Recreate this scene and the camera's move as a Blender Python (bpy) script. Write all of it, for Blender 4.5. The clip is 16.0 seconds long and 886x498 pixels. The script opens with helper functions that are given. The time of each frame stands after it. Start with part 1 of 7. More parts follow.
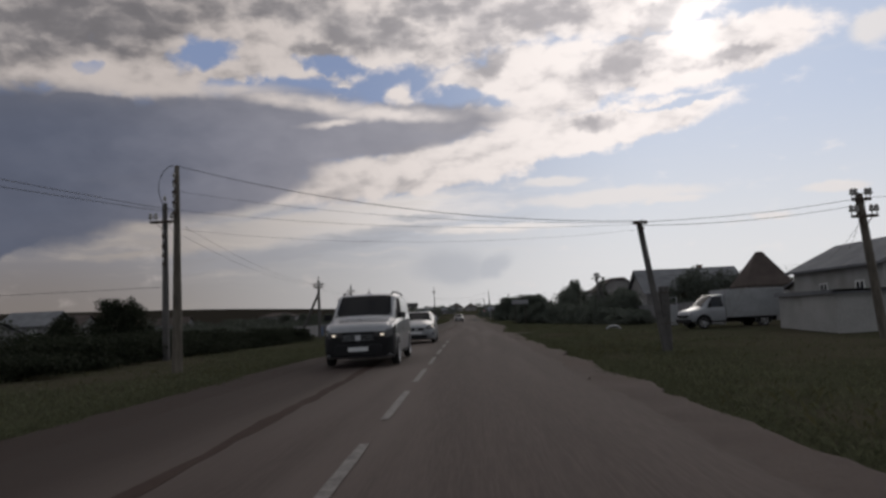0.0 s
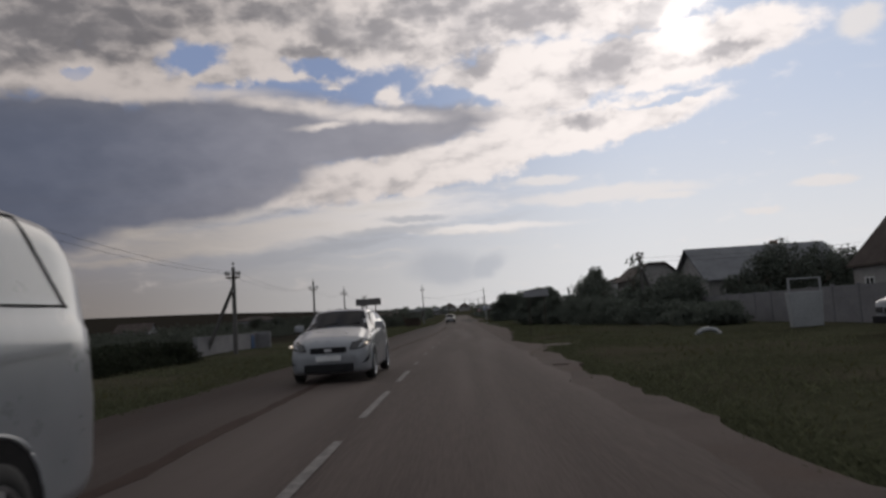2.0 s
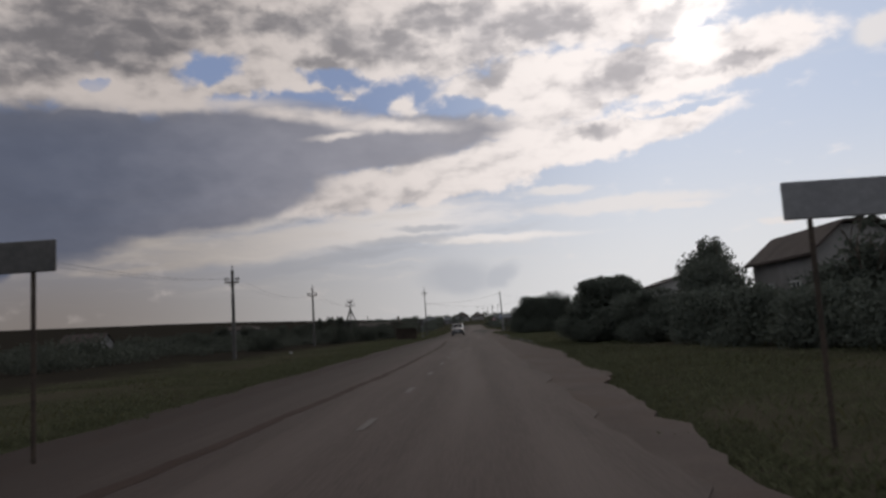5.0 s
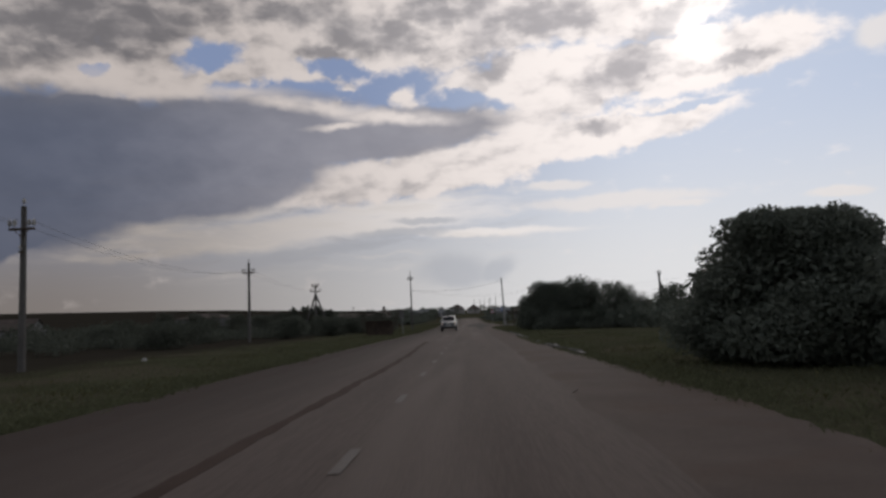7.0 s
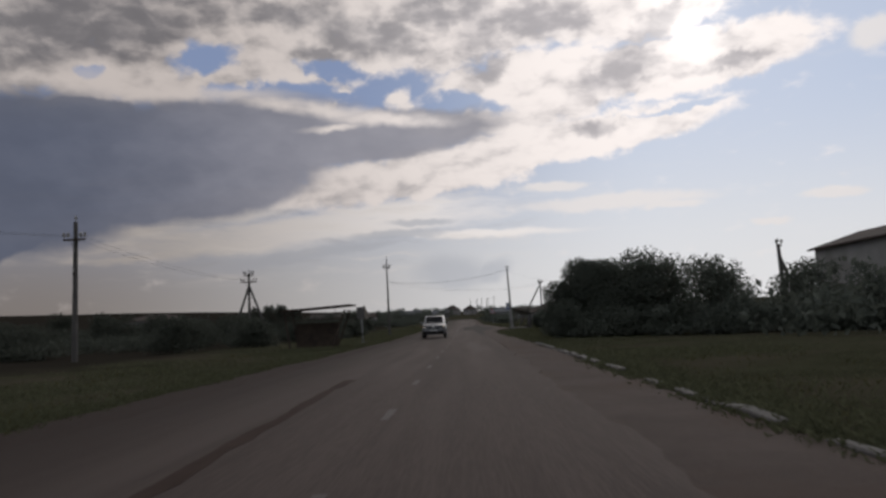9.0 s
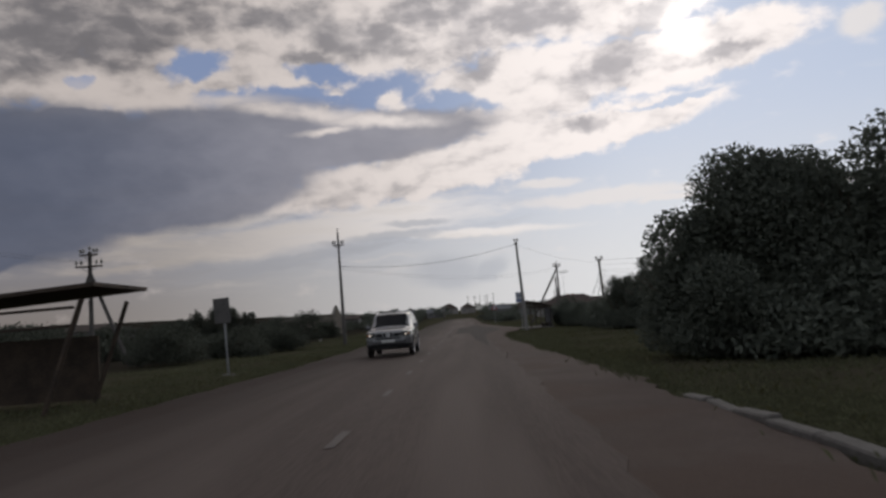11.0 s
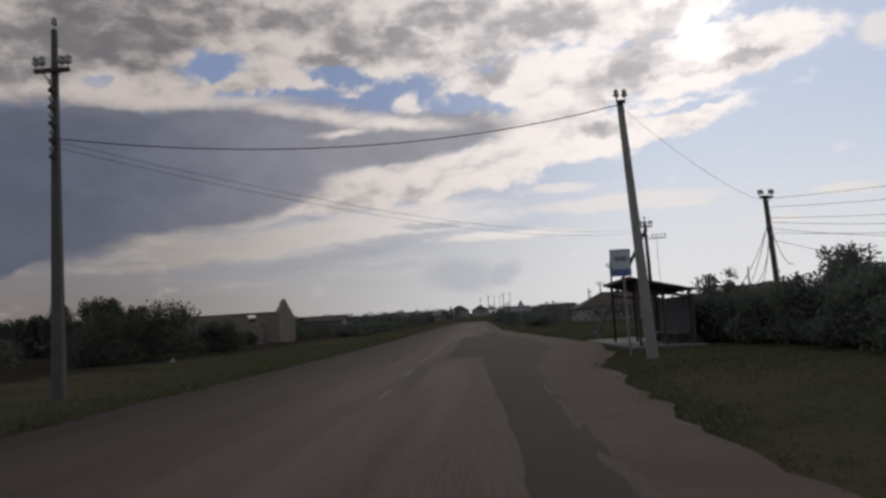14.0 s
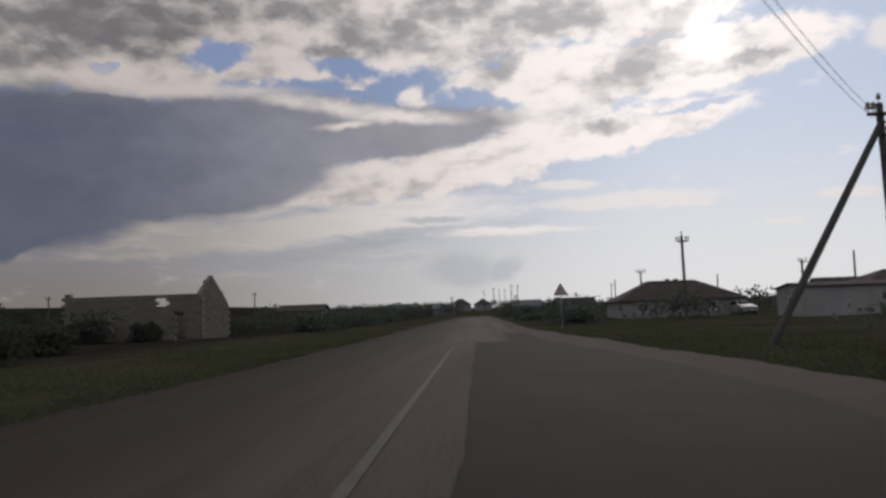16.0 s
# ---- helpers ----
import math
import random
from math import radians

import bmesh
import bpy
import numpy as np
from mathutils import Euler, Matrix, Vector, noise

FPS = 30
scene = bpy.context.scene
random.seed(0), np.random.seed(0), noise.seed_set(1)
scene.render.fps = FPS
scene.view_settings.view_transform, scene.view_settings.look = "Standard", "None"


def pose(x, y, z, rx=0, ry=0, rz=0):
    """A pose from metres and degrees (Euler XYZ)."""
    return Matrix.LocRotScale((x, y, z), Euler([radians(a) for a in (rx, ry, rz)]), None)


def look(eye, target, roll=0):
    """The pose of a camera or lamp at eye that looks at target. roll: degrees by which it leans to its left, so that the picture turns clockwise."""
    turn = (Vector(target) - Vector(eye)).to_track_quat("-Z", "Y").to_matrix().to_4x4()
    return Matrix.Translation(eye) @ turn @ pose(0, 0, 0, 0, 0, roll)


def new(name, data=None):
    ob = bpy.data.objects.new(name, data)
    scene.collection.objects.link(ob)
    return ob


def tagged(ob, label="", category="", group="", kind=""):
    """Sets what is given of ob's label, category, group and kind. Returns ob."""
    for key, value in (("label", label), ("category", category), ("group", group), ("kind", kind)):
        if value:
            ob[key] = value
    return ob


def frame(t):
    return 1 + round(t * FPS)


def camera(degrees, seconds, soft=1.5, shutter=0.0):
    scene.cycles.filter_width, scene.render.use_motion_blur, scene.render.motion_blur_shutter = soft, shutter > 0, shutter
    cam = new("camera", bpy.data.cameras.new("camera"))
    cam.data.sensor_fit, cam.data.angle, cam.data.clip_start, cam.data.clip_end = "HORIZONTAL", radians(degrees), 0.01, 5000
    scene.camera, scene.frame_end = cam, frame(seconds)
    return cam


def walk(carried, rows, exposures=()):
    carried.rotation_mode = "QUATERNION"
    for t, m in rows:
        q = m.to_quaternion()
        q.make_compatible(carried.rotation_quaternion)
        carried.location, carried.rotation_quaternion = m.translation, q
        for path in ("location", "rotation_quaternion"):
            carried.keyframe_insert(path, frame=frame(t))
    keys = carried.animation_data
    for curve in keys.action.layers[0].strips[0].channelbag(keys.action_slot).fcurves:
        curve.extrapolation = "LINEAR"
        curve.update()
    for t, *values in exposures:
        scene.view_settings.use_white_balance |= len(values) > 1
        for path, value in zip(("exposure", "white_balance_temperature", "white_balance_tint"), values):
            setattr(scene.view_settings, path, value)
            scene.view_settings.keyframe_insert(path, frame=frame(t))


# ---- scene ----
cam = camera(62, 16.0, soft=2.8, shutter=0.12)
PATH = [  # seconds, x, y, z, tilt, lean, heading
    (0.0, 0.001, 0.0, 1.24, 95.301, 2.507, 1.992),
    (0.5, 0.046, 5.063, 1.24, 95.685, 2.035, 1.931),
    (1.0, 0.084, 10.217, 1.24, 95.728, 1.661, 1.997),
    (1.5, 0.155, 15.464, 1.24, 95.275, 2.086, 1.818),
    (2.0, 0.27, 20.662, 1.24, 95.325, 3.579, 1.543),
    (2.5, 0.423, 26.091, 1.24, 95.765, 3.352, 1.593),
    (3.0, 0.521, 31.076, 1.24, 95.654, 3.708, 1.691),
    (3.5, 0.609, 36.695, 1.24, 95.832, 4.399, 2.106),
    (4.0, 0.653, 41.723, 1.24, 96.202, 4.549, 2.434),
    (6.5, 0.618, 70.614, 1.24, 95.754, 1.66, 2.565),
    (7.0, 0.591, 76.891, 1.24, 95.563, 2.24, 2.255),
    (7.5, 0.587, 83.931, 1.24, 95.436, 1.929, 2.076),
    (8.0, 0.584, 91.276, 1.24, 95.38, 2.372, 1.993),
    (8.5, 0.554, 98.37, 1.24, 95.08, 1.803, 2.004),
    (9.0, 0.539, 105.088, 1.24, 95.672, 2.405, 1.967),
    (11.5, 1.022, 140.26, 1.24, 95.603, 4.252, 1.872),
    (12.0, 1.052, 147.092, 1.24, 95.356, 3.879, 1.809),
    (12.5, 1.095, 153.815, 1.24, 95.481, 3.678, 1.963),
    (13.0, 1.111, 160.675, 1.24, 95.653, 4.114, 2.122),
    (13.5, 1.1, 167.487, 1.24, 95.502, 3.744, 2.595),
    (14.0, 1.055, 173.881, 1.24, 95.964, 3.289, 2.825),
    (14.5, 0.847, 180.304, 1.24, 96.131, 3.371, 3.167),
    (15.0, 0.613, 186.874, 1.24, 96.305, 2.806, 3.346),
    (15.5, 0.335, 193.061, 1.24, 96.254, 1.978, 3.074),
    (16.0, 0.001, 199.562, 1.24, 95.523, 1.954, 2.829),
]
walk(cam, [(t, pose(x, y, z, rx, ry, rz)) for t, x, y, z, rx, ry, rz in PATH])


# ---------------------------------------------------------------- sky, sun, exposure
SUN_AZ, SUN_EL = 17.8, 21.2  # degrees to the right of the road, and above the horizon


def build_sky():
    world = bpy.data.worlds.new("sky")
    scene.world = world
    world.use_nodes = True
    nt = world.node_tree
    nt.nodes.clear()
    links = nt.links

    def node(kind, **kw):
        n = nt.nodes.new(kind)
        if "operation" in kw:
            n.operation = kw["operation"]
        if "use_clamp" in kw:
            n.use_clamp = kw["use_clamp"]
        if "interpolation_type" in kw:
            n.interpolation_type = kw["interpolation_type"]
        if "data_type" in kw:
            n.data_type, n.blend_type = kw["data_type"], kw["blend_type"]
        if "vector_type" in kw:
            n.vector_type = kw["vector_type"]
        return n

    def plug(sock, v):
        if isinstance(v, bpy.types.NodeSocket):
            links.new(v, sock)
        else:
            sock.default_value = v

    def m(op, a, b=0.0, c=0.0, clamp=False):
        n = node("ShaderNodeMath", operation=op, use_clamp=clamp)
        for i, v in enumerate((a, b, c)):
            plug(n.inputs[i], v)
        return n.outputs[0]

    def ramp(v, lo, hi, a=0.0, b=1.0):
        n = node("ShaderNodeMapRange", interpolation_type="SMOOTHSTEP")
        for i, s in enumerate((v, lo, hi, a, b)):
            plug(n.inputs[i], s)
        return n.outputs[0]

    def mix(f, a, b, blend="MIX"):
        n = node("ShaderNodeMix", data_type="RGBA", blend_type=blend)
        plug(n.inputs[0], f)
        for s, v in ((n.inputs[6], a), (n.inputs[7], b)):
            plug(s, v if isinstance(v, bpy.types.NodeSocket) else (*v, 1))
        return n.outputs[2]

    tc = node("ShaderNodeTexCoord")
    sep = node("ShaderNodeSeparateXYZ")
    links.new(tc.outputs["Generated"], sep.inputs[0])
    az = m("MULTIPLY", m("ARCTAN2", sep.outputs[0], sep.outputs[1]), 5.7296)
    el = m("MULTIPLY", m("ARCSINE", sep.outputs[2]), 5.7296)
    comb = node("ShaderNodeCombineXYZ")
    links.new(az, comb.inputs[0])
    links.new(el, comb.inputs[1])
    pos = comb.outputs[0]

    def noise_of(vec, scale, detail, rough=0.55, stretch=(1, 1, 1), turn=0.0):
        mp = node("ShaderNodeMapping")
        links.new(vec, mp.inputs[0])
        mp.inputs[2].default_value = (0, 0, radians(turn))
        mp.inputs[3].default_value = stretch
        n = node("ShaderNodeTexNoise")
        links.new(mp.outputs[0], n.inputs["Vector"])
        n.inputs["Scale"].default_value = scale
        n.inputs["Detail"].default_value = detail
        n.inputs["Roughness"].default_value = rough
        return n

    # the cloud edges: positions stirred at two sizes
    def stirred(vec, amount, scale, detail):
        n = noise_of(vec, scale, detail)
        sub = node("ShaderNodeVectorMath", operation="SUBTRACT")
        links.new(n.outputs["Color"], sub.inputs[0])
        sub.inputs[1].default_value = (0.5, 0.5, 0.5)
        mul = node("ShaderNodeVectorMath", operation="MULTIPLY_ADD")
        links.new(sub.outputs[0], mul.inputs[0])
        mul.inputs[1].default_value = (amount * 1.6, amount, 0)
        links.new(vec, mul.inputs[2])
        flat = node("ShaderNodeVectorMath", operation="MULTIPLY")
        links.new(mul.outputs[0], flat.inputs[0])
        flat.inputs[1].default_value = (1, 1, 0)
        return flat.outputs[0]

    warp = stirred(stirred(pos, 0.13, 2.6, 3.0), 0.20, 6.5, 9.0)
    thin_warp = stirred(stirred(pos, 0.08, 2.2, 3.0), 0.05, 9.0, 8.0)
    soft_warp = stirred(stirred(pos, 0.10, 2.0, 3.0), 0.07, 6.0, 6.0)

    def banks(rows, vec, edge=0.45):
        total = None
        for a, e, ra, re, turn in rows:
            mp = node("ShaderNodeMapping", vector_type="TEXTURE")
            links.new(vec, mp.inputs[0])
            mp.inputs[1].default_value = (a, e, 0)
            mp.inputs[2].default_value = (0, 0, radians(turn))
            mp.inputs[3].default_value = (ra, re, 1)
            ln = node("ShaderNodeVectorMath", operation="LENGTH")
            links.new(mp.outputs[0], ln.inputs[0])
            v = ramp(ln.outputs["Value"], 1 + edge, 1 - edge)
            total = v if total is None else m("MAXIMUM", total, v)
        return total

    # heading and height in tens of degrees, half widths, tilt
    cover = m("MAXIMUM", banks([(-1.79, 2.64, 4.24, 0.937, 4.7)], warp, 0.13),
              banks([(1.72, 1.82, 0.98, 0.21, 4.0), (1.35, 2.35, 0.85, 0.36, 0), (0.78, 1.34, 1.24, 0.153, 6.5), (-0.34, 1.15, 1.07, 0.182, 6.6), (0.5, 1.72, 0.9, 0.30, 6)], warp, 0.38))
    low_cover = banks([(-1.9, 0.88, 1.3, 0.13, 9.0), (-1.3, 0.74, 1.7, 0.13, 5.0), (-0.58, 0.87, 0.66, 0.085, 3.0), (-1.23, 0.78, 0.81, 0.073, 8.0), (0.12, 0.68, 0.75, 0.031, -0.9), (-1.57, 0.66, 0.79, 0.06, 8.3), (-2.1, 0.59, 0.79, 0.041, 5.7)], thin_warp, 0.7)
    streaks = banks([(0.73, 1.01, 0.23, 0.039, -1.1), (1.17, 0.86, 0.69, 0.06, -0.5), (2.65, 0.78, 0.21, 0.035, -1.4), (2.25, 0.62, 0.14, 0.032, -5.5),
                     (2.98, 1.78, 0.15, 0.095, 9.5), (1.58, 0.8, 0.24, 0.033, 0.1)], thin_warp, 0.7)
    gaps = banks([(-2.77, 1.84, 0.1, 0.056, 8.2), (-1.96, 1.99, 0.23, 0.116, 15.8), (-1.47, 1.77, 0.51, 0.082, 1.5), (-0.97, 1.92, 0.29, 0.074, -7.1),
                  (-0.54, 1.8, 0.21, 0.167, 0.8), (0.02, 1.67, 0.38, 0.093, -5.7), (1.70, 1.50, 0.32, 0.025, 4.6)], warp, 0.7)
    puffs = banks([(-0.47, 1.71, 0.13, 0.093, 15.7), (-0.89, 1.8, 0.09, 0.037, 0.1), (-1.0, 1.68, 0.04, 0.037, 14.3), (-2.07, 1.83, 0.11, 0.039, 13.6)], warp, 0.6)
    bank = banks([(-3.23, 1.12, 1.1, 0.561, 8.0), (-2.01, 1.35, 1.34, 0.375, 7.5), (-0.85, 1.445, 1.17, 0.195, 4.1), (-2.1, 1.06, 1.0, 0.25, 7.5), (-3.23, 0.7, 0.41, 0.155, 27.0), (-2.82, 1.52, 0.50, 0.16, 4.0)], soft_warp, 0.30)
    crest = banks([(-2.92, 1.80, 0.5, 0.07, 1.7), (-2.1, 1.76, 0.62, 0.05, -1.5), (-1.24, 1.675, 0.52, 0.05, -6.0), (-0.55, 1.585, 0.42, 0.042, -3.3), (-1.0, 1.53, 0.20, 0.024, 7.0)], soft_warp, 0.75)
    shade = banks([(-2.85, 2.14, 1.1, 0.27, 11.8), (-0.71, 2.19, 0.53, 0.146, -10.9), (0.2, 2.2, 0.24, 0.235, -87.0), (-1.45, 2.32, 0.6, 0.102, -1.9), (1.24, 1.79, 0.35, 0.125, 19.1),
                   (0.65, 2.25, 0.4, 0.143, -5.4), (1.05, 1.43, 0.18, 0.054, -0.7), (1.57, 2.1, 0.3, 0.09, 25.3), (0.28, 1.92, 0.16, 0.083, 13.4), (2.03, 1.77, 0.25, 0.047, 4.7),
                   (-0.2, 2.34, 0.27, 0.119, -1.9), (-1.11, 2.05, 0.17, 0.066, -17.0)], warp, 0.7)
    wisps = banks([(-1.40, 0.53, 0.75, 0.045, 7.8), (-0.52, 0.69, 0.42, 0.035, 2.9), (-0.11, 0.38, 0.27, 0.132, -2.5), (0.2, 0.38, 0.16, 0.079, 22.2), (-0.89, 0.6, 0.35, 0.03, 4.2), (-0.34, 0.78, 0.27, 0.026, 1.7)], soft_warp, 0.7)

    def fbm(vec, scale, stretch, turn, rough=0.6):
        return m("SUBTRACT", noise_of(vec, scale, 10.0, rough, stretch, turn).outputs["Fac"], 0.5)

    fine = fbm(thin_warp, 6.5, (0.6, 1.2, 1), -10, 0.53)
    mottle = fbm(thin_warp, 3.4, (0.65, 1.2, 1), -12, 0.52)
    lay = fbm(soft_warp, 4.0, (0.28, 2.2, 1), -7, 0.58)
    broad = noise_of(pos, 1.6, 5.0, 0.55, (0.7, 1.2, 1), -8).outputs["Fac"]
    # overhead and behind, the same broken cover goes on
    beyond = m("MAXIMUM", ramp(el, 2.4, 2.9), ramp(m("ABSOLUTE", az), 3.6, 4.6))
    beyond = m("MULTIPLY", beyond, ramp(m("ADD", broad, m("MULTIPLY", el, 0.02)), 0.40, 0.62))
    body = m("MULTIPLY", m("MULTIPLY", cover, 1.22), m("MULTIPLY_ADD", gaps, -1.0, 1.0))
    body = m("MAXIMUM", body, m("MULTIPLY", puffs, 0.8))
    body = m("MAXIMUM", body, beyond)
    white = ramp(m("MULTIPLY_ADD", fine, 1.7, m("MULTIPLY_ADD", mottle, 0.6, body)), 0.12, 0.92)
    low = ramp(m("MULTIPLY_ADD", lay, 1.4, m("MULTIPLY_ADD", low_cover, 0.95, -0.05)), 0.0, 1.0, 0.0, 0.85)
    thin = ramp(m("MULTIPLY_ADD", fine, 0.9, streaks), 0.15, 0.9, 0.0, 0.9)

    # clear sky, paler towards the horizon
    sky = node("ShaderNodeTexSky")
    sky.sky_type, sky.sun_disc = "NISHITA", False
    sky.sun_elevation, sky.sun_rotation = radians(SUN_EL), radians(SUN_AZ)
    sky.air_density, sky.dust_density, sky.ozone_density = 1.0, 0.3, 2.0
    side = ramp(az, -3.3, 1.6)
    clear = mix(1.0, sky.outputs[0], (0.05, 0.05, 0.05), "MULTIPLY")
    clear = mix(0.75, clear, mix(ramp(az, -1.0, 1.6), (0.235, 0.29, 0.46), (0.55, 0.62, 0.78)))
    haze_col = mix(side, (0.192, 0.166, 0.149), (0.71, 0.705, 0.715))
    col = mix(ramp(el, 1.7, 0.1, 0.0, 0.95), clear, haze_col)

    # distance to the sun, which shines through the cover
    far = node("ShaderNodeVectorMath", operation="DISTANCE")
    links.new(pos, far.inputs[0])
    far.inputs[1].default_value = (SUN_AZ / 10, SUN_EL / 10, 0)
    near_sun = ramp(far.outputs["Value"], 4.3, 0.2)
    core = ramp(far.outputs["Value"], 0.55, 0.0)

    # thick parts grey, thin edges and the sunward side bright
    lit = mix(near_sun, (0.52, 0.465, 0.44), (0.98, 0.905, 0.875))
    grey = mix(near_sun, (0.186, 0.176, 0.183), (0.54, 0.51, 0.52))
    glow = ramp(m("MULTIPLY_ADD", mottle, 1.6, m("MULTIPLY_ADD", fine, 1.5, m("MULTIPLY_ADD", shade, -0.66, 0.80))), 0.0, 1.0)
    knots = ramp(m("ADD", mottle, fine), -0.22, 0.26)
    grey = mix(knots, mix(1.0, grey, (0.86, 0.86, 0.87), "MULTIPLY"), mix(1.0, grey, (1.2, 1.19, 1.18), "MULTIPLY"))
    cloud = mix(glow, grey, lit)
    low_lit = mix(ramp(az, -2.6, 0.3), (0.34, 0.302, 0.275), (0.82, 0.765, 0.735))
    col = mix(low, col, low_lit)
    col = mix(thin, col, mix(near_sun, (0.60, 0.56, 0.55), (0.80, 0.76, 0.75)))
    layer = m("MULTIPLY", ramp(lay, -0.02, 0.20), m("MULTIPLY", ramp(el, 1.35, 1.0), m("MULTIPLY", ramp(el, 0.25, 0.55), ramp(az, 1.1, -0.2))))
    col = mix(m("MULTIPLY", layer, 0.6), col, mix(side, (0.38, 0.343, 0.32), (0.72, 0.68, 0.66)))
    veil = m("MULTIPLY", ramp(lay, -0.04, -0.22), m("MULTIPLY", ramp(el, 1.3, 1.0), m("MULTIPLY", ramp(el, 0.3, 0.6), ramp(az, 0.9, -0.4))))
    col = mix(m("MULTIPLY", veil, 0.5), col, mix(side, (0.20, 0.19, 0.195), (0.42, 0.41, 0.43)))
    col = mix(white, col, cloud)
    dark = mix(ramp(m("MULTIPLY_ADD", mottle, 0.7, az), -3.2, -0.4), (0.094, 0.105, 0.145), (0.262, 0.258, 0.295))
    dark = mix(m("MULTIPLY", near_sun, 0.3), dark, (0.40, 0.39, 0.41))
    dark = mix(ramp(el, 1.35, 1.75, 0.0, 0.4), dark, mix(side, (0.145, 0.147, 0.172), (0.36, 0.35, 0.38)))
    dark = mix(1.0, dark, mix(ramp(m("MULTIPLY_ADD", fine, 0.4, mottle), -0.25, 0.25), (0.94, 0.94, 0.945), (1.08, 1.075, 1.07)), "MULTIPLY")
    bank_f = ramp(m("MULTIPLY_ADD", lay, m("MULTIPLY", ramp(az, -1.6, -0.3), 0.9), m("MULTIPLY_ADD", fine, 0.35, m("MULTIPLY_ADD", mottle, 0.4, bank))), 0.12, 0.88, 0.0, 0.97)
    col = mix(bank_f, col, dark)
    # sunlit crest along the top of the heavy bank
    crest_f = m("MULTIPLY", crest, m("MULTIPLY", ramp(m("ADD", fine, mottle), -0.3, 0.1, 0.55, 1.0), ramp(az, -3.4, -1.6, 0.4, 1.0)))
    col = mix(crest_f, col, lit)
    wisp_f = ramp(m("MULTIPLY_ADD", lay, 0.8, wisps), 0.1, 1.0, 0.0, 0.72)
    col = mix(wisp_f, col, mix(side, (0.24, 0.23, 0.24), (0.47, 0.49, 0.54)))
    beyond_grey = m("MULTIPLY", beyond, ramp(broad, 0.5, 0.75, 0.0, 0.75))
    col = mix(beyond_grey, col, (0.22, 0.22, 0.235))
    col = mix(m("MULTIPLY", core, ramp(white, 0.0, 1.0, 0.35, 1.0)), col, (0.27, 0.255, 0.24), "ADD")

    # unseen cloud added behind and overhead, toned to light faces turned that way
    behind = ramp(sep.outputs[1], 0.82, 0.15)
    col = mix(m("MULTIPLY", m("MAXIMUM", behind, ramp(el, 3.0, 6.0, 0.0, 0.6)), 0.85), col, mix(ramp(m("MULTIPLY_ADD", mottle, 1.1, broad), 0.32, 0.70), (0.24, 0.265, 0.32), (0.68, 0.70, 0.73)))

    bg = node("ShaderNodeBackground")
    links.new(col, bg.inputs[0])
    bg.inputs[1].default_value = SKY_STRENGTH
    out = node("ShaderNodeOutputWorld")
    links.new(bg.outputs[0], out.inputs[0])

    lamp = bpy.data.lights.new("sun", "SUN")
    lamp.energy, lamp.angle, lamp.color = SUN_STRENGTH, radians(38), (1.0, 0.93, 0.84)
    a, e = radians(SUN_AZ), radians(SUN_EL)
    way = Vector((math.sin(a) * math.cos(e), math.cos(a) * math.cos(e), math.sin(e)))
    new("sun", lamp).matrix_world = look(way * 300, (0, 0, 0))


SKY_STRENGTH, SUN_STRENGTH = 1.04, 0.5
build_sky()


# ---------------------------------------------------------------- small tools
def part(name, bm, material, parent=None, label="", smooth=False):
    """One mesh object out of a bmesh."""
    me = bpy.data.meshes.new(name)
    bm.normal_update()
    bm.to_mesh(me)
    bm.free()
    if smooth:
        me.shade_smooth()
    for mt in material if isinstance(material, (list, tuple)) else (material,):
        me.materials.append(mt)
    ob = new(name, me)
    if parent is not None:
        ob.parent = parent
    if label:
        ob["label"] = label
    return ob


def again(name, ob, parent, m):
    """Another piece on the same mesh."""
    o = new(name, ob.data)
    o.parent = parent
    o.matrix_basis = m
    return o


def thing(name, x, y, z, label, category, group="", turn=0.0, kind=""):
    ob = new(name)
    ob.empty_display_size = 0.2
    ob.matrix_basis = pose(x, y, z, 0, 0, turn)
    return tagged(ob, label, category, group, kind)


def add_box(bm, lo, hi, m=None):
    v = [bm.verts.new((x, y, z)) for z in (lo[2], hi[2]) for x, y in ((lo[0], lo[1]), (hi[0], lo[1]), (hi[0], hi[1]), (lo[0], hi[1]))]
    f = [bm.faces.new([v[i] for i in q]) for q in ((3, 2, 1, 0), (4, 5, 6, 7), (0, 1, 5, 4), (1, 2, 6, 5), (2, 3, 7, 6), (3, 0, 4, 7))]
    if m is not None:
        bmesh.ops.transform(bm, matrix=m, verts=v)
    return v, f


def add_tube(bm, pts, radii, sides=8, cap=True):
    """A tube through points, with a radius at each."""
    rings = []
    for i, p in enumerate(pts):
        p = Vector(p)
        d = (Vector(pts[min(i + 1, len(pts) - 1)]) - Vector(pts[max(i - 1, 0)])).normalized()
        a = d.orthogonal().normalized() if abs(d.z) < 0.95 else Vector((1, 0, 0)) - d * d.x
        a.normalize()
        b = d.cross(a)
        r = radii[i] if isinstance(radii, (list, tuple)) else radii
        rings.append([bm.verts.new(p + (a * math.cos(k * 2 * math.pi / sides) + b * math.sin(k * 2 * math.pi / sides)) * r) for k in range(sides)])
    for r0, r1 in zip(rings, rings[1:]):
        for k in range(sides):
            bm.faces.new((r0[k], r0[(k + 1) % sides], r1[(k + 1) % sides], r1[k]))
    if cap:
        bm.faces.new(rings[0][::-1])
        bm.faces.new(rings[-1])
    return rings


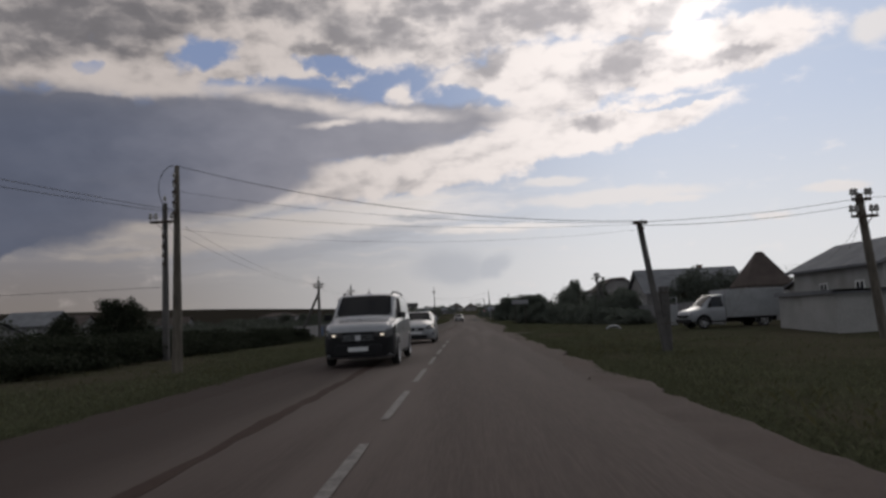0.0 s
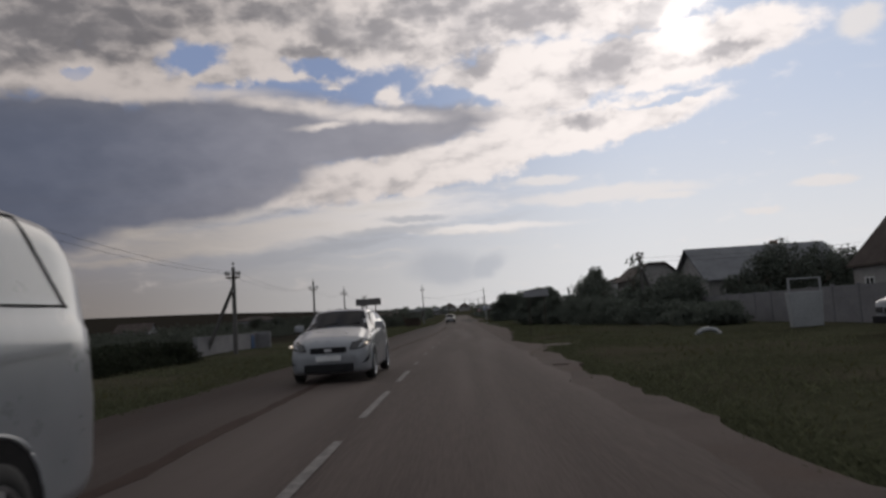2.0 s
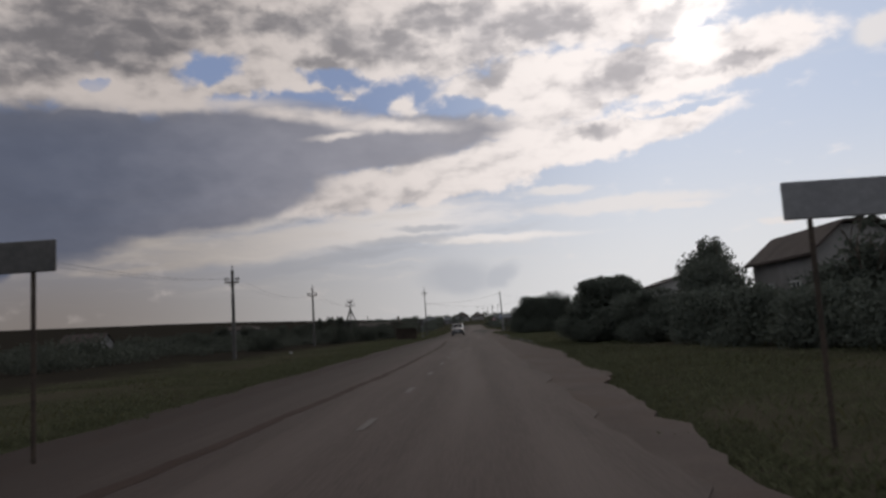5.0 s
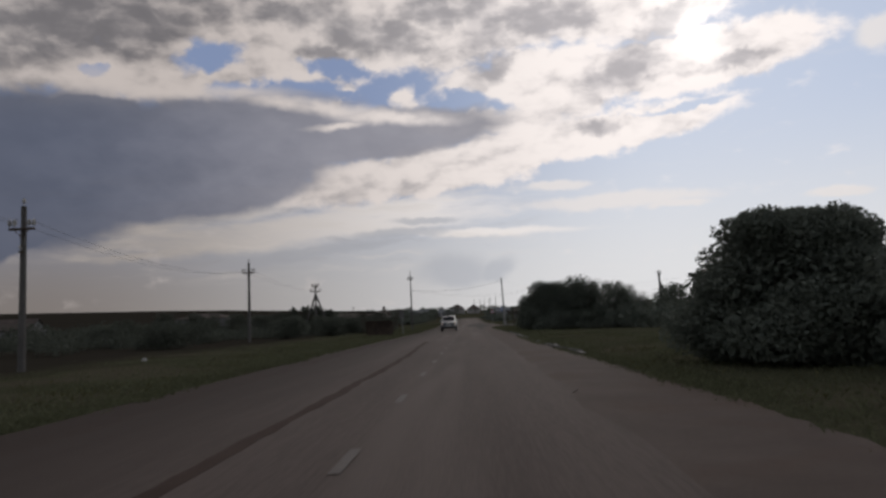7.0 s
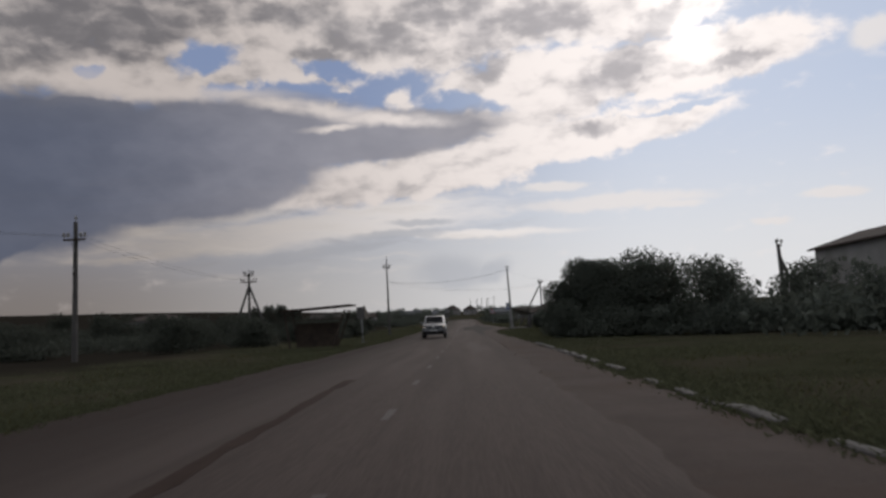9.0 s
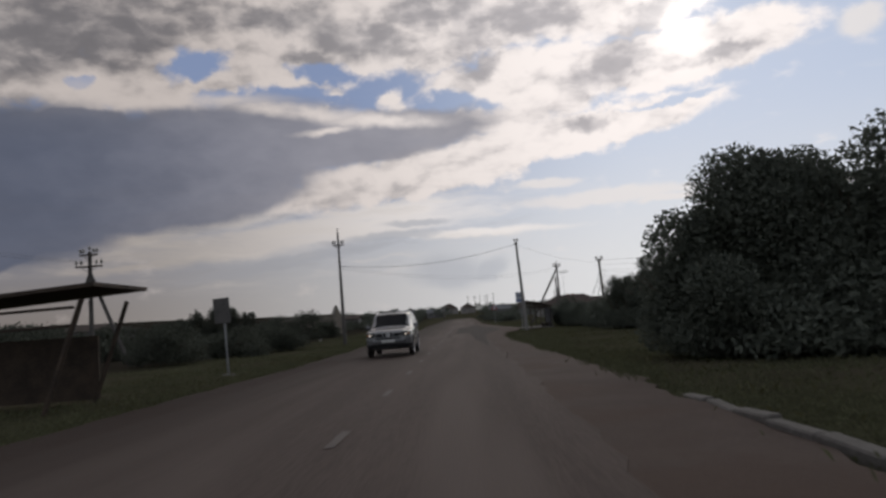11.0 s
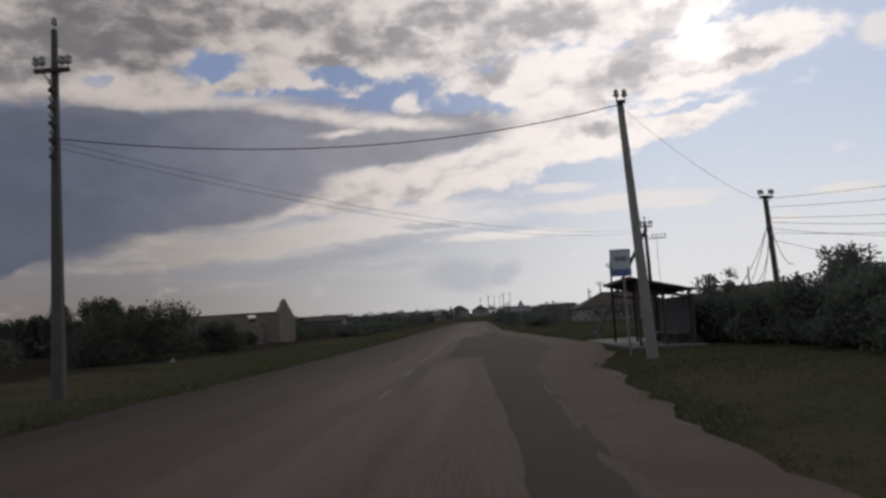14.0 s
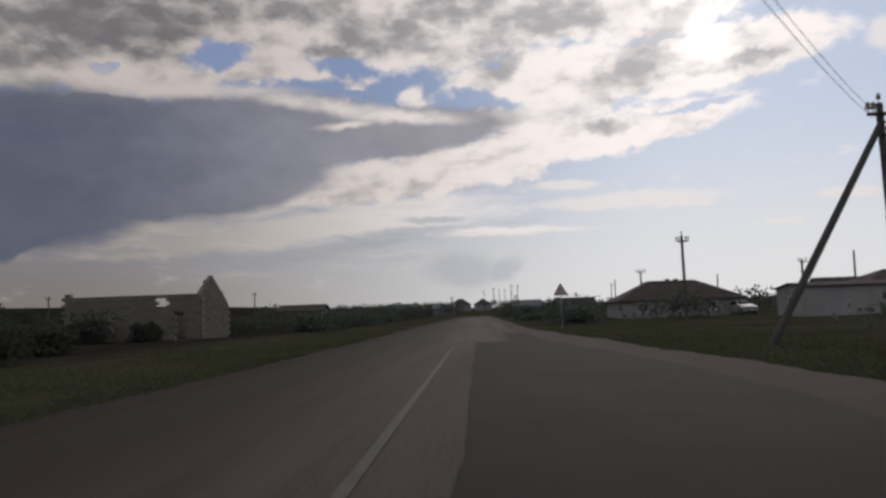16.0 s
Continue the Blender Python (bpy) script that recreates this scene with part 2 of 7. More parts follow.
def add_lathe(bm, prof, sides=10, m=None):
    """A turned body: (radius, height) rows round z."""
    rings = [[bm.verts.new((r * math.cos(k * 2 * math.pi / sides), r * math.sin(k * 2 * math.pi / sides), z)) for k in range(sides)] for r, z in prof]
    for r0, r1 in zip(rings, rings[1:]):
        for k in range(sides):
            bm.faces.new((r0[k], r0[(k + 1) % sides], r1[(k + 1) % sides], r1[k]))
    bm.faces.new(rings[0][::-1])
    bm.faces.new(rings[-1])
    if m is not None:
        bmesh.ops.transform(bm, matrix=m, verts=[v for r in rings for v in r])


def add_prism(bm, poly, y0, y1, m=None):
    """A polygon in x and z, drawn out along y."""
    a = [bm.verts.new((x, y0, z)) for x, z in poly]
    b = [bm.verts.new((x, y1, z)) for x, z in poly]
    n = len(poly)
    fs = [bm.faces.new(a), bm.faces.new(b[::-1])]
    fs += [bm.faces.new((a[i], b[i], b[(i + 1) % n], a[(i + 1) % n])) for i in range(n)]
    if m is not None:
        bmesh.ops.transform(bm, matrix=m, verts=a + b)
    bmesh.ops.recalc_face_normals(bm, faces=fs)
    return fs


def bevel(bm, w, segs=1):
    bmesh.ops.bevel(bm, geom=list(bm.edges), offset=w, segments=segs, affect="EDGES", profile=0.6, clamp_overlap=True)


# ---------------------------------------------------------------- materials
def stuff_mat(name, dark, light, rough=0.85, coarse=0.6, fine=14.0, bump=0.25, metal=0.0, third=None, third_at=0.62, vary=0.0, stretch=(1, 1, 1), coat=0.0, spec=0.4, ploughed_or_shaded=None):
    """Two colours mixed by coarse stains and fine grain, a third one in patches, and fine relief."""
    mt = bpy.data.materials.new(name)
    mt.use_nodes = True
    nt = mt.node_tree
    b = nt.nodes["Principled BSDF"]
    tc = nt.nodes.new("ShaderNodeTexCoord")
    mp = nt.nodes.new("ShaderNodeMapping")
    mp.inputs["Scale"].default_value = stretch
    nt.links.new(tc.outputs["Object"], mp.inputs[0])

    def noise_tex(scale, detail):
        n = nt.nodes.new("ShaderNodeTexNoise")
        n.inputs["Scale"].default_value = scale
        n.inputs["Detail"].default_value = detail
        n.inputs["Roughness"].default_value = 0.62
        nt.links.new(mp.outputs[0], n.inputs["Vector"])
        return n

    def mixer(fac, a, c):
        n = nt.nodes.new("ShaderNodeMix")
        n.data_type = "RGBA"
        for s, v in ((n.inputs[0], fac), (n.inputs[6], a), (n.inputs[7], c)):
            if isinstance(v, bpy.types.NodeSocket):
                nt.links.new(v, s)
            else:
                s.default_value = v if isinstance(v, float) else (*v, 1)
        return n.outputs[2]

    def steep(v, lo, hi, to=1.0):
        n = nt.nodes.new("ShaderNodeMapRange")
        n.interpolation_type = "SMOOTHSTEP"
        nt.links.new(v, n.inputs[0])
        n.inputs[1].default_value, n.inputs[2].default_value, n.inputs[4].default_value = lo, hi, to
        return n.outputs[0]

    big, small = noise_tex(coarse, 5.0), noise_tex(fine, 6.0)
    add = nt.nodes.new("ShaderNodeMath")
    add.operation = "MULTIPLY_ADD"
    nt.links.new(small.outputs["Fac"], add.inputs[0])
    add.inputs[1].default_value = 0.55
    half = nt.nodes.new("ShaderNodeMath")
    half.operation = "MULTIPLY"
    half.inputs[1].default_value = 0.45
    nt.links.new(big.outputs["Fac"], half.inputs[0])
    nt.links.new(half.outputs[0], add.inputs[2])
    col = mixer(steep(add.outputs[0], 0.36, 0.64), dark, light)
    if third:
        wide = noise_tex(coarse * 0.45, 3.0)
        col = mixer(steep(wide.outputs["Fac"], third_at - 0.08, third_at + 0.08, 0.85), col, third)
    if ploughed_or_shaded:
        # ploughed field, or left-side shade put into colour, beyond a wavering line
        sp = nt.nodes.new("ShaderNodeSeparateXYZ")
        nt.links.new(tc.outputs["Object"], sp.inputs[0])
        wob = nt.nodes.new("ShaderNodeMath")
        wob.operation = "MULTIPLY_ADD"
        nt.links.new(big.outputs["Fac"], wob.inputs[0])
        wob.inputs[1].default_value = ploughed_or_shaded[3]
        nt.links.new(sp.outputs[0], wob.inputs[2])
        col = mixer(steep(wob.outputs[0], ploughed_or_shaded[1], ploughed_or_shaded[2], 0.9), col, ploughed_or_shaded[0])
    if vary:
        info = nt.nodes.new("ShaderNodeObjectInfo")
        hsv = nt.nodes.new("ShaderNodeHueSaturation")
        vr = nt.nodes.new("ShaderNodeMapRange")
        nt.links.new(info.outputs["Random"], vr.inputs[0])
        vr.inputs[3].default_value, vr.inputs[4].default_value = 1 - vary, 1 + vary
        nt.links.new(vr.outputs[0], hsv.inputs["Value"])
        nt.links.new(col, hsv.inputs["Color"])
        col = hsv.outputs[0]
    nt.links.new(col, b.inputs["Base Color"])
    rr = nt.nodes.new("ShaderNodeMapRange")
    nt.links.new(small.outputs["Fac"], rr.inputs[0])
    rr.inputs[3].default_value, rr.inputs[4].default_value = max(0.02, rough - 0.1), min(1.0, rough + 0.1)
    nt.links.new(rr.outputs[0], b.inputs["Roughness"])
    b.inputs["Metallic"].default_value = metal
    b.inputs["Specular IOR Level"].default_value = spec
    b.inputs["Coat Weight"].default_value = coat
    b.inputs["Coat Roughness"].default_value = 0.08
    if bump:
        bp = nt.nodes.new("ShaderNodeBump")
        bp.inputs["Strength"].default_value = bump
        bp.inputs["Distance"].default_value = 0.02
        nt.links.new(small.outputs["Fac"], bp.inputs["Height"])
        nt.links.new(bp.outputs[0], b.inputs["Normal"])
    return mt


def leaf_mat(name, dark, light):
    """Leaves: a green that changes from leaf to leaf and lets some light through."""
    mt = bpy.data.materials.new(name)
    mt.use_nodes = True
    nt = mt.node_tree
    b = nt.nodes["Principled BSDF"]
    geo = nt.nodes.new("ShaderNodeNewGeometry")
    mx = nt.nodes.new("ShaderNodeMix")
    mx.data_type = "RGBA"
    nt.links.new(geo.outputs["Random Per Island"], mx.inputs[0])
    mx.inputs[6].default_value, mx.inputs[7].default_value = (*dark, 1), (*light, 1)
    nt.links.new(mx.outputs[2], b.inputs["Base Color"])
    b.inputs["Roughness"].default_value = 0.75
    b.inputs["Specular IOR Level"].default_value = 0.06
    tr = nt.nodes.new("ShaderNodeBsdfTranslucent")
    nt.links.new(mx.outputs[2], tr.inputs[0])
    ms = nt.nodes.new("ShaderNodeMixShader")
    ms.inputs[0].default_value = 0.3
    nt.links.new(b.outputs[0], ms.inputs[1])
    nt.links.new(tr.outputs[0], ms.inputs[2])
    nt.links.new(ms.outputs[0], nt.nodes["Material Output"].inputs[0])
    return mt


def glass_mat(name, tint, rough=0.04, spec=0.5):
    mt = bpy.data.materials.new(name)
    mt.use_nodes = True
    b = mt.node_tree.nodes["Principled BSDF"]
    b.inputs["Base Color"].default_value = (*tint, 1)
    b.inputs["Roughness"].default_value = rough
    b.inputs["Specular IOR Level"].default_value = spec
    return mt


def lamp_mat(name, colour, power):
    mt = bpy.data.materials.new(name)
    mt.use_nodes = True
    b = mt.node_tree.nodes["Principled BSDF"]
    b.inputs["Base Color"].default_value = (0.8, 0.8, 0.8, 1)
    b.inputs["Emission Color"].default_value = (*colour, 1)
    b.inputs["Emission Strength"].default_value = power
    return mt


GRASS = stuff_mat("meadow", (0.0265, 0.027, 0.0165), (0.053, 0.053, 0.034), 0.97, 0.3, 5.0, 0.8, third=(0.056, 0.049, 0.036), third_at=0.54, spec=0.0, ploughed_or_shaded=((0.0225, 0.0195, 0.0165), -8.0, -14.0, 9.0))
# left lane browner, and darker to put the light's fall-off into the colour
ASPHALT = stuff_mat("asphalt", (0.050, 0.0375, 0.0330), (0.078, 0.060, 0.0530), 0.9, 0.9, 40.0, 0.35, third=(0.092, 0.073, 0.065), third_at=0.55, stretch=(1, 0.05, 1), spec=0.12, ploughed_or_shaded=((0.0255, 0.0174, 0.0142), -0.2, -4.0, 1.4))
FRESH = stuff_mat("fresh_asphalt", (0.025, 0.0195, 0.018), (0.038, 0.0305, 0.028), 0.9, 0.5, 45.0, 0.35, spec=0.12)
# left shoulder likewise: darker soil tone plus painted fall-off of light
GRAVEL = stuff_mat("shoulder_gravel", (0.050, 0.037, 0.032), (0.076, 0.058, 0.0505), 0.95, 0.7, 26.0, 0.7, third=(0.060, 0.041, 0.033), third_at=0.55, spec=0.12, ploughed_or_shaded=((0.0255, 0.0172, 0.0140), -2.5, -4.5, 0.8))
DIRT = stuff_mat("bare_dirt", (0.052, 0.040, 0.034), (0.080, 0.065, 0.056), 0.95, 0.6, 20.0, 0.5, spec=0.15)
FAINT = stuff_mat("nearly_worn_off_paint", (0.05, 0.039, 0.035), (0.074, 0.061, 0.055), 0.8, 2.4, 25.0, 0.2)
PAINT = stuff_mat("worn_road_paint", (0.05, 0.042, 0.039), (0.145, 0.131, 0.122), 0.75, 3.0, 16.0, 0.2)
TAR = stuff_mat("tar_seam", (0.034, 0.0228, 0.0186), (0.049, 0.0338, 0.0284), 0.93, 1.0, 30.0, 0.3, spec=0.05)
PALECONC = stuff_mat("pale_concrete", (0.14, 0.137, 0.134), (0.215, 0.21, 0.204), 0.9, 1.2, 18.0, 0.3)
CONCRETE = stuff_mat("weathered_concrete", (0.046, 0.043, 0.041), (0.085, 0.080, 0.076), 0.9, 1.2, 18.0, 0.3)
WOOD = stuff_mat("tarred_wood", (0.045, 0.038, 0.03), (0.11, 0.095, 0.075), 0.85, 1.5, 20.0, 0.4, stretch=(1, 1, 0.12))
STEEL = stuff_mat("galvanised_steel", (0.14, 0.145, 0.15), (0.25, 0.255, 0.26), 0.5, 2.0, 20.0, 0.1, metal=0.6)
DARKSTEEL = stuff_mat("rusty_steel", (0.032, 0.026, 0.022), (0.07, 0.052, 0.04), 0.85, 3.0, 25.0, 0.2, metal=0.05, spec=0.2)
PORCELAIN = stuff_mat("porcelain", (0.20, 0.19, 0.18), (0.34, 0.33, 0.32), 0.3, 4.0, 20.0, 0.0)
CABLE = stuff_mat("cable", (0.02, 0.02, 0.021), (0.04, 0.04, 0.042), 0.6, 4.0, 20.0, 0.0)
PLASTER = stuff_mat("grey_plaster", (0.17, 0.162, 0.158), (0.245, 0.236, 0.23), 0.92, 0.6, 16.0, 0.25, third=(0.18, 0.166, 0.158), third_at=0.6)
WHITEWASH = stuff_mat("whitewash", (0.19, 0.185, 0.18), (0.27, 0.263, 0.255), 0.9, 0.5, 14.0, 0.2, third=(0.17, 0.162, 0.152), third_at=0.62)
BRICK = stuff_mat("brick_wall", (0.20, 0.12, 0.09), (0.32, 0.21, 0.16), 0.92, 0.8, 22.0, 0.35)
SHELLSTONE = stuff_mat("shell_limestone", (0.12, 0.104, 0.088), (0.185, 0.162, 0.138), 0.95, 0.7, 12.0, 0.5, third=(0.115, 0.10, 0.085), third_at=0.6, vary=0.12)
SLATE = stuff_mat("asbestos_slate", (0.095, 0.097, 0.105), (0.155, 0.157, 0.163), 0.94, 0.8, 12.0, 0.3, spec=0.1)
TILE = stuff_mat("brown_roofing", (0.042, 0.034, 0.031), (0.072, 0.058, 0.052), 0.92, 0.8, 14.0, 0.3, spec=0.1)
FENCE = stuff_mat("grey_fence", (0.10, 0.098, 0.102), (0.15, 0.147, 0.151), 0.85, 0.8, 14.0, 0.25)
GLASS = glass_mat("window_glass", (0.02, 0.022, 0.025))
TRIM = stuff_mat("white_frame", (0.45, 0.45, 0.44), (0.62, 0.62, 0.6), 0.6, 2.0, 20.0, 0.05)
BARK = stuff_mat("bark", (0.05, 0.04, 0.03), (0.11, 0.09, 0.07), 0.95, 3.0, 18.0, 0.6, stretch=(1, 1, 0.25))
LEAF = leaf_mat("leaves", (0.072, 0.082, 0.070), (0.108, 0.118, 0.097))
SHRUB = leaf_mat("shrub_leaves", (0.048, 0.053, 0.044), (0.078, 0.085, 0.068))
HEDGE = leaf_mat("hedge_leaves", (0.012, 0.015, 0.010), (0.034, 0.039, 0.025))
LEAF_PALE = leaf_mat("pale_leaves", (0.052, 0.060, 0.034), (0.095, 0.105, 0.055))
NEEDLE = leaf_mat("needles", (0.045, 0.058, 0.036), (0.085, 0.105, 0.06))
BLADE = leaf_mat("grass_blades", (0.056, 0.059, 0.034), (0.106, 0.110, 0.066))
DRY = leaf_mat("dry_grass", (0.046, 0.046, 0.022), (0.082, 0.078, 0.04))
KERB = stuff_mat("kerb_concrete", (0.058, 0.052, 0.048), (0.102, 0.094, 0.088), 0.92, 1.5, 18.0, 0.5)


# ---------------------------------------------------------------- ground and road
def rise(y):
    """The road climbs gently past the village."""
    k = (y - 205) / 14
    return 0.0098 * 14 * (math.log1p(math.exp(-abs(k))) + max(k, 0)) if y < 640 else 0.0098 * 435


def smooth(lo, hi, v):
    k = min(1.0, max(0.0, (v - lo) / (hi - lo)))
    return k * k * (3 - 2 * k)


def land(x, y):
    """The height of the land: a level verge, far ridges round it."""
    z = rise(y)
    r = math.hypot(x, y - 100)
    az = math.atan2(x, y - 100)
    amp = 24 - 15 * smooth(-0.45, 0.05, az) + 6 * smooth(0.2, 0.8, az)
    z += amp * smooth(260, 950, r) * (0.9 + 0.2 * noise.noise((x * 0.003, y * 0.003, 0))) * (1 if y > -300 else 0.8)
    off = smooth(5.8, 14, max(x, -x - 1.5))
    z += off * (0.16 * noise.noise((x * 0.11, y * 0.09, 1)) + 0.06 * noise.noise((x * 0.5, y * 0.4, 2)))
    rim = 4.6 + 2.3 * smooth(186, 198, y) * (1 - smooth(226, 250, y))
    if -6.4 < x < rim and y < 640:
        z -= 0.09 * (1 - smooth(rim - 1.2, rim, x)) * (1 - smooth(5.6, 6.4, -x))
    return z


def spaced(lo_far, lo, hi, hi_far, step, grow=1.12):
    out, v, s = [], lo, step
    while v > lo_far:
        s *= grow
        v -= s
        out.append(v)
    out = out[::-1]
    n = int(round((hi - lo) / step))
    out += [lo + (hi - lo) * i / n for i in range(n + 1)]
    v, s = hi, step
    while v < hi_far:
        s *= grow
        v += s
        out.append(v)
    return out


def sheet(name, xs, ys, height, material, label):
    verts = [(x, y, height(x, y)) for y in ys for x in xs]
    w = len(xs)
    faces = [(j * w + i, j * w + i + 1, j * w + w + i + 1, j * w + w + i) for j in range(len(ys) - 1) for i in range(w - 1)]
    me = bpy.data.meshes.new(name)
    me.from_pydata(verts, [], faces)
    me.materials.append(material)
    me.shade_smooth()
    return tagged(new(name, me), label, name.split("_")[0], kind="structure")


sheet("ground", spaced(-4600, -30, 30, 4600, 0.8), spaced(-4500, -40, 330, 4700, 1.6), land, GRASS, "rough green and straw-coloured verge and fields to low ridges")


def curve_at(rows, y):
    """Between rows of (y, x), eased."""
    if y <= rows[0][0]:
        return rows[0][1]
    for (y0, x0), (y1, x1) in zip(rows, rows[1:]):
        if y <= y1:
            return x0 + (x1 - x0) * smooth(y0, y1, y)
    return rows[-1][1]


def ragged(x, y, amount, k):
    return x + amount * (noise.noise((y * 0.35, k, 0)) + 0.6 * noise.noise((y * 1.3, k, 5)) + 0.35 * noise.noise((y * 4.1, k, 9)))


def strip(name, left, right, y0, y1, lift, material, label, cols=6, step=0.5, thick=0.05, category="road", crown=0.0, slope=0.0):
    """A ribbon along the road between two edges, with its own thickness."""
    ys = [y0 + i * step for i in range(int((y1 - y0) / step) + 1)]
    verts, faces = [], []
    if slope:
        ys = [y0 - 2 * slope] + ys
    for y in ys:
        a, b = left(y), right(y)
        z = rise(y) + lift - (thick if y < y0 else 0.0)
        verts.append((a - slope, y, z - thick))
        for i in range(cols + 1):
            k = i / cols
            verts.append((a + (b - a) * k, y, z + crown * (1 - (2 * k - 1) ** 2)))
        verts.append((b + slope, y, z - thick))
    w = cols + 3
    faces = [(j * w + i, j * w + i + 1, j * w + w + i + 1, j * w + w + i) for j in range(len(ys) - 1) for i in range(w - 1)]
    me = bpy.data.meshes.new(name)
    me.from_pydata(verts, [], faces)
    me.materials.append(material)
    return tagged(new(name, me), label, category, kind="structure")


LEFT_EDGE = [(-40, -5.7), (15, -5.7), (45, -5.3), (85, -5.5), (112, -5.8), (160, -5.4), (190, -6.0), (210, -6.1), (600, -6.1)]
RIGHT_EDGE = [(-40, 2.8), (16, 2.9), (38, 2.8), (43, 2.95), (48.4, 3.3), (51.5, 2.85), (55, 2.5), (62, 2.9), (72, 3.6), (88, 4.2), (115, 3.75), (150, 3.9), (162, 3.6), (181, 3.3), (191, 3.9), (199, 5.4), (207, 6.2), (214, 5.8), (227, 5.1), (240, 4.2), (254, 3.4), (600, 2.8)]
LINE = [(-40, -1.05), (45, -1.12), (84, -0.6), (140, -0.6), (186, -0.75), (203, -1.0), (600, -1.0)]
SEAM = [(-40, -2.6), (6, -2.6), (46, -2.9), (83, -1.9), (100, -1.8), (122, -2.2)]

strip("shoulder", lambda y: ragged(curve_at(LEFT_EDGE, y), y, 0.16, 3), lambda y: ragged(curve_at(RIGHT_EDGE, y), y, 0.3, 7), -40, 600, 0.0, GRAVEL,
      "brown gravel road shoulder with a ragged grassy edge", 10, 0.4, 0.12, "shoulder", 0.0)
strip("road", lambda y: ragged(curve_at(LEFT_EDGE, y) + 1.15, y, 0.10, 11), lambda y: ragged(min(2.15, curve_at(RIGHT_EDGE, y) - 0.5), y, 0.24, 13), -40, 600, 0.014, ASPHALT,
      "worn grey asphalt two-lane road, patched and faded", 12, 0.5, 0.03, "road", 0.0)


def ribbon(name, x_of, half, y0, y1, lift, material, label, category, step=0.25, wobble=0.02, seed=1):
    left = lambda y: ragged(x_of(y) - half, y, wobble, seed)
    right = lambda y: ragged(x_of(y) + half, y, wobble, seed + 2)
    return strip(name, left, right, y0, y1, lift, material, label, 2, step, 0.004, category)


# the road's own marks and mends
strip("asphalt_apron", lambda y: ragged(curve_at([(168, 1.8), (180, 1.38), (198, 1.15), (242, 1.3)], y), y, 0.06, 21), lambda y: ragged(curve_at([(168, 1.85), (180, 2.0), (192, 2.25), (200, 3.1), (207, 4.0), (213, 4.1), (235, 2.5)], y), y, 0.12, 23), 168, 242, 0.018, FRESH, "newer dark asphalt apron beside the road", 6, 0.4, 0.02, "road patch", 0.0, 0.16)
strip("asphalt_patch", lambda y: ragged(-0.15, y, 0.06, 31), lambda y: ragged(1.62, y, 0.03, 33), 200.4, 230.4, 0.0205, FRESH, "dark rectangular asphalt patch in the lane", 4, 0.4, 0.008, "road patch", 0.0, 0.05)
ribbon("tar_seam", lambda y: curve_at(SEAM, y), 0.10, -40, 122, 0.0185, TAR, "dark tar seam wandering along the oncoming lane", "road seam", 0.4, 0.10, 41)

DASHES = [(-12.0, 3.5), (-6.7, 3.5), (-1.4, 3.5), (3.95, 3.5), (9.2, 3.5), (14.45, 3.5), (19.7, 3.5), (25.0, 3.5), (30.28, 3.4), (35.6, 3.0)]
DASHES += [(40.9 + 5.27 * k, 1.2) for k in range(27)] + [(186.8, 1.5), (192.1, 2.0), (198.2, 28.0)]
DASHES += [(232 + 5.27 * k, 2.4) for k in range(40)]
first_dash = {}
for y0, length in DASHES:
    zz = rise(y0)
    if length not in first_dash:
        bm = bmesh.new()
        n = max(4, int(length / 0.12))
        edge = [(ragged(-0.055, i * length / n, 0.012, 61), ragged(0.055, i * length / n, 0.012, 63), i * length / n) for i in range(n + 1)]
        rows = [[bm.verts.new((a, yy, rise(y0 + yy) - zz)), bm.verts.new((b, yy, rise(y0 + yy) - zz))] for a, b, yy in edge]
        for r0, r1 in zip(rows, rows[1:]):
            bm.faces.new((r0[0], r0[1], r1[1], r1[0]))
        ob = part("lane_dash", bm, FAINT if length == 1.2 or y0 > 150 else PAINT)
        first_dash[length] = ob
    else:
        ob = new("lane_dash", first_dash[length].data)
    ob.location = (curve_at(LINE, y0), y0, zz + 0.024)
    ob.rotation_euler = (0, 0, math.atan2(curve_at(LINE, y0) - curve_at(LINE, y0 + length), length))
    tagged(ob, "faded white dash of the centre line", "road marking", "centre line", "structure")

# a bare gravel driveway that meets the road
bm = bmesh.new()
rim = []
for k in range(40):
    a = k * 2 * math.pi / 40
    x = 3.4 + 1.15 * math.cos(a) + 0.5 * noise.noise((math.cos(a) * 2, math.sin(a) * 2, 3))
    y = 48.4 + 1.7 * math.sin(a) - 0.4 * math.cos(a) * (1.0 + 0.3 * noise.noise((k * 0.7, 1, 4)))
    rim.append(bm.verts.new((x, y, min(0.0, land(x, y)) - 0.01)))
mid = bm.verts.new((3.4, 48.4, 0.04))
for a, b in zip(rim, rim[1:] + rim[:1]):
    bm.faces.new((mid, a, b))
tagged(part("driveway", bm, DIRT), "bare pale dirt driveway meeting the road", "driveway", kind="structure")
bm = bmesh.new()
add_box(bm, (6.25, 199.4, rise(205) - 0.3), (8.75, 210.6, rise(205) + 0.05))
bevel(bm, 0.02)
tagged(part("shelter_pad", bm, KERB), "worn low concrete pad under the bus shelter", "pavement", kind="structure")

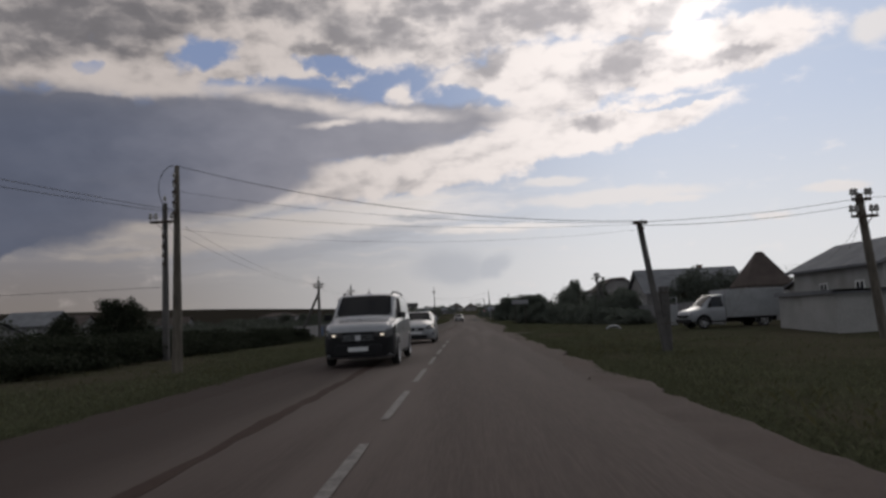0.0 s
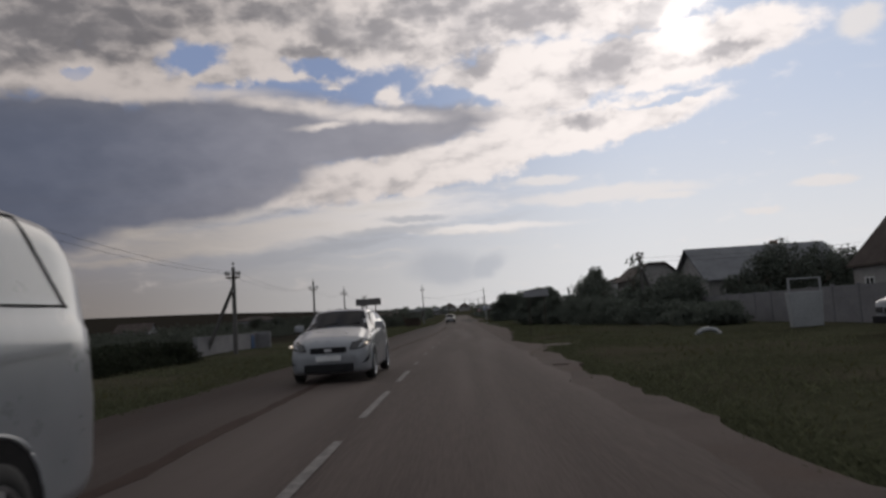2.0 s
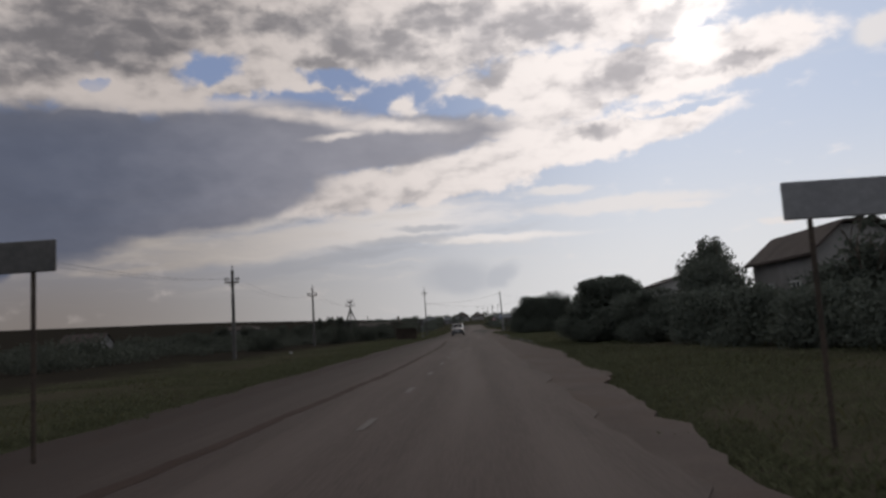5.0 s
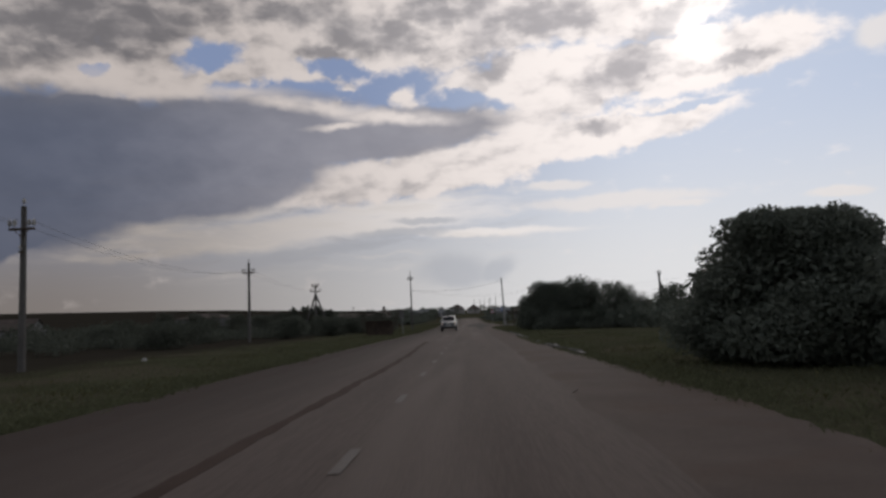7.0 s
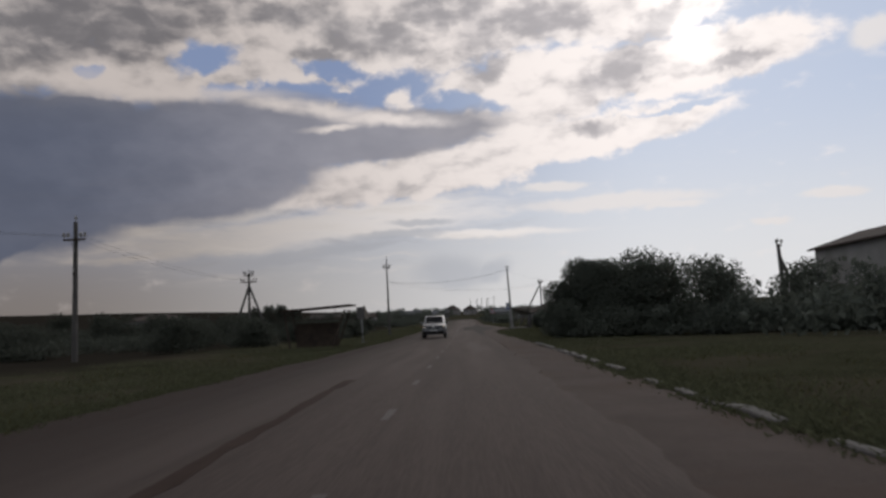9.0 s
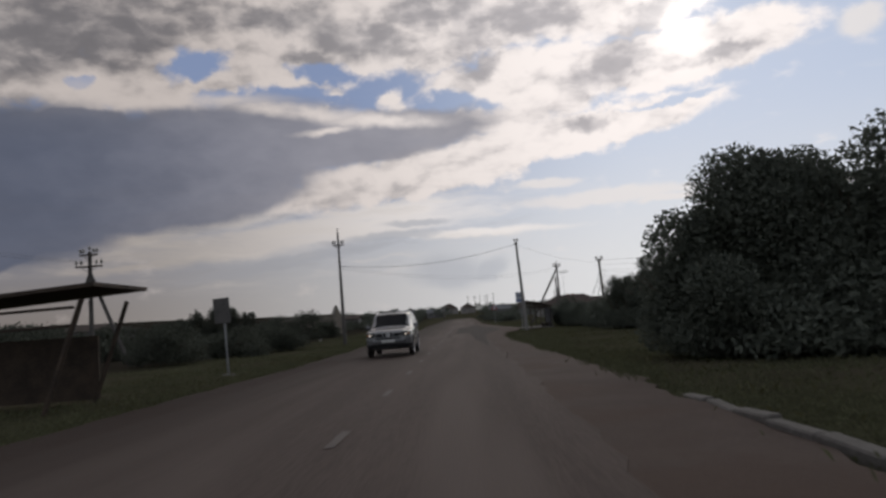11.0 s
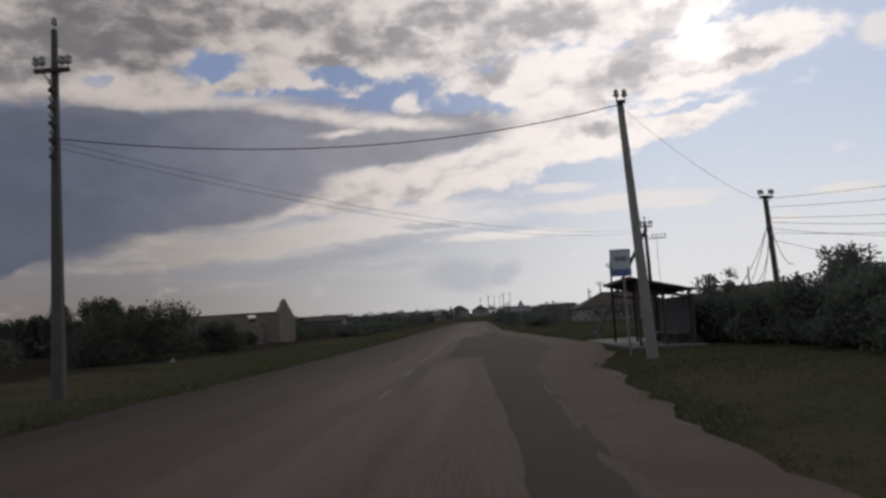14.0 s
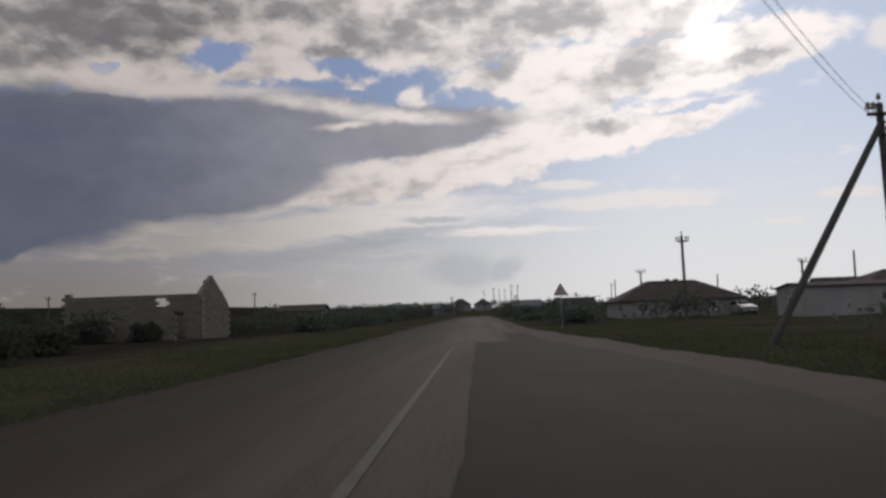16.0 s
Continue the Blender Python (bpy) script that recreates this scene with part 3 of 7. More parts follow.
# broken kerb of concrete stones
kerb = thing("kerb", 3.9, 120, 0, "broken pale concrete kerb sunk along the verge", "kerb", kind="structure")
proto = None
rng = random.Random(5)
yy = 101.0
while yy < 143:
    ln = 0.98
    m = pose(ragged(0, yy, 0.05, 71) + curve_at([(101, 0.25), (113, -0.05), (143, 0.0)], yy), yy - 120 + ln / 2, land(3.4, yy) + 0.045 + rng.uniform(-0.05, 0.035), rng.uniform(-3, 3), rng.uniform(-5, 5), rng.uniform(-2.5, 2.5))
    if rng.random() > 0.12:
        if proto is None:
            bm = bmesh.new()
            add_box(bm, (-0.09, -0.48, -0.12), (0.09, 0.48, 0.10))
            bevel(bm, 0.02)
            proto = part("kerb_stone", bm, KERB, kerb)
            proto.matrix_basis = m
        else:
            again("kerb_stone", proto, kerb, m)
    yy += 1.02

# iron drain cover sunk in the shoulder
bm = bmesh.new()
add_lathe(bm, [(0.21, -0.06), (0.21, 0.003), (0.20, 0.004), (0.19, 0.001), (0.02, 0.001)], 24)
for k in range(-3, 4):
    w = math.sqrt(0.2 ** 2 - (k * 0.055) ** 2)
    add_box(bm, (-w, k * 0.055 - 0.01, 0.0), (w, k * 0.055 + 0.01, 0.005))
cover = part("drain_cover", bm, TAR)
cover.location = (2.46, 37.9, 0.003)
tagged(cover, "rusty iron drain cover sunk in the gravel shoulder", "drain cover")



# ---------------------------------------------------------------- poles and cables
def insulator_mesh():
    bm = bmesh.new()
    add_lathe(bm, [(0.012, -0.12), (0.012, 0.0), (0.05, 0.01), (0.06, 0.05), (0.035, 0.075), (0.05, 0.10), (0.03, 0.14), (0.012, 0.15)], 8)
    return part("insulator", bm, PORCELAIN)


def pole(name, x, y, h, label, wooden=False, lean=(0.0, 0.0), base_r=0.13, top_r=0.085, arms=(), struts=(), stub=0.0, top_pin=True, bands=(), group="roadside poles", turn=0.0, arm_turn=0.0):
    """A post with crossarms (height, half length, insulators a side) and struts (dx, dy, height)."""
    z = land(x, y)
    root = thing(name, x, y, z - 0.05, label, "utility pole", group, turn)
    bm = bmesh.new()
    n = 9
    pts = [(lean[0] * i / n, lean[1] * i / n, -0.6 + (h + 0.6) * i / n) for i in range(n + 1)]
    if wooden:
        add_tube(bm, pts, [base_r + (top_r - base_r) * i / n for i in range(n + 1)], 12)
    else:
        for i, (px, py, pz) in enumerate(pts):
            r = base_r + (top_r - base_r) * i / n
            ring = [bm.verts.new((px + sx * r, py + sy * r * 0.85, pz)) for sx, sy in ((-1, -0.7), (-0.7, -1), (0.7, -1), (1, -0.7), (1, 0.7), (0.7, 1), (-0.7, 1), (-1, 0.7))]
            if i:
                for k in range(8):
                    bm.faces.new((last[k], last[(k + 1) % 8], ring[(k + 1) % 8], ring[k]))
            last = ring
        bm.faces.new(last)
    part("shaft", bm, WOOD if wooden else PALECONC if name == "tall_pole" else CONCRETE, root, smooth=wooden)

    def on(zz):
        return Vector((lean[0] * zz / h, lean[1] * zz / h, zz))

    proto = [None]

    def insulator(p, s=1.0):
        m = Matrix.Translation(p) @ Matrix.Scale(s, 4)
        if proto[0] is None:
            proto[0] = insulator_mesh()
            proto[0].parent = root
            proto[0].matrix_basis = m
        else:
            again("insulator", proto[0], root, m)

    for zz, half, count in arms:
        bm = bmesh.new()
        add_box(bm, (-half, -0.045, -0.045), (half, 0.045, 0.045), Matrix.Translation(on(zz) + Vector((0, -0.12, 0))) @ pose(0, 0, 0, 0, 0, arm_turn))
        for s in (-1, 1):
            if half > 0.3:
                q = pose(0, 0, 0, 0, 0, arm_turn)
                add_tube(bm, [on(zz) + Vector((0, -0.13, -0.35)), on(zz) + q @ Vector((s * half * 0.55, -0.13, -0.03))], 0.015, 5)
        part("crossarm", bm, DARKSTEEL, root)
        for s in (-1, 1):
            for k in range(count):
                q = pose(0, 0, 0, 0, 0, arm_turn) @ Vector((s * half * (0.95 - 0.38 * k), -0.12, 0.14))
                insulator(on(zz) + q, 1.55)
    if top_pin:
        insulator(on(h) + Vector((0, 0, 0.12)), 1.3)
    for zz in bands:
        bm = bmesh.new()
        add_box(bm, (-0.05, -0.22, -0.04), (0.05, 0.0, 0.04), Matrix.Translation(on(zz)))
        part("bracket", bm, DARKSTEEL, root)
        insulator(on(zz) + Vector((0, -0.2, 0.13)), 0.9)
    for dx, dy, zz in struts:
        bm = bmesh.new()
        add_tube(bm, [(dx, dy, -0.6), on(zz)], [0.13, 0.10], 8)
        part("strut", bm, WOOD if wooden else CONCRETE, root)
    if stub:
        bm = bmesh.new()
        add_box(bm, (-0.13, 0.08, -0.6), (0.13, 0.30, stub))
        bevel(bm, 0.02)
        part("stub", bm, CONCRETE, root, "short concrete stub bound to the pole foot")
        for zz in (stub * 0.45, stub * 0.9):
            bm = bmesh.new()
            add_tube(bm, [(0.2 * math.cos(a * math.pi / 6), 0.09 + 0.25 * math.sin(a * math.pi / 6), zz) for a in range(13)], 0.012, 5, False)
            part("wire_binding", bm, DARKSTEEL, root)
    return root


def cable(a, b, sag, r=0.008, label="black overhead cable slung between poles", group="overhead cables"):
    bm = bmesh.new()
    a, b = Vector(a), Vector(b)
    mid = (a + b) / 2
    n = 24
    pts = [a.lerp(b, i / n) - mid - Vector((0, 0, sag * 4 * (i / n) * (1 - i / n))) for i in range(n + 1)]
    add_tube(bm, pts, r, 5)
    ob = part("overhead_cable", bm, CABLE)
    ob.location = mid
    return tagged(ob, label, "cable", group)


TALL = "slender weathered concrete power pole with crossarm and insulators"
pole("power_pole", -11.8, 28.5, 6.2, "weathered concrete power pole hung with many brackets", arms=((5.45, 0.55, 2),), bands=(4.9, 4.5, 4.1, 3.8))
pole("wooden_pole", -8.3, 20.8, 6.0, "tall dark wooden pole carrying a cable across the road", wooden=True, lean=(0.05, 0), base_r=0.16, top_r=0.07, top_pin=False, bands=(5.5, 5.2, 4.9, 4.6))
pole("concrete_pole", 5.62, 21.2, 3.8, "weathered leaning concrete pole on a concrete stub at the verge", wooden=False, lean=(-0.62, 0), base_r=0.088, top_r=0.075, stub=1.9, arms=((3.74, 0.2, 0),), bands=(3.55,), top_pin=False)
pole("power_pole", 13.2, 24.0, 4.75, "stout wooden pole with two crossarms behind the verge", wooden=True, lean=(-0.35, 0.2), base_r=0.15, top_r=0.12, arms=((4.55, 0.3, 2), (4.0, 0.42, 2)), top_pin=False)
pole("power_pole", -12.6, 62.2, 4.95, "concrete power pole with a long slanting strut", arms=((4.35, 0.4, 2),), struts=((-2.1, 0.2, 3.9),), bands=(3.4,))
pole("power_pole", -16.55, 104.5, 6.4, TALL, arms=((5.5, 0.5, 2),), bands=(4.6,))
pole("power_pole", -18.9, 141.1, 7.0, TALL, arms=((6.1, 0.55, 2),), bands=(4.4,))
pole("power_pole", -19.95, 173.9, 6.6, "three-legged concrete pole with two wide-set struts", arms=((6.4, 0.5, 2), (5.75, 0.75, 2)), struts=((-2.1, 0.1, 5.4), (2.3, 0.1, 5.4)), bands=(4.2, 3.7))
pole("power_pole", -8.6, 190.5, 8.85, "very tall slim concrete pole with climbing brackets", lean=(-0.1, 0), arms=((7.8, 0.42, 2),), bands=(7.3, 6.9, 6.5, 6.1, 5.7), top_r=0.06, base_r=0.15)
pole("tall_pole", 5.85, 194.9, 7.45, "very tall bare grey pole leaning beside the road", wooden=False, lean=(-0.35, 0), base_r=0.15, top_r=0.085, arms=((7.4, 0.12, 1),), top_pin=False)
pole("power_pole", 15.05, 208.8, 6.45, "wooden pole hung with many loose service cables", wooden=True, lean=(-0.25, 0), base_r=0.15, top_r=0.11, arms=((6.35, 0.32, 2),), bands=(5.4, 4.9, 4.4), top_pin=False)
pole("power_pole", 12.15, 221.5, 7.1, "concrete corner pole with a slanting strut and insulator bars", lean=(-0.1, 0), arms=((6.75, 0.42, 2),), struts=((-4.0, 0.3, 6.5),), bands=(6.1,))
pole("power_pole", 12.3, 69.6, 4.5, "concrete pole with a slanting strut behind the hedge", lean=(-0.15, 0), arms=((4.35, 0.22, 2),), struts=((1.5, 0.2, 3.9),), bands=(3.9, 3.5))
pole("power_pole", 18.8, 148.1, 5.0, "concrete pole with a slanting strut between the trees", lean=(-0.2, 0), struts=((1.6, 0.2, 4.3),), arms=((4.9, 0.15, 1),))
pole("power_pole", 16.5, 259.5, 6.9, TALL, arms=((6.4, 0.5, 2),), top_pin=True)
pole("power_pole", 21.6, 298.7, 6.0, "far pole with a slanting strut among low houses", arms=((5.8, 0.6, 2),), struts=((3.0, 0.3, 4.6),))
# cables
cable((-8.25, 20.8, 5.95), (5.0, 21.2, 3.75), 0.45, 0.009, "black cable sagging across the road between poles")
bm = bmesh.new()
add_tube(bm, [(0.45 * -math.sin(k * math.pi / 12) , 0, 0.65 * math.cos(k * math.pi / 12)) for k in range(13)], 0.012, 5)
loop = part("overhead_cable", bm, CABLE)
loop.location = (-8.28, 20.65, 5.28)
tagged(loop, "black cable looping down beside the wooden pole", "cable", "overhead cables")
cable((-8.28, 20.7, 5.2), (5.0, 21.2, 3.72), 0.30, 0.004, "thin black cable strung across the road")
cable((-8.28, 20.7, 4.65), (5.0, 21.2, 3.66), 0.27, 0.004, "thin black cable strung across the road")
cable((-8.28, 20.7, 4.1), (5.05, 21.2, 3.5), 0.37, 0.003, "thin black cable strung across the road")
cable((5.0, 21.2, 3.72), (12.9, 24.1, 4.5), 0.12)
cable((5.0, 21.2, 3.62), (12.9, 24.1, 4.3), 0.16)
for dx in (-0.35, 0.35):
    cable((-8.35, 20.6, 4.6 + 0.1 * dx), (-16 + 4 * dx, -16, 4.6), 0.35)
    cable((-12.6 + dx, 62.2, 4.5), (-11.8 + dx, 28.5, 5.55), 0.6, 0.006)
    cable((-12.6 + dx, 62.2, 4.5), (-16.55 + dx, 104.5, 5.7), 0.7, 0.006)
    cable((-18.9 + dx, 141.1, 6.3), (-16.55 + dx, 104.5, 5.7), 0.9, 0.006)
    cable((-18.9 + dx, 141.1, 6.3), (-19.95 + dx, 173.9, 6.0), 0.5, 0.006)
cable((-11.8, 28.4, 2.9), (-40, 16, 2.9), 0.3)
cable((-8.68, 190.4, 6.15), (5.55, 194.8, 7.3), 0.7, 0.014, "black cable sagging across the road between tall poles")
cable((-8.68, 190.4, 6.1), (12.05, 221.4, 6.7), 0.9, 0.006)
cable((-8.68, 190.4, 5.95), (12.05, 221.4, 6.5), 0.95, 0.006)
cable((5.5, 194.8, 7.2), (14.8, 208.7, 6.1), 0.35, 0.006)
for k, (zz, tx, ty, tz) in enumerate(((6.3, 34, 196, 6.6), (5.9, 34, 198, 6.0), (5.4, 36, 202, 5.6), (5.2, 34, 205, 5.3), (4.9, 38, 212, 4.9), (4.7, 30, 190, 4.4), (4.4, 32, 215, 4.2))):
    cable((14.85, 208.8, zz), (tx, ty, tz), 0.35 + 0.12 * k, 0.010, "service cable running to the houses")
for k, (zz, ex, ey, ez) in enumerate(((5.4, 13.6, 208.5, 2.3), (5.2, 13.2, 209.5, 2.0), (4.9, 13.9, 208.0, 2.2), (4.5, 14.2, 209.6, 2.4), (5.3, 15.9, 209.0, 3.2))):
    cable((14.85, 208.8, zz), (ex, ey, ez), 0.25 + 0.1 * k, 0.016, "loose black cable drooping from the pole", "drooping cables")
cable((12.7, 221.4, 5.95), (12.75, 221.6, 1.6), 0.0, 0.014, "down cable beside the corner pole")
cable((12.15, 69.5, 4.35), (30, 66, 4.6), 0.3)
cable((12.15, 69.5, 4.1), (30, 63, 4.3), 0.35)
cable((13.0, 24.1, 4.4), (26, 52, 4.3), 0.5)
cable((13.0, 24.1, 4.0), (24, 52, 3.9), 0.55)
cable((13.0, 24.1, 4.5), (30, 14, 4.8), 0.4)
# the second insulator bar of the corner pole
bar = thing("insulator_bar", 12.15, 221.5, 6.05, "short steel bar with four insulators bolted to the corner pole", "insulators")
bm = bmesh.new()
add_box(bm, (0.08, -0.2, -0.03), (1.15, -0.13, 0.03))
part("bar", bm, DARKSTEEL, bar)
ins = insulator_mesh()
ins.parent = bar
ins.matrix_basis = Matrix.Translation((0.3, -0.16, 0.13))
for k in range(1, 4):
    again("insulator", ins, bar, Matrix.Translation((0.3 + 0.26 * k, -0.16, 0.13)))
for x, y, h in ((25.6, 340, 6.6), (8.5, 395, 8.0), (12, 430, 9.0), (4.5, 418, 8.0), (7.5, 470, 9.0), (32, 380, 7.0), (33.5, 305, 5.5), (-40, 330, 6.0), (-60, 300, 5.5), (-6.5, 380, 5.0), (30.2, 270, 5.2), (37.5, 275, 6.2), (36.0, 262, 5.0), (2.2, 505, 9.0), (10.5, 500, 9.0)):
    pole("far_pole", x, y, h, "thin bare pole far along the road", wooden=True, lean=(0.15 if x > 8 else -0.05, 0), arms=((h - 0.3, 0.35, 1),) if int(x) % 2 == 0 else (), top_pin=False, group="far poles")


# ---------------------------------------------------------------- houses, walls and yard things
def window(parent, x, y, z, w, h, face=-1, axis="y"):
    """A framed window set in a wall: frame, sill, pane."""
    q = Matrix.Translation((x, y, z)) @ (pose(0, 0, 0) if axis == "y" else pose(0, 0, 0, 0, 0, -90))
    bm = bmesh.new()
    t = 0.06
    for lo, hi in (((-w / 2, 0, -h / 2), (-w / 2 + t, 0.08, h / 2)), ((w / 2 - t, 0, -h / 2), (w / 2, 0.08, h / 2)), ((-w / 2 + t, 0, h / 2 - t), (w / 2 - t, 0.08, h / 2)),
                   ((-w / 2 + t, 0, -h / 2), (w / 2 - t, 0.08, -h / 2 + t)), ((-t / 2, 0.01, -h / 2 + t), (t / 2, 0.07, h / 2 - t))):
        add_box(bm, (lo[0], lo[1] - 0.06, lo[2]), (hi[0], hi[1] - 0.06, hi[2]), q)
    fr = part("window", bm, TRIM, parent)
    bm = bmesh.new()
    add_box(bm, (-w / 2 + t, -0.02, -h / 2 + t), (w / 2 - t, 0.0, h / 2 - t), q)
    part("pane", bm, GLASS, fr)
    bm = bmesh.new()
    add_box(bm, (-w / 2 - 0.06, -0.14, -h / 2 - 0.05), (w / 2 + 0.06, -0.062, -h / 2), q)
    part("sill", bm, TRIM, fr)
    return fr


def house(name, x, y, w, d, eave, ridge, label, wall=PLASTER, roof=SLATE, style="gable_x", windows=(), side_windows=(), chimneys=(), over=0.35, turn=0.0, flat_top=0.0, group="village houses"):
    """x, y: the near left corner; the near face looks down the road. Ridge along x, along y, hipped, or flat."""
    z = land(x + w / 2, y + d / 2)
    root = thing(name, x, y, z, label, "house", group, turn)
    bm = bmesh.new()
    add_box(bm, (0, 0, -0.5), (w, d, eave))
    if style == "gable_y":
        top = flat_top / 2
        poly = [(0, eave), (w, eave), (w / 2 + top, ridge - 0.08), (w / 2 - top, ridge - 0.08)] if flat_top else [(0, eave), (w, eave), (w / 2, ridge - 0.08)]
        add_prism(bm, poly, 0.004, d - 0.004)
    if style == "gable_x":
        add_prism(bm, [(0, eave), (d, eave), (d / 2, ridge - 0.08)], 0.004, w - 0.004, Matrix(((0, 1, 0, 0), (1, 0, 0, 0), (0, 0, 1, 0), (0, 0, 0, 1))))
    part("wall", bm, wall, root)
    bm = bmesh.new()
    th = 0.12
    o = over
    if style == "gable_x":
        s = (ridge - eave) / (d / 2)
        for sg in (0, 1):
            y0, y1 = (-o, d / 2) if sg == 0 else (d + o, d / 2)
            z0 = eave - s * o
            poly = [(y0, z0), (y1, ridge), (y1, ridge + th), (y0, z0 + th)]
            a = [bm.verts.new((-o, p, q)) for p, q in poly]
            b = [bm.verts.new((w + o, p, q)) for p, q in poly]
            for i in range(4):
                bm.faces.new((a[i], a[(i + 1) % 4], b[(i + 1) % 4], b[i]))
            bm.faces.new(a[::-1])
            bm.faces.new(b)
    elif style == "gable_y":
        top = flat_top / 2
        s = (ridge - eave) / (w / 2 - top)
        for sg in (0, 1):
            x0, x1 = (-o, w / 2 - top) if sg == 0 else (w + o, w / 2 + top)
            z0 = eave - s * o
            add_prism(bm, [(x0, z0), (x1, ridge), (x1, ridge + th), (x0, z0 + th)], -o, d + o)
        if flat_top:
            add_prism(bm, [(w / 2 - top, ridge), (w / 2 + top, ridge), (w / 2 + top, ridge + th), (w / 2 - top, ridge + th)], -o, d + o)
    elif style == "hip":
        r = min(w, d) / 2
        base = [bm.verts.new(p) for p in ((-o, -o, eave), (w + o, -o, eave), (w + o, d + o, eave), (-o, d + o, eave))]
        low = [bm.verts.new(p) for p in ((-o, -o, eave - th), (w + o, -o, eave - th), (w + o, d + o, eave - th), (-o, d + o, eave - th))]
        t0, t1 = (bm.verts.new((r * 0.9, d / 2, ridge)), bm.verts.new((w - r * 0.9, d / 2, ridge))) if w >= d else (bm.verts.new((w / 2, r * 0.9, ridge)), bm.verts.new((w / 2, d - r * 0.9, ridge)))
        if w >= d:
            fs = ((base[0], base[1], t1, t0), (base[1], base[2], t1), (base[2], base[3], t0, t1), (base[3], base[0], t0))
        else:
            fs = ((base[0], base[1], t0), (base[1], base[2], t1, t0), (base[2], base[3], t1), (base[3], base[0], t0, t1))
        for f in fs:
            bm.faces.new(f)
        for i in range(4):
            bm.faces.new((low[i], low[(i + 1) % 4], base[(i + 1) % 4], base[i]))
        bm.faces.new(low[::-1])
    else:
        add_box(bm, (-o, -o, eave), (w + o, d + o, eave + 0.18))
        add_box(bm, (-o, -o, eave + 0.18), (w + o, -o + 0.2, ridge))
    bmesh.ops.recalc_face_normals(bm, faces=bm.faces[:])
    rf = part("roof", bm, roof, root)
    for cx, cy, ch in chimneys:
        bm = bmesh.new()
        add_box(bm, (cx - 0.22, cy - 0.22, ridge - 0.9), (cx + 0.22, cy + 0.22, ridge + ch))
        add_box(bm, (cx - 0.27, cy - 0.27, ridge + ch), (cx + 0.27, cy + 0.27, ridge + ch + 0.07))
        part("chimney", bm, BRICK, rf)
    for wx, wz, ww, wh in windows:
        window(root, wx, -0.003, wz, ww, wh)
    for wy, wz, ww, wh in side_windows:
        window(root, -0.003, wy, wz, ww, wh, axis="x")
    return root


# near houses behind the right-hand verge
house("house", 22.1, 59.0, 3.4, 3.2, 2.75, 5.5, "stone cottage with a steep dark hipped roof", wall=PLASTER, roof=TILE, style="hip", windows=((0.9, 1.6, 0.8, 1.0), (2.5, 1.6, 0.8, 1.0)), side_windows=((1.6, 1.5, 0.9, 1.1),), over=0.25)
house("house", 24.0, 50.0, 7.0, 6, 2.2, 3.0, "low house under a dark slate roof", roof=SLATE, style="gable_x", windows=((1.5, 1.3, 0.9, 0.9), (4.5, 1.3, 0.9, 0.9)))
house("house", 18.3, 33.0, 5.2, 9, 2.9, 4.15, "pale gabled outbuilding with a shallow roof", wall=WHITEWASH, roof=SLATE, style="gable_y", windows=((2.6, 2.2, 0.7, 0.7),), side_windows=((2.0, 1.7, 0.8, 0.8), (5.5, 1.7, 0.8, 0.8)))
house("garage", 14.9, 30.5, 3.2, 5.5, 1.55, 1.62, "low whitewashed flat-roofed garage beside the parked truck", wall=WHITEWASH, roof=SLATE, style="flat", over=0.15)
house("house", 17.2, 71.6, 9.5, 7.6, 2.75, 5.0, "grey house with a broad dark slate roof", wall=PLASTER, roof=SLATE, style="gable_x", windows=((1.6, 1.5, 1.1, 1.2), (4.6, 1.5, 1.1, 1.2), (7.6, 1.5, 1.1, 1.2)), side_windows=((2.2, 1.5, 0.9, 1.1), (5.2, 1.5, 0.9, 1.1)), chimneys=((6.6, 4.6, 0.35),))
house("house", 15.2, 84.5, 3.9, 7.0, 3.7, 4.75, "narrow pale house with a bent gambrel roof", wall=PLASTER, roof=TILE, style="gable_y", flat_top=1.4, windows=((1.9, 2.6, 0.9, 1.0),), side_windows=((2.0, 1.9, 0.9, 1.1), (5.0, 1.9, 0.9, 1.1)))
house("house", 23.6, 145.4, 6.4, 9.0, 5.0, 6.0, "large pale gabled house with dark lower windows", wall=WHITEWASH, roof=TILE, style="gable_y", windows=((1.6, 1.8, 0.9, 1.2), (4.4, 1.8, 1.1, 1.2), (3.2, 4.0, 0.8, 0.8)), side_windows=((2.5, 1.9, 1.0, 1.2), (6.5, 1.9, 1.0, 1.2)), chimneys=((3.2, 2.0, 0.15),))
house("house", 15.8, 283.0, 13.6, 9.0, 1.9, 4.2, "long low house with a brown hipped roof", wall=PLASTER, roof=TILE, style="hip", windows=((2.5, 1.1, 1.0, 1.0), (6.0, 1.1, 1.0, 1.0), (10.0, 1.1, 1.0, 1.0)), chimneys=((6.4, 4.5, 0.1), (7.4, 4.5, 0.1)))
house("outbuilding", 27.0, 262.0, 8.2, 6.0, 2.4, 2.75, "pale long outbuilding with a dark flat roof", wall=WHITEWASH, roof=TILE, style="gable_x", side_windows=((3.0, 1.4, 0.9, 0.7),), over=0.2)
house("house", 34.0, 266.0, 9.0, 8.0, 2.4, 4.0, "low house with a dark hipped roof behind the outbuilding", roof=TILE, style="hip", windows=((2.5, 1.3, 1.0, 1.0), (6.0, 1.3, 1.0, 1.0)))
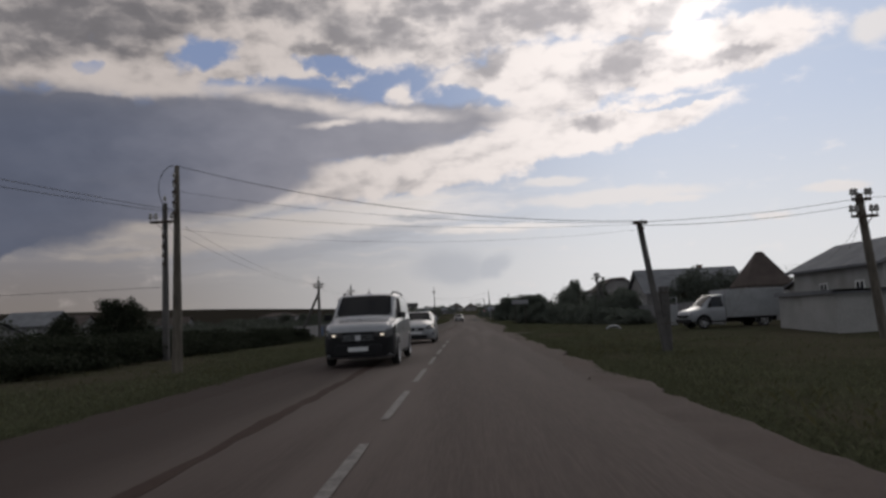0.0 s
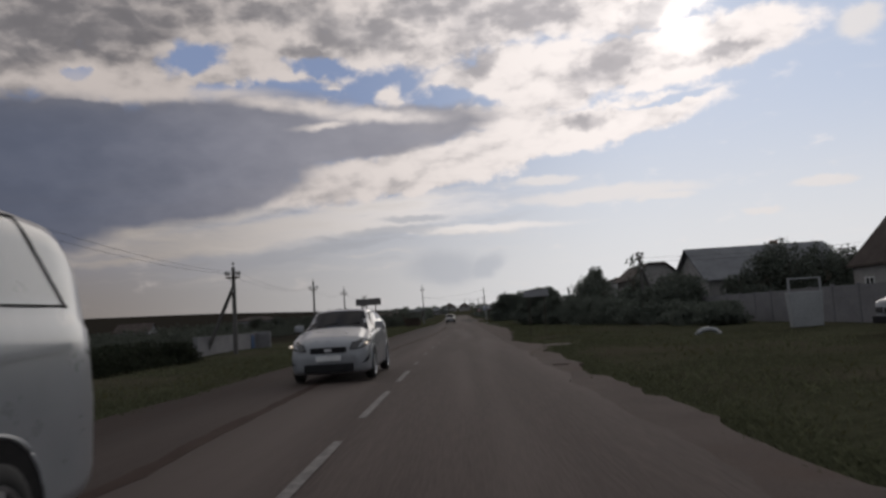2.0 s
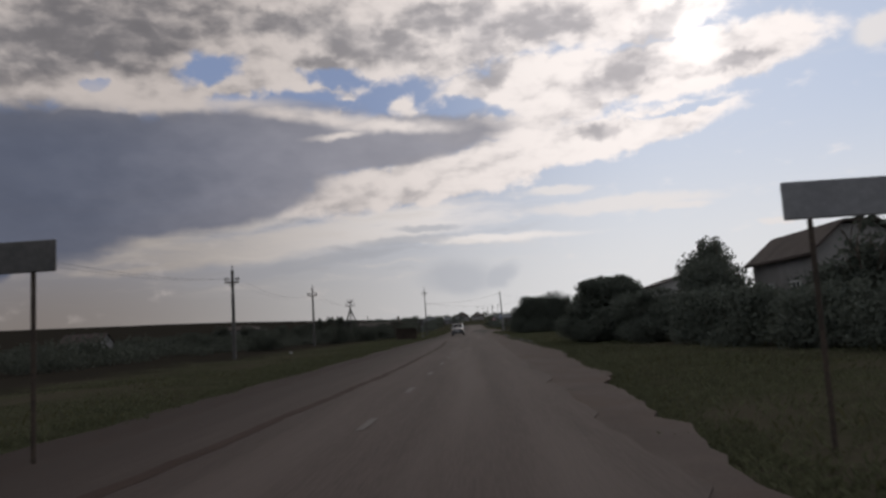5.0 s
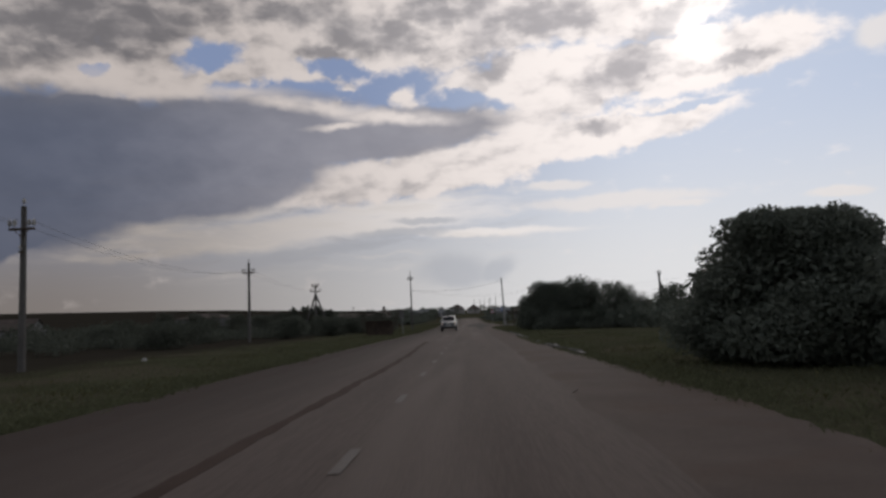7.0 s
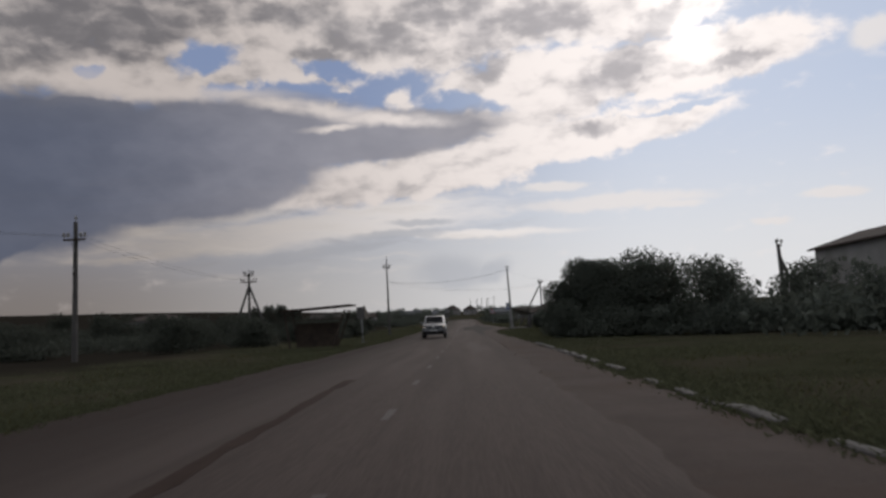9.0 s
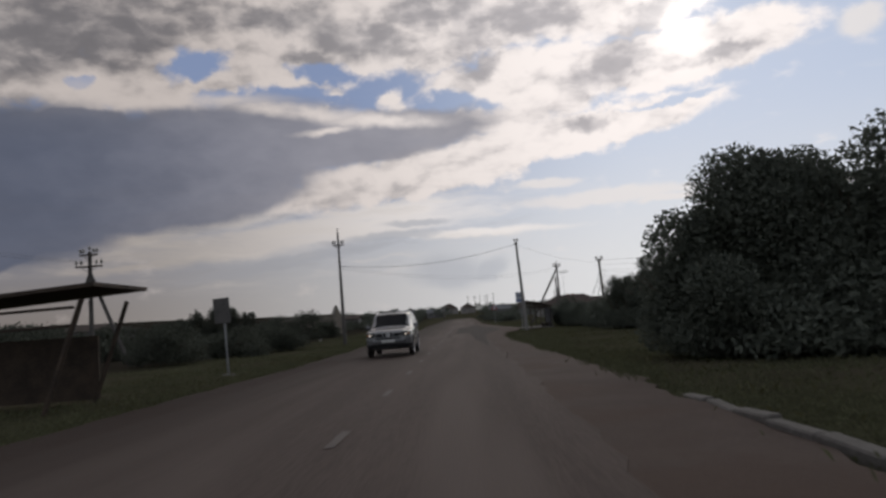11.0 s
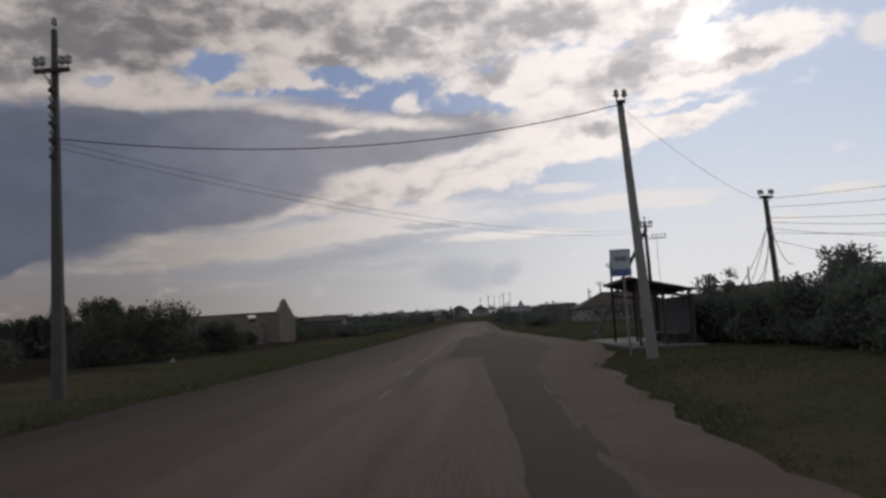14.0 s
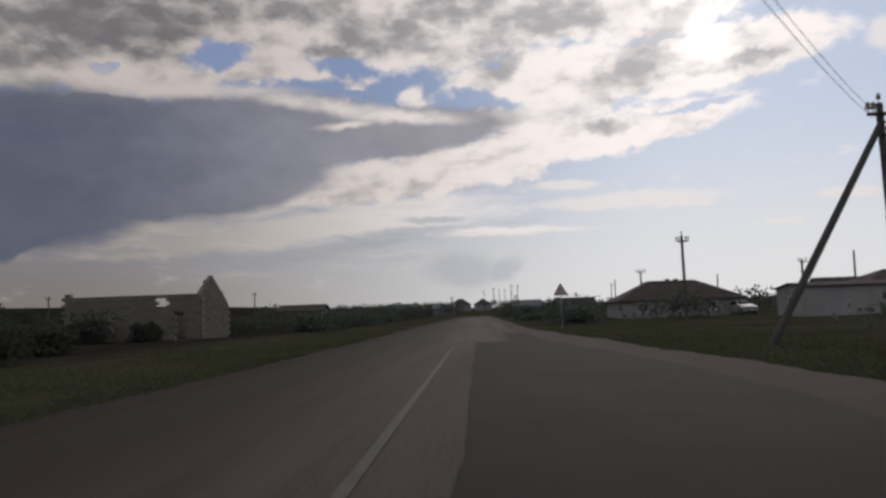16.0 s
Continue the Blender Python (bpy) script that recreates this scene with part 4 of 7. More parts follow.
house("house", -76.0, 266.0, 13.0, 9.0, 4.3 - land(-70, 270), 5.6 - land(-70, 270), "brown hipped roof of a house behind garden shrubs", wall=FENCE, roof=TILE, style="hip", windows=((3.0, 2.0, 1.0, 1.1), (8.0, 2.0, 1.0, 1.1)))
for hx, hw in ((-14.0, 10.0), (-2.4, 8.6)):
    house("far_house", hx, 560, hw, 9, 3.0, 5.9, "dark hipped roof of a house at the road's far bend", roof=TILE, style="hip", windows=((2.4, 1.7, 1.1, 1.1), (5.6, 1.7, 1.1, 1.1)), group="far houses")
for hx, hy, hw, e, r in ((-57.0, 88, 6, 2.4, 4.0), (-72, 120, 8, 2.4, 4.2), (-49, 62, 7, 1.5, 2.5), (-90, 210, 9, 2.5, 4.4), (-36, 330, 8, 2.5, 3.6), (17, 360, 8, 2.2, 3.6), (9.5, 410, 8, 2.4, 4.0), (-30, 440, 9, 2.5, 4.2), (28, 330, 9, 2.2, 3.8), (46, 300, 9, 2.4, 4.2), (-17, 470, 8, 2.2, 3.8)):
    house("far_house", hx, hy, hw, 6, e, r, "small far house with a dull roof among trees", roof=SLATE if int(hy) % 3 else TILE, wall=FENCE, style="gable_x", windows=((1.6, 1.3, 0.9, 0.9), (hw - 1.8, 1.3, 0.9, 0.9)), group="far houses")


def panel_fence(name, x0, y0, x1, y1, h, label, material, step=2.0, category="fence"):
    """Posts with solid panels between, following the land."""
    a, b = Vector((x0, y0, 0)), Vector((x1, y1, 0))
    n = max(1, round((b - a).length / step))
    root = thing(name, x0, y0, land(x0, y0), label, category)
    ang = math.degrees(math.atan2(y1 - y0, x1 - x0))
    ln = (b - a).length / n
    pm = pp = None
    for i in range(n + 1):
        p = a.lerp(b, i / n)
        m = pose(p.x - x0, p.y - y0, land(p.x, p.y) - land(x0, y0), 0, 0, ang)
        if pp is None:
            bm = bmesh.new()
            add_box(bm, (-0.07, -0.07, -0.4), (0.07, 0.07, h + 0.06))
            bevel(bm, 0.012)
            pp = part("post", bm, material, root)
            pp.matrix_basis = m
        else:
            again("post", pp, root, m)
        if i < n:
            if pm is None:
                bm = bmesh.new()
                add_box(bm, (0.072, -0.03, -0.15), (ln - 0.072, 0.03, h))
                for k in range(1, 4):
                    add_box(bm, (0.072, -0.045, h * k / 4 - 0.03), (ln - 0.072, -0.0305, h * k / 4 + 0.03))
                pm = part("panel", bm, material, root)
                pm.matrix_basis = m
            else:
                again("panel", pm, root, m)
    return root


BLUEFENCE = stuff_mat("blue_grey_sheet", (0.024, 0.029, 0.037), (0.04, 0.047, 0.057), 0.6, 0.7, 14.0, 0.1)
panel_fence("fence", 15.3, 45, 15.3, 71, 1.45, "grey concrete panel fence along the yards", FENCE)
panel_fence("fence", 15.0, 73, 13.0, 92, 1.4, "grey concrete panel fence behind the bushes", FENCE)
panel_fence("fence", 12.6, 203.0, 12.3, 222.0, 1.8, "dark blue-grey sheet metal fence by the bus stop", BLUEFENCE, 2.1)
panel_fence("fence", 12.7, 202.8, 18.5, 202.0, 1.8, "dark blue-grey sheet metal fence by the bus stop", BLUEFENCE, 2.1)

# whitewashed wall with a blue door on the left
DOORBLUE = stuff_mat("blue_door", (0.03, 0.06, 0.12), (0.05, 0.09, 0.17), 0.6, 1.0, 20.0, 0.1)
wall = thing("yard_wall", -14.4, 60.5, land(-14.2, 66), "low grey plastered yard wall with a blue door", "wall")
bm = bmesh.new()
add_box(bm, (0, 0, -0.4), (0.25, 11.4, 0.98))
add_box(bm, (-0.03, 0, 0.98), (0.28, 11.4, 1.05))
part("wall", bm, FENCE, wall)
bm = bmesh.new()
add_box(bm, (0.253, 10.1, 0.0), (0.29, 10.75, 0.9))
dr = part("door", bm, DOORBLUE, wall, "blue painted plank door")
bm = bmesh.new()
add_box(bm, (0.29, 10.65, 0.45), (0.32, 10.7, 0.55))
part("handle", bm, STEEL, dr)
bm = bmesh.new()
add_box(bm, (-0.05, 11.404, -0.4), (1.2, 11.7, 1.1))
bevel(bm, 0.03)
part("end_pier", bm, FENCE, wall)

# settlement board on two posts
board = thing("roadside_board", -5.5, 60.8, land(-5, 60.8), "long dark blank board on two posts beside the road", "road sign")
BACK = stuff_mat("board_back", (0.05, 0.048, 0.047), (0.085, 0.08, 0.078), 0.6, 2.0, 14.0, 0.1)
BOARD = stuff_mat("board_face", (0.15, 0.15, 0.16), (0.20, 0.20, 0.21), 0.6, 2.0, 14.0, 0.1)
bm = bmesh.new()
add_box(bm, (0, -0.02, 2.25), (1.36, 0.02, 2.62))
bevel(bm, 0.012)
part("panel", bm, BACK, board)
for px in (0.3, 1.06):
    bm = bmesh.new()
    add_tube(bm, [(px, 0.05, -0.4), (px, 0.05, 2.6)], 0.028, 10)
    part("post", bm, DARKSTEEL, board)

fwd = thing("roadside_board", 3.5, 59.3, land(4.2, 59.3), "long pale blank board on two posts beside the road", "road sign")
bm = bmesh.new()
add_box(bm, (0, -0.02, 2.05), (1.3, 0.02, 2.40))
bevel(bm, 0.012)
part("panel", bm, BOARD, fwd)
for px in (0.25, 1.05):
    bm = bmesh.new()
    add_tube(bm, [(px, 0.05, -0.4), (px, 0.05, 2.36)], 0.025, 10)
    part("post", bm, DARKSTEEL, fwd)

# white hopper-like stand at the verge
stand = thing("white_stand", 12.2, 48.0, land(12.8, 48), "white sheet-metal stand with an open top frame", "metal stand")
WHITEMETAL = stuff_mat("white_enamel", (0.17, 0.175, 0.182), (0.235, 0.24, 0.248), 0.5, 1.2, 14.0, 0.05, third=(0.14, 0.137, 0.134), third_at=0.66)
bm = bmesh.new()
f = [bm.verts.new(p) for p in ((0.10, 0, 0.0), (1.18, 0, 0.0), (1.27, 0, 1.28), (0.0, 0, 1.28))]
b = [bm.verts.new(p) for p in ((0.10, 0.35, 0.0), (1.18, 0.35, 0.0), (1.27, 0.35, 1.28), (0.0, 0.35, 1.28))]
bm.faces.new(f)
bm.faces.new(b[::-1])
for i in range(4):
    bm.faces.new((f[(i + 1) % 4], f[i], b[i], b[(i + 1) % 4]))
bmesh.ops.recalc_face_normals(bm, faces=bm.faces[:])
bevel(bm, 0.02)
part("body", bm, WHITEMETAL, stand)
for px in (0.02, 1.17):
    bm = bmesh.new()
    add_box(bm, (px, 0.02, 1.27), (px + 0.06, 0.08, 1.74))
    part("upright", bm, WHITEMETAL, stand)
bm = bmesh.new()
add_box(bm, (0.02, 0.02, 1.742), (1.23, 0.08, 1.80))
part("top_bar", bm, WHITEMETAL, stand)


def rounded_lump(name, x, y, r, h, material, label, category):
    bm = bmesh.new()
    bmesh.ops.create_icosphere(bm, subdivisions=3, radius=1)
    for v in bm.verts:
        k = 1 + 0.25 * noise.noise(v.co * 1.3 + Vector((x, y, 0)))
        v.co = Vector((v.co.x * r * k, v.co.y * r * 0.7 * k, max(v.co.z, -0.3) * h * k))
    ob = part(name, bm, material, smooth=True)
    ob.location = (x, y, land(x, y) + 0.02)
    return tagged(ob, label, category)


# a tyre half sunk in the verge, painted white
tyre = thing("painted_tyre", 9.4, 48.7, land(9.4, 48.7), "old white-painted tyre half sunk in the grass", "tyre")
bm = bmesh.new()
add_tube(bm, [(0.44 * math.cos(a * math.pi / 14), 0, -0.04 + 0.24 * math.sin(a * math.pi / 14)) for a in range(15)], 0.09, 10)
part("tread", bm, WHITEMETAL, tyre, smooth=True)
rounded_lump("white_stone", -14.6, 211.0, 0.12, 0.16, WHITEWASH, "small whitewashed stone in the grass", "stone")
rounded_lump("white_stone", -13.4, 108.0, 0.12, 0.12, WHITEWASH, "small whitewashed stone in the grass", "stone")
rounded_lump("pale_block", 6.9, 211.6, 0.25, 0.35, CONCRETE, "pale concrete lump beside the bus stop", "stone")

# sheet and posts of the rough roadside shelter on the left
shel = thing("bus_shelter", -10.3, 147.25, land(-8.2, 148.5), "rough open shelter with a slanting sheet roof", "shelter")
bm = bmesh.new()
add_prism(bm, [(0.0, 2.2), (4.1, 2.42), (4.1, 2.5), (0.0, 2.28)], 0, 2.4)
part("roof", bm, DARKSTEEL, shel)
for sx, bx in ((0.25, 0.6), (3.75, 2.85)):
    for py in (0.2, 2.15):
        bm = bmesh.new()
        add_tube(bm, [(bx, py, -0.3), (sx, py, 2.2)], 0.05, 8)
        part("post", bm, DARKSTEEL, shel)
bm = bmesh.new()
add_box(bm, (0.45, 2.2, 0.1), (3.05, 2.26, 1.5))
part("back_panel", bm, DARKSTEEL, shel)
for rz in (1.65, 2.0):
    bm = bmesh.new()
    add_tube(bm, [(0.35, 0.2, rz), (3.6, 0.2, rz + 0.05)], 0.03, 6)
    part("rail", bm, DARKSTEEL, shel)

# back of a sign on the left
sg = thing("road_sign", -6.95, 157.3, land(-6.95, 157.3), "tall dark sign seen from behind on a low footing", "road sign")
bm = bmesh.new()
add_box(bm, (-0.28, -0.015, 1.72), (0.26, 0.015, 2.55), pose(0, 0, 0, 0, -3, 0))
bevel(bm, 0.01)
part("panel", bm, BACK, sg)
bm = bmesh.new()
add_tube(bm, [(0, 0.05, 0.0), (-0.08, 0.05, 2.4)], 0.04, 10)
part("post", bm, STEEL, sg)
bm = bmesh.new()
add_box(bm, (-0.2, -0.16, -0.3), (0.22, 0.2, 0.06))
bevel(bm, 0.04)
part("footing", bm, KERB, sg)

# bus stop sign
SIGNBLUE = stuff_mat("sign_blue", (0.05, 0.085, 0.20), (0.08, 0.12, 0.26), 0.4, 2.0, 14.0, 0.0)
SIGNWHITE = stuff_mat("sign_white", (0.30, 0.32, 0.36), (0.38, 0.40, 0.44), 0.4, 2.0, 14.0, 0.0)
SIGNGREY = stuff_mat("sign_black", (0.10, 0.12, 0.17), (0.15, 0.17, 0.22), 0.5, 2.0, 14.0, 0.0)
stop = thing("bus_stop_sign", 5.27, 197.2, land(5.3, 197.2), "blue and white bus stop sign on a steel post", "road sign")
bm = bmesh.new()
add_box(bm, (0, 0, 2.50), (0.64, 0.025, 3.35))
bevel(bm, 0.01)
plate = part("plate", bm, SIGNBLUE, stop)
bm = bmesh.new()
add_box(bm, (0.03, -0.006, 2.72), (0.61, -0.001, 3.32))
part("white_field", bm, SIGNWHITE, plate)
bm = bmesh.new()
add_box(bm, (0.13, -0.012, 2.98), (0.51, -0.0075, 3.12))
for wx in (0.19, 0.38):
    add_box(bm, (wx, -0.012, 2.945), (wx + 0.06, -0.0075, 2.978))
part("bus_mark", bm, SIGNGREY, plate)
bm = bmesh.new()
add_tube(bm, [(0.42, 0.06, -0.4), (0.38, 0.06, 3.2)], 0.035, 10)
part("post", bm, STEEL, stop)

# warning triangle
tri = thing("warning_sign", 5.25, 247.2, land(5.25, 247.2), "triangular warning sign on a thin post", "road sign")
RED = stuff_mat("sign_red", (0.25, 0.02, 0.02), (0.33, 0.035, 0.03), 0.4, 2.0, 14.0, 0.0)
bm = bmesh.new()
add_prism(bm, [(-0.47, 2.15), (0.47, 2.15), (0.0, 2.96)], -0.012, 0.012)
rim = part("rim", bm, RED, tri)
bm = bmesh.new()
add_prism(bm, [(-0.33, 2.23), (0.33, 2.23), (0.0, 2.8)], -0.02, -0.0135)
part("white_field", bm, SIGNWHITE, rim)
bm = bmesh.new()
add_box(bm, (-0.035, -0.026, 2.3), (0.035, -0.0215, 2.6))
part("mark", bm, SIGNGREY, rim)
bm = bmesh.new()
add_tube(bm, [(0, 0.05, -0.4), (0, 0.05, 2.9)], 0.035, 8)
part("post", bm, STEEL, tri)

# bus shelter: one sloping sheet roof on posts, high towards the road, with a low back wall
pav = thing("bus_stop_shelter", 6.45, 200.1, land(7.5, 203) - 0.03, "bus shelter with a dark sloping sheet roof on posts", "bus shelter")
WID, DEP, HIGH, LOW = 5.6, 2.2, 2.53, 2.0


def roof_at(x):
    return HIGH + (LOW - HIGH) * x / DEP


bm = bmesh.new()
add_prism(bm, [(0, HIGH - 0.05), (DEP, LOW - 0.05), (DEP, LOW), (0, HIGH)], 0, WID)
roof = part("roof", bm, DARKSTEEL, pav, "dark sheet roof")
bm = bmesh.new()
add_box(bm, (-0.02, -0.02, HIGH - 0.10), (-0.004, WID + 0.02, HIGH + 0.02))
part("edge_strip", bm, DARKSTEEL, roof)
for k in range(6):
    bm = bmesh.new()
    add_prism(bm, [(0.05, roof_at(0.05) - 0.12), (DEP - 0.05, roof_at(DEP - 0.05) - 0.12), (DEP - 0.05, roof_at(DEP - 0.05) - 0.052), (0.05, roof_at(0.05) - 0.052)], 0.25 + k * 1.0, 0.31 + k * 1.0)
    part("rafter", bm, WOOD, roof)
for px in (0.25, 1.15, DEP - 0.15):
    for py in (0.3, WID - 0.4):
        bm = bmesh.new()
        add_tube(bm, [(px, py, -0.3), (px, py, roof_at(px) - 0.06)], 0.05, 10)
        part("post", bm, DARKSTEEL, pav)
for py in (0.3, WID - 0.4):
    bm = bmesh.new()
    add_prism(bm, [(0.25, 1.98), (DEP - 0.15, 1.72), (DEP - 0.15, 1.80), (0.25, 2.06)], py - 0.03, py + 0.03)
    part("side_rail", bm, DARKSTEEL, pav)
for k in range(5):
    bm = bmesh.new()
    add_box(bm, (DEP - 0.12, 0.1 + k * 1.08, -0.3), (DEP - 0.06, 1.16 + k * 1.08, 1.78))
    bevel(bm, 0.008)
    part("back_panel", bm, BLUEFENCE, pav)
bm = bmesh.new()
add_box(bm, (DEP - 0.62, 0.6, 0.40), (DEP - 0.2, WID - 0.7, 0.46))
bevel(bm, 0.01)
bench = part("bench", bm, WOOD, pav, "plain plank bench")
for py in (0.9, WID - 1.1):
    bm = bmesh.new()
    add_box(bm, (DEP - 0.55, py, -0.2), (DEP - 0.3, py + 0.12, 0.398))
    part("bench_leg", bm, CONCRETE, bench)


# ---------------------------------------------------------------- the roofless stone ruin
ruin = thing("stone_ruin", -31.2, 254.0, land(-25, 256), "roofless limestone ruin with one standing gable", "ruin")
rng = random.Random(11)


def course_wall(parent, name, length, top_of, thick, m, holes=()):
    """Rough stone courses up to a broken top."""
    cell_w, cell_h = 0.46, 0.26
    base = None
    group = new(name, bpy.data.meshes.new(name))
    group.parent, group.matrix_basis = parent, m
    core = bmesh.new()
    row = 0
    zz = -0.2
    while zz < 5.2:
        xx = -(cell_w / 2) * (row % 2)
        while xx < length:
            cx, cz = xx + cell_w / 2, zz + cell_h / 2
            ok = 0 <= cx <= length and cz < top_of(cx) + rng.uniform(-0.06, 0.06) and not any(a < cx < b and c < cz < d for a, b, c, d in holes)
            if ok:
                add_box(core, (cx - cell_w / 2, -thick * 0.42, zz), (cx + cell_w / 2, thick * 0.42, zz + cell_h))
                mm = Matrix.Translation((cx, rng.uniform(-0.02, 0.02), cz)) @ pose(0, 0, 0, 0, rng.uniform(-1, 1), rng.uniform(-1.5, 1.5)) @ Matrix.Diagonal((rng.uniform(0.96, 1.0), thick, rng.uniform(0.95, 1.0), 1))
                if base is None:
                    bm = bmesh.new()
                    add_box(bm, (-cell_w / 2 + 0.008, -0.5, -cell_h / 2 + 0.008), (cell_w / 2 - 0.008, 0.5, cell_h / 2 - 0.008))
                    bevel(bm, 0.02)
                    base = part("stone", bm, SHELLSTONE, group)
                    base.matrix_basis = mm
                else:
                    again("stone", base, group, mm)
            xx += cell_w
        zz += cell_h
        row += 1
    core.to_mesh(group.data)
    core.free()
    group.data.materials.append(PLASTER)
    return group


course_wall(ruin, "long_wall", 10.4, lambda x: 3.44 + 0.03 * math.sin(x * 1.7) + (0.2 if x < 0.6 else 0), 0.42, pose(0, 0, 0), ((7.0, 7.9, 2.35, 3.15), (3.5, 4.3, 0.9, 2.2), (8.5, 9.3, 0.0, 2.2)))
course_wall(ruin, "gable", 3.6, lambda x: 4.75 - 0.98 * abs(x - 1.35), 0.42, pose(10.25, 0.2, 0, 0, 0, 77), ())
bm = bmesh.new()
add_prism(bm, [(0.02, -0.2), (3.58, -0.2), (3.58, 2.62), (1.35, 4.86), (0.02, 3.52)], -0.19, 0.19)
core = part("gable_infill", bm, SHELLSTONE, ruin, "weathered rubble core of the gable")
core.matrix_basis = pose(10.25, 0.2, 0, 0, 0, 77)
course_wall(ruin, "back_wall", 9.5, lambda x: 2.2 + 0.4 * math.sin(x), 0.42, pose(1.0, 5.5, 0), ((7.0, 8.0, 1.2, 3.0),))


# ---------------------------------------------------------------- trees, bushes and grass
def leaf_cloud(name, lobes, count, size, material, seed, parent=None, shell=0.55, droop=0.3, slim=0.5):
    """Many small folded leaves set through and round a heap of lobes (centre, radii)."""
    g = np.random.default_rng(seed)
    vol = np.array([r[0] * r[1] * r[2] for _, r in lobes]) ** 0.7
    pick = g.choice(len(lobes), count, p=vol / vol.sum())
    cen = np.array([c for c, _ in lobes])[pick]
    rad = np.array([r for _, r in lobes])[pick]
    d = g.normal(size=(count, 3))
    d /= np.linalg.norm(d, axis=1, keepdims=True)
    k = shell + (1.12 - shell) * g.random((count, 1)) ** 0.7
    inner = g.random((count, 1)) < 0.34
    k = np.where(inner, g.random((count, 1)) * 0.8, k)
    p = cen + d * rad * k
    a = g.normal(size=(count, 3)) + np.array([0, 0, -droop])
    a /= np.linalg.norm(a, axis=1, keepdims=True)
    b = np.cross(a, g.normal(size=(count, 3)))
    b /= np.linalg.norm(b, axis=1, keepdims=True)
    n = np.cross(a, b)
    s = size * (0.6 + 0.8 * g.random((count, 1)))
    verts = np.stack([p - a * s, p + b * s * slim + n * s * 0.15, p + a * s, p - b * s * slim + n * s * 0.15], 1).reshape(-1, 3)
    i = np.arange(count)[:, None] * 4
    faces = np.concatenate([i + np.array([[0, 1, 2]]), i + np.array([[0, 2, 3]])], 1).reshape(-1, 3)
    me = bpy.data.meshes.new(name)
    me.from_pydata(verts.tolist(), [], faces.tolist())
    me.materials.append(material)
    ob = new(name, me)
    ob.parent = parent
    return ob


def limbs(bm, start, way, length, r, depth, g, tips, spread=0.6):
    """A branch that bends and forks."""
    pts, p, d = [Vector(start)], Vector(start), Vector(way).normalized()
    n = 4
    for i in range(n):
        d = (d + Vector((g.uniform(-1, 1), g.uniform(-1, 1), g.uniform(-0.3, 0.8))) * 0.18).normalized()
        p = p + d * (length / n)
        pts.append(p.copy())
    add_tube(bm, pts, [r * (1 - 0.55 * i / n) for i in range(n + 1)], 6 if depth > 1 else 4, depth > 1)
    if depth <= 0:
        tips.append(p)
        return
    for k in range(g.choice((2, 3)) if depth > 1 else 2):
        q = pts[g.choice((2, 3, 4))]
        w = (d + Vector((g.uniform(-1, 1), g.uniform(-1, 1), g.uniform(-0.2, 0.7))) * spread * 1.4).normalized()
        limbs(bm, q, w, length * g.uniform(0.55, 0.75), r * 0.5, depth - 1, g, tips, spread)
    tips.append(p)


def tree(name, x, y, h, r, label, seed, leaves=4500, size=0.12, material=None, trunk=0.28, squash=1.0, category="tree", group="roadside trees", lobe_n=16, low=0.18, topknots=4, cone=0.0, lump=(0.30, 0.46)):
    """A trunk with forked limbs, and a crown of lobes that leaves gaps in its outline."""
    material = material or LEAF
    g = random.Random(seed)
    root = thing(name, x, y, land(x, y), label, category, group)
    bm = bmesh.new()
    base = h * trunk
    tips = []
    add_tube(bm, [(0, 0, -0.3), (0.03 * h * g.uniform(-1, 1), 0.03 * h * g.uniform(-1, 1), base * 0.6), (0.05 * h * g.uniform(-1, 1), 0, base)], [0.035 * h, 0.026 * h, 0.022 * h], 8)
    for k in range(5):
        a = k * 2 * math.pi / 5 + g.uniform(-0.4, 0.4)
        limbs(bm, (0, 0, base * g.uniform(0.6, 1.0)), (math.cos(a) * r, math.sin(a) * r * squash, h * 0.55), h * 0.36, 0.016 * h, 2, g, tips)
    part("trunk", bm, BARK, root, smooth=True)
    lobes = []
    for k in range(lobe_n):
        a, e = g.uniform(0, 2 * math.pi), g.uniform(0, 1)
        rr = math.sqrt(g.random()) * 0.78
        cz = h * (low + (0.82 - low) * e)
        taper = math.sqrt(1 - min(1.0, (e - 0.42) / 0.66) ** 2) if e > 0.42 else 1.0
        taper *= 1 - cone * e
        lr = g.uniform(*lump)
        lobes.append(((math.cos(a) * rr * r * taper, math.sin(a) * rr * r * squash * taper, cz), (r * lr * 1.15, r * lr * 1.15 * squash, h * lr * 0.55)))
    lobes.append(((0, 0, h * (low + 0.33)), (r * 0.72 * (1 - 0.4 * cone), r * 0.72 * squash * (1 - 0.4 * cone), h * 0.36 * (1 - 0.3 * cone))))
    for k in range(5):
        a = k * 2 * math.pi / 5 + 0.3
        lobes.append(((math.cos(a) * r * 0.55, math.sin(a) * r * 0.55 * squash, h * (low + 0.12)), (r * 0.45, r * 0.45 * squash, h * 0.16)))
    for k in range(topknots):
        a, rr = g.uniform(0, 2 * math.pi), g.uniform(0.1, 0.6) * r * (1 - 0.4 * cone)
        lobes.append(((math.cos(a) * rr, math.sin(a) * rr * squash, h * g.uniform(0.76, 0.95)), (g.uniform(0.12, 0.26) * r, 0.2 * r, h * g.uniform(0.07, 0.13))))
    leaf_cloud("crown", lobes, leaves, size, material, seed, root)
    return root


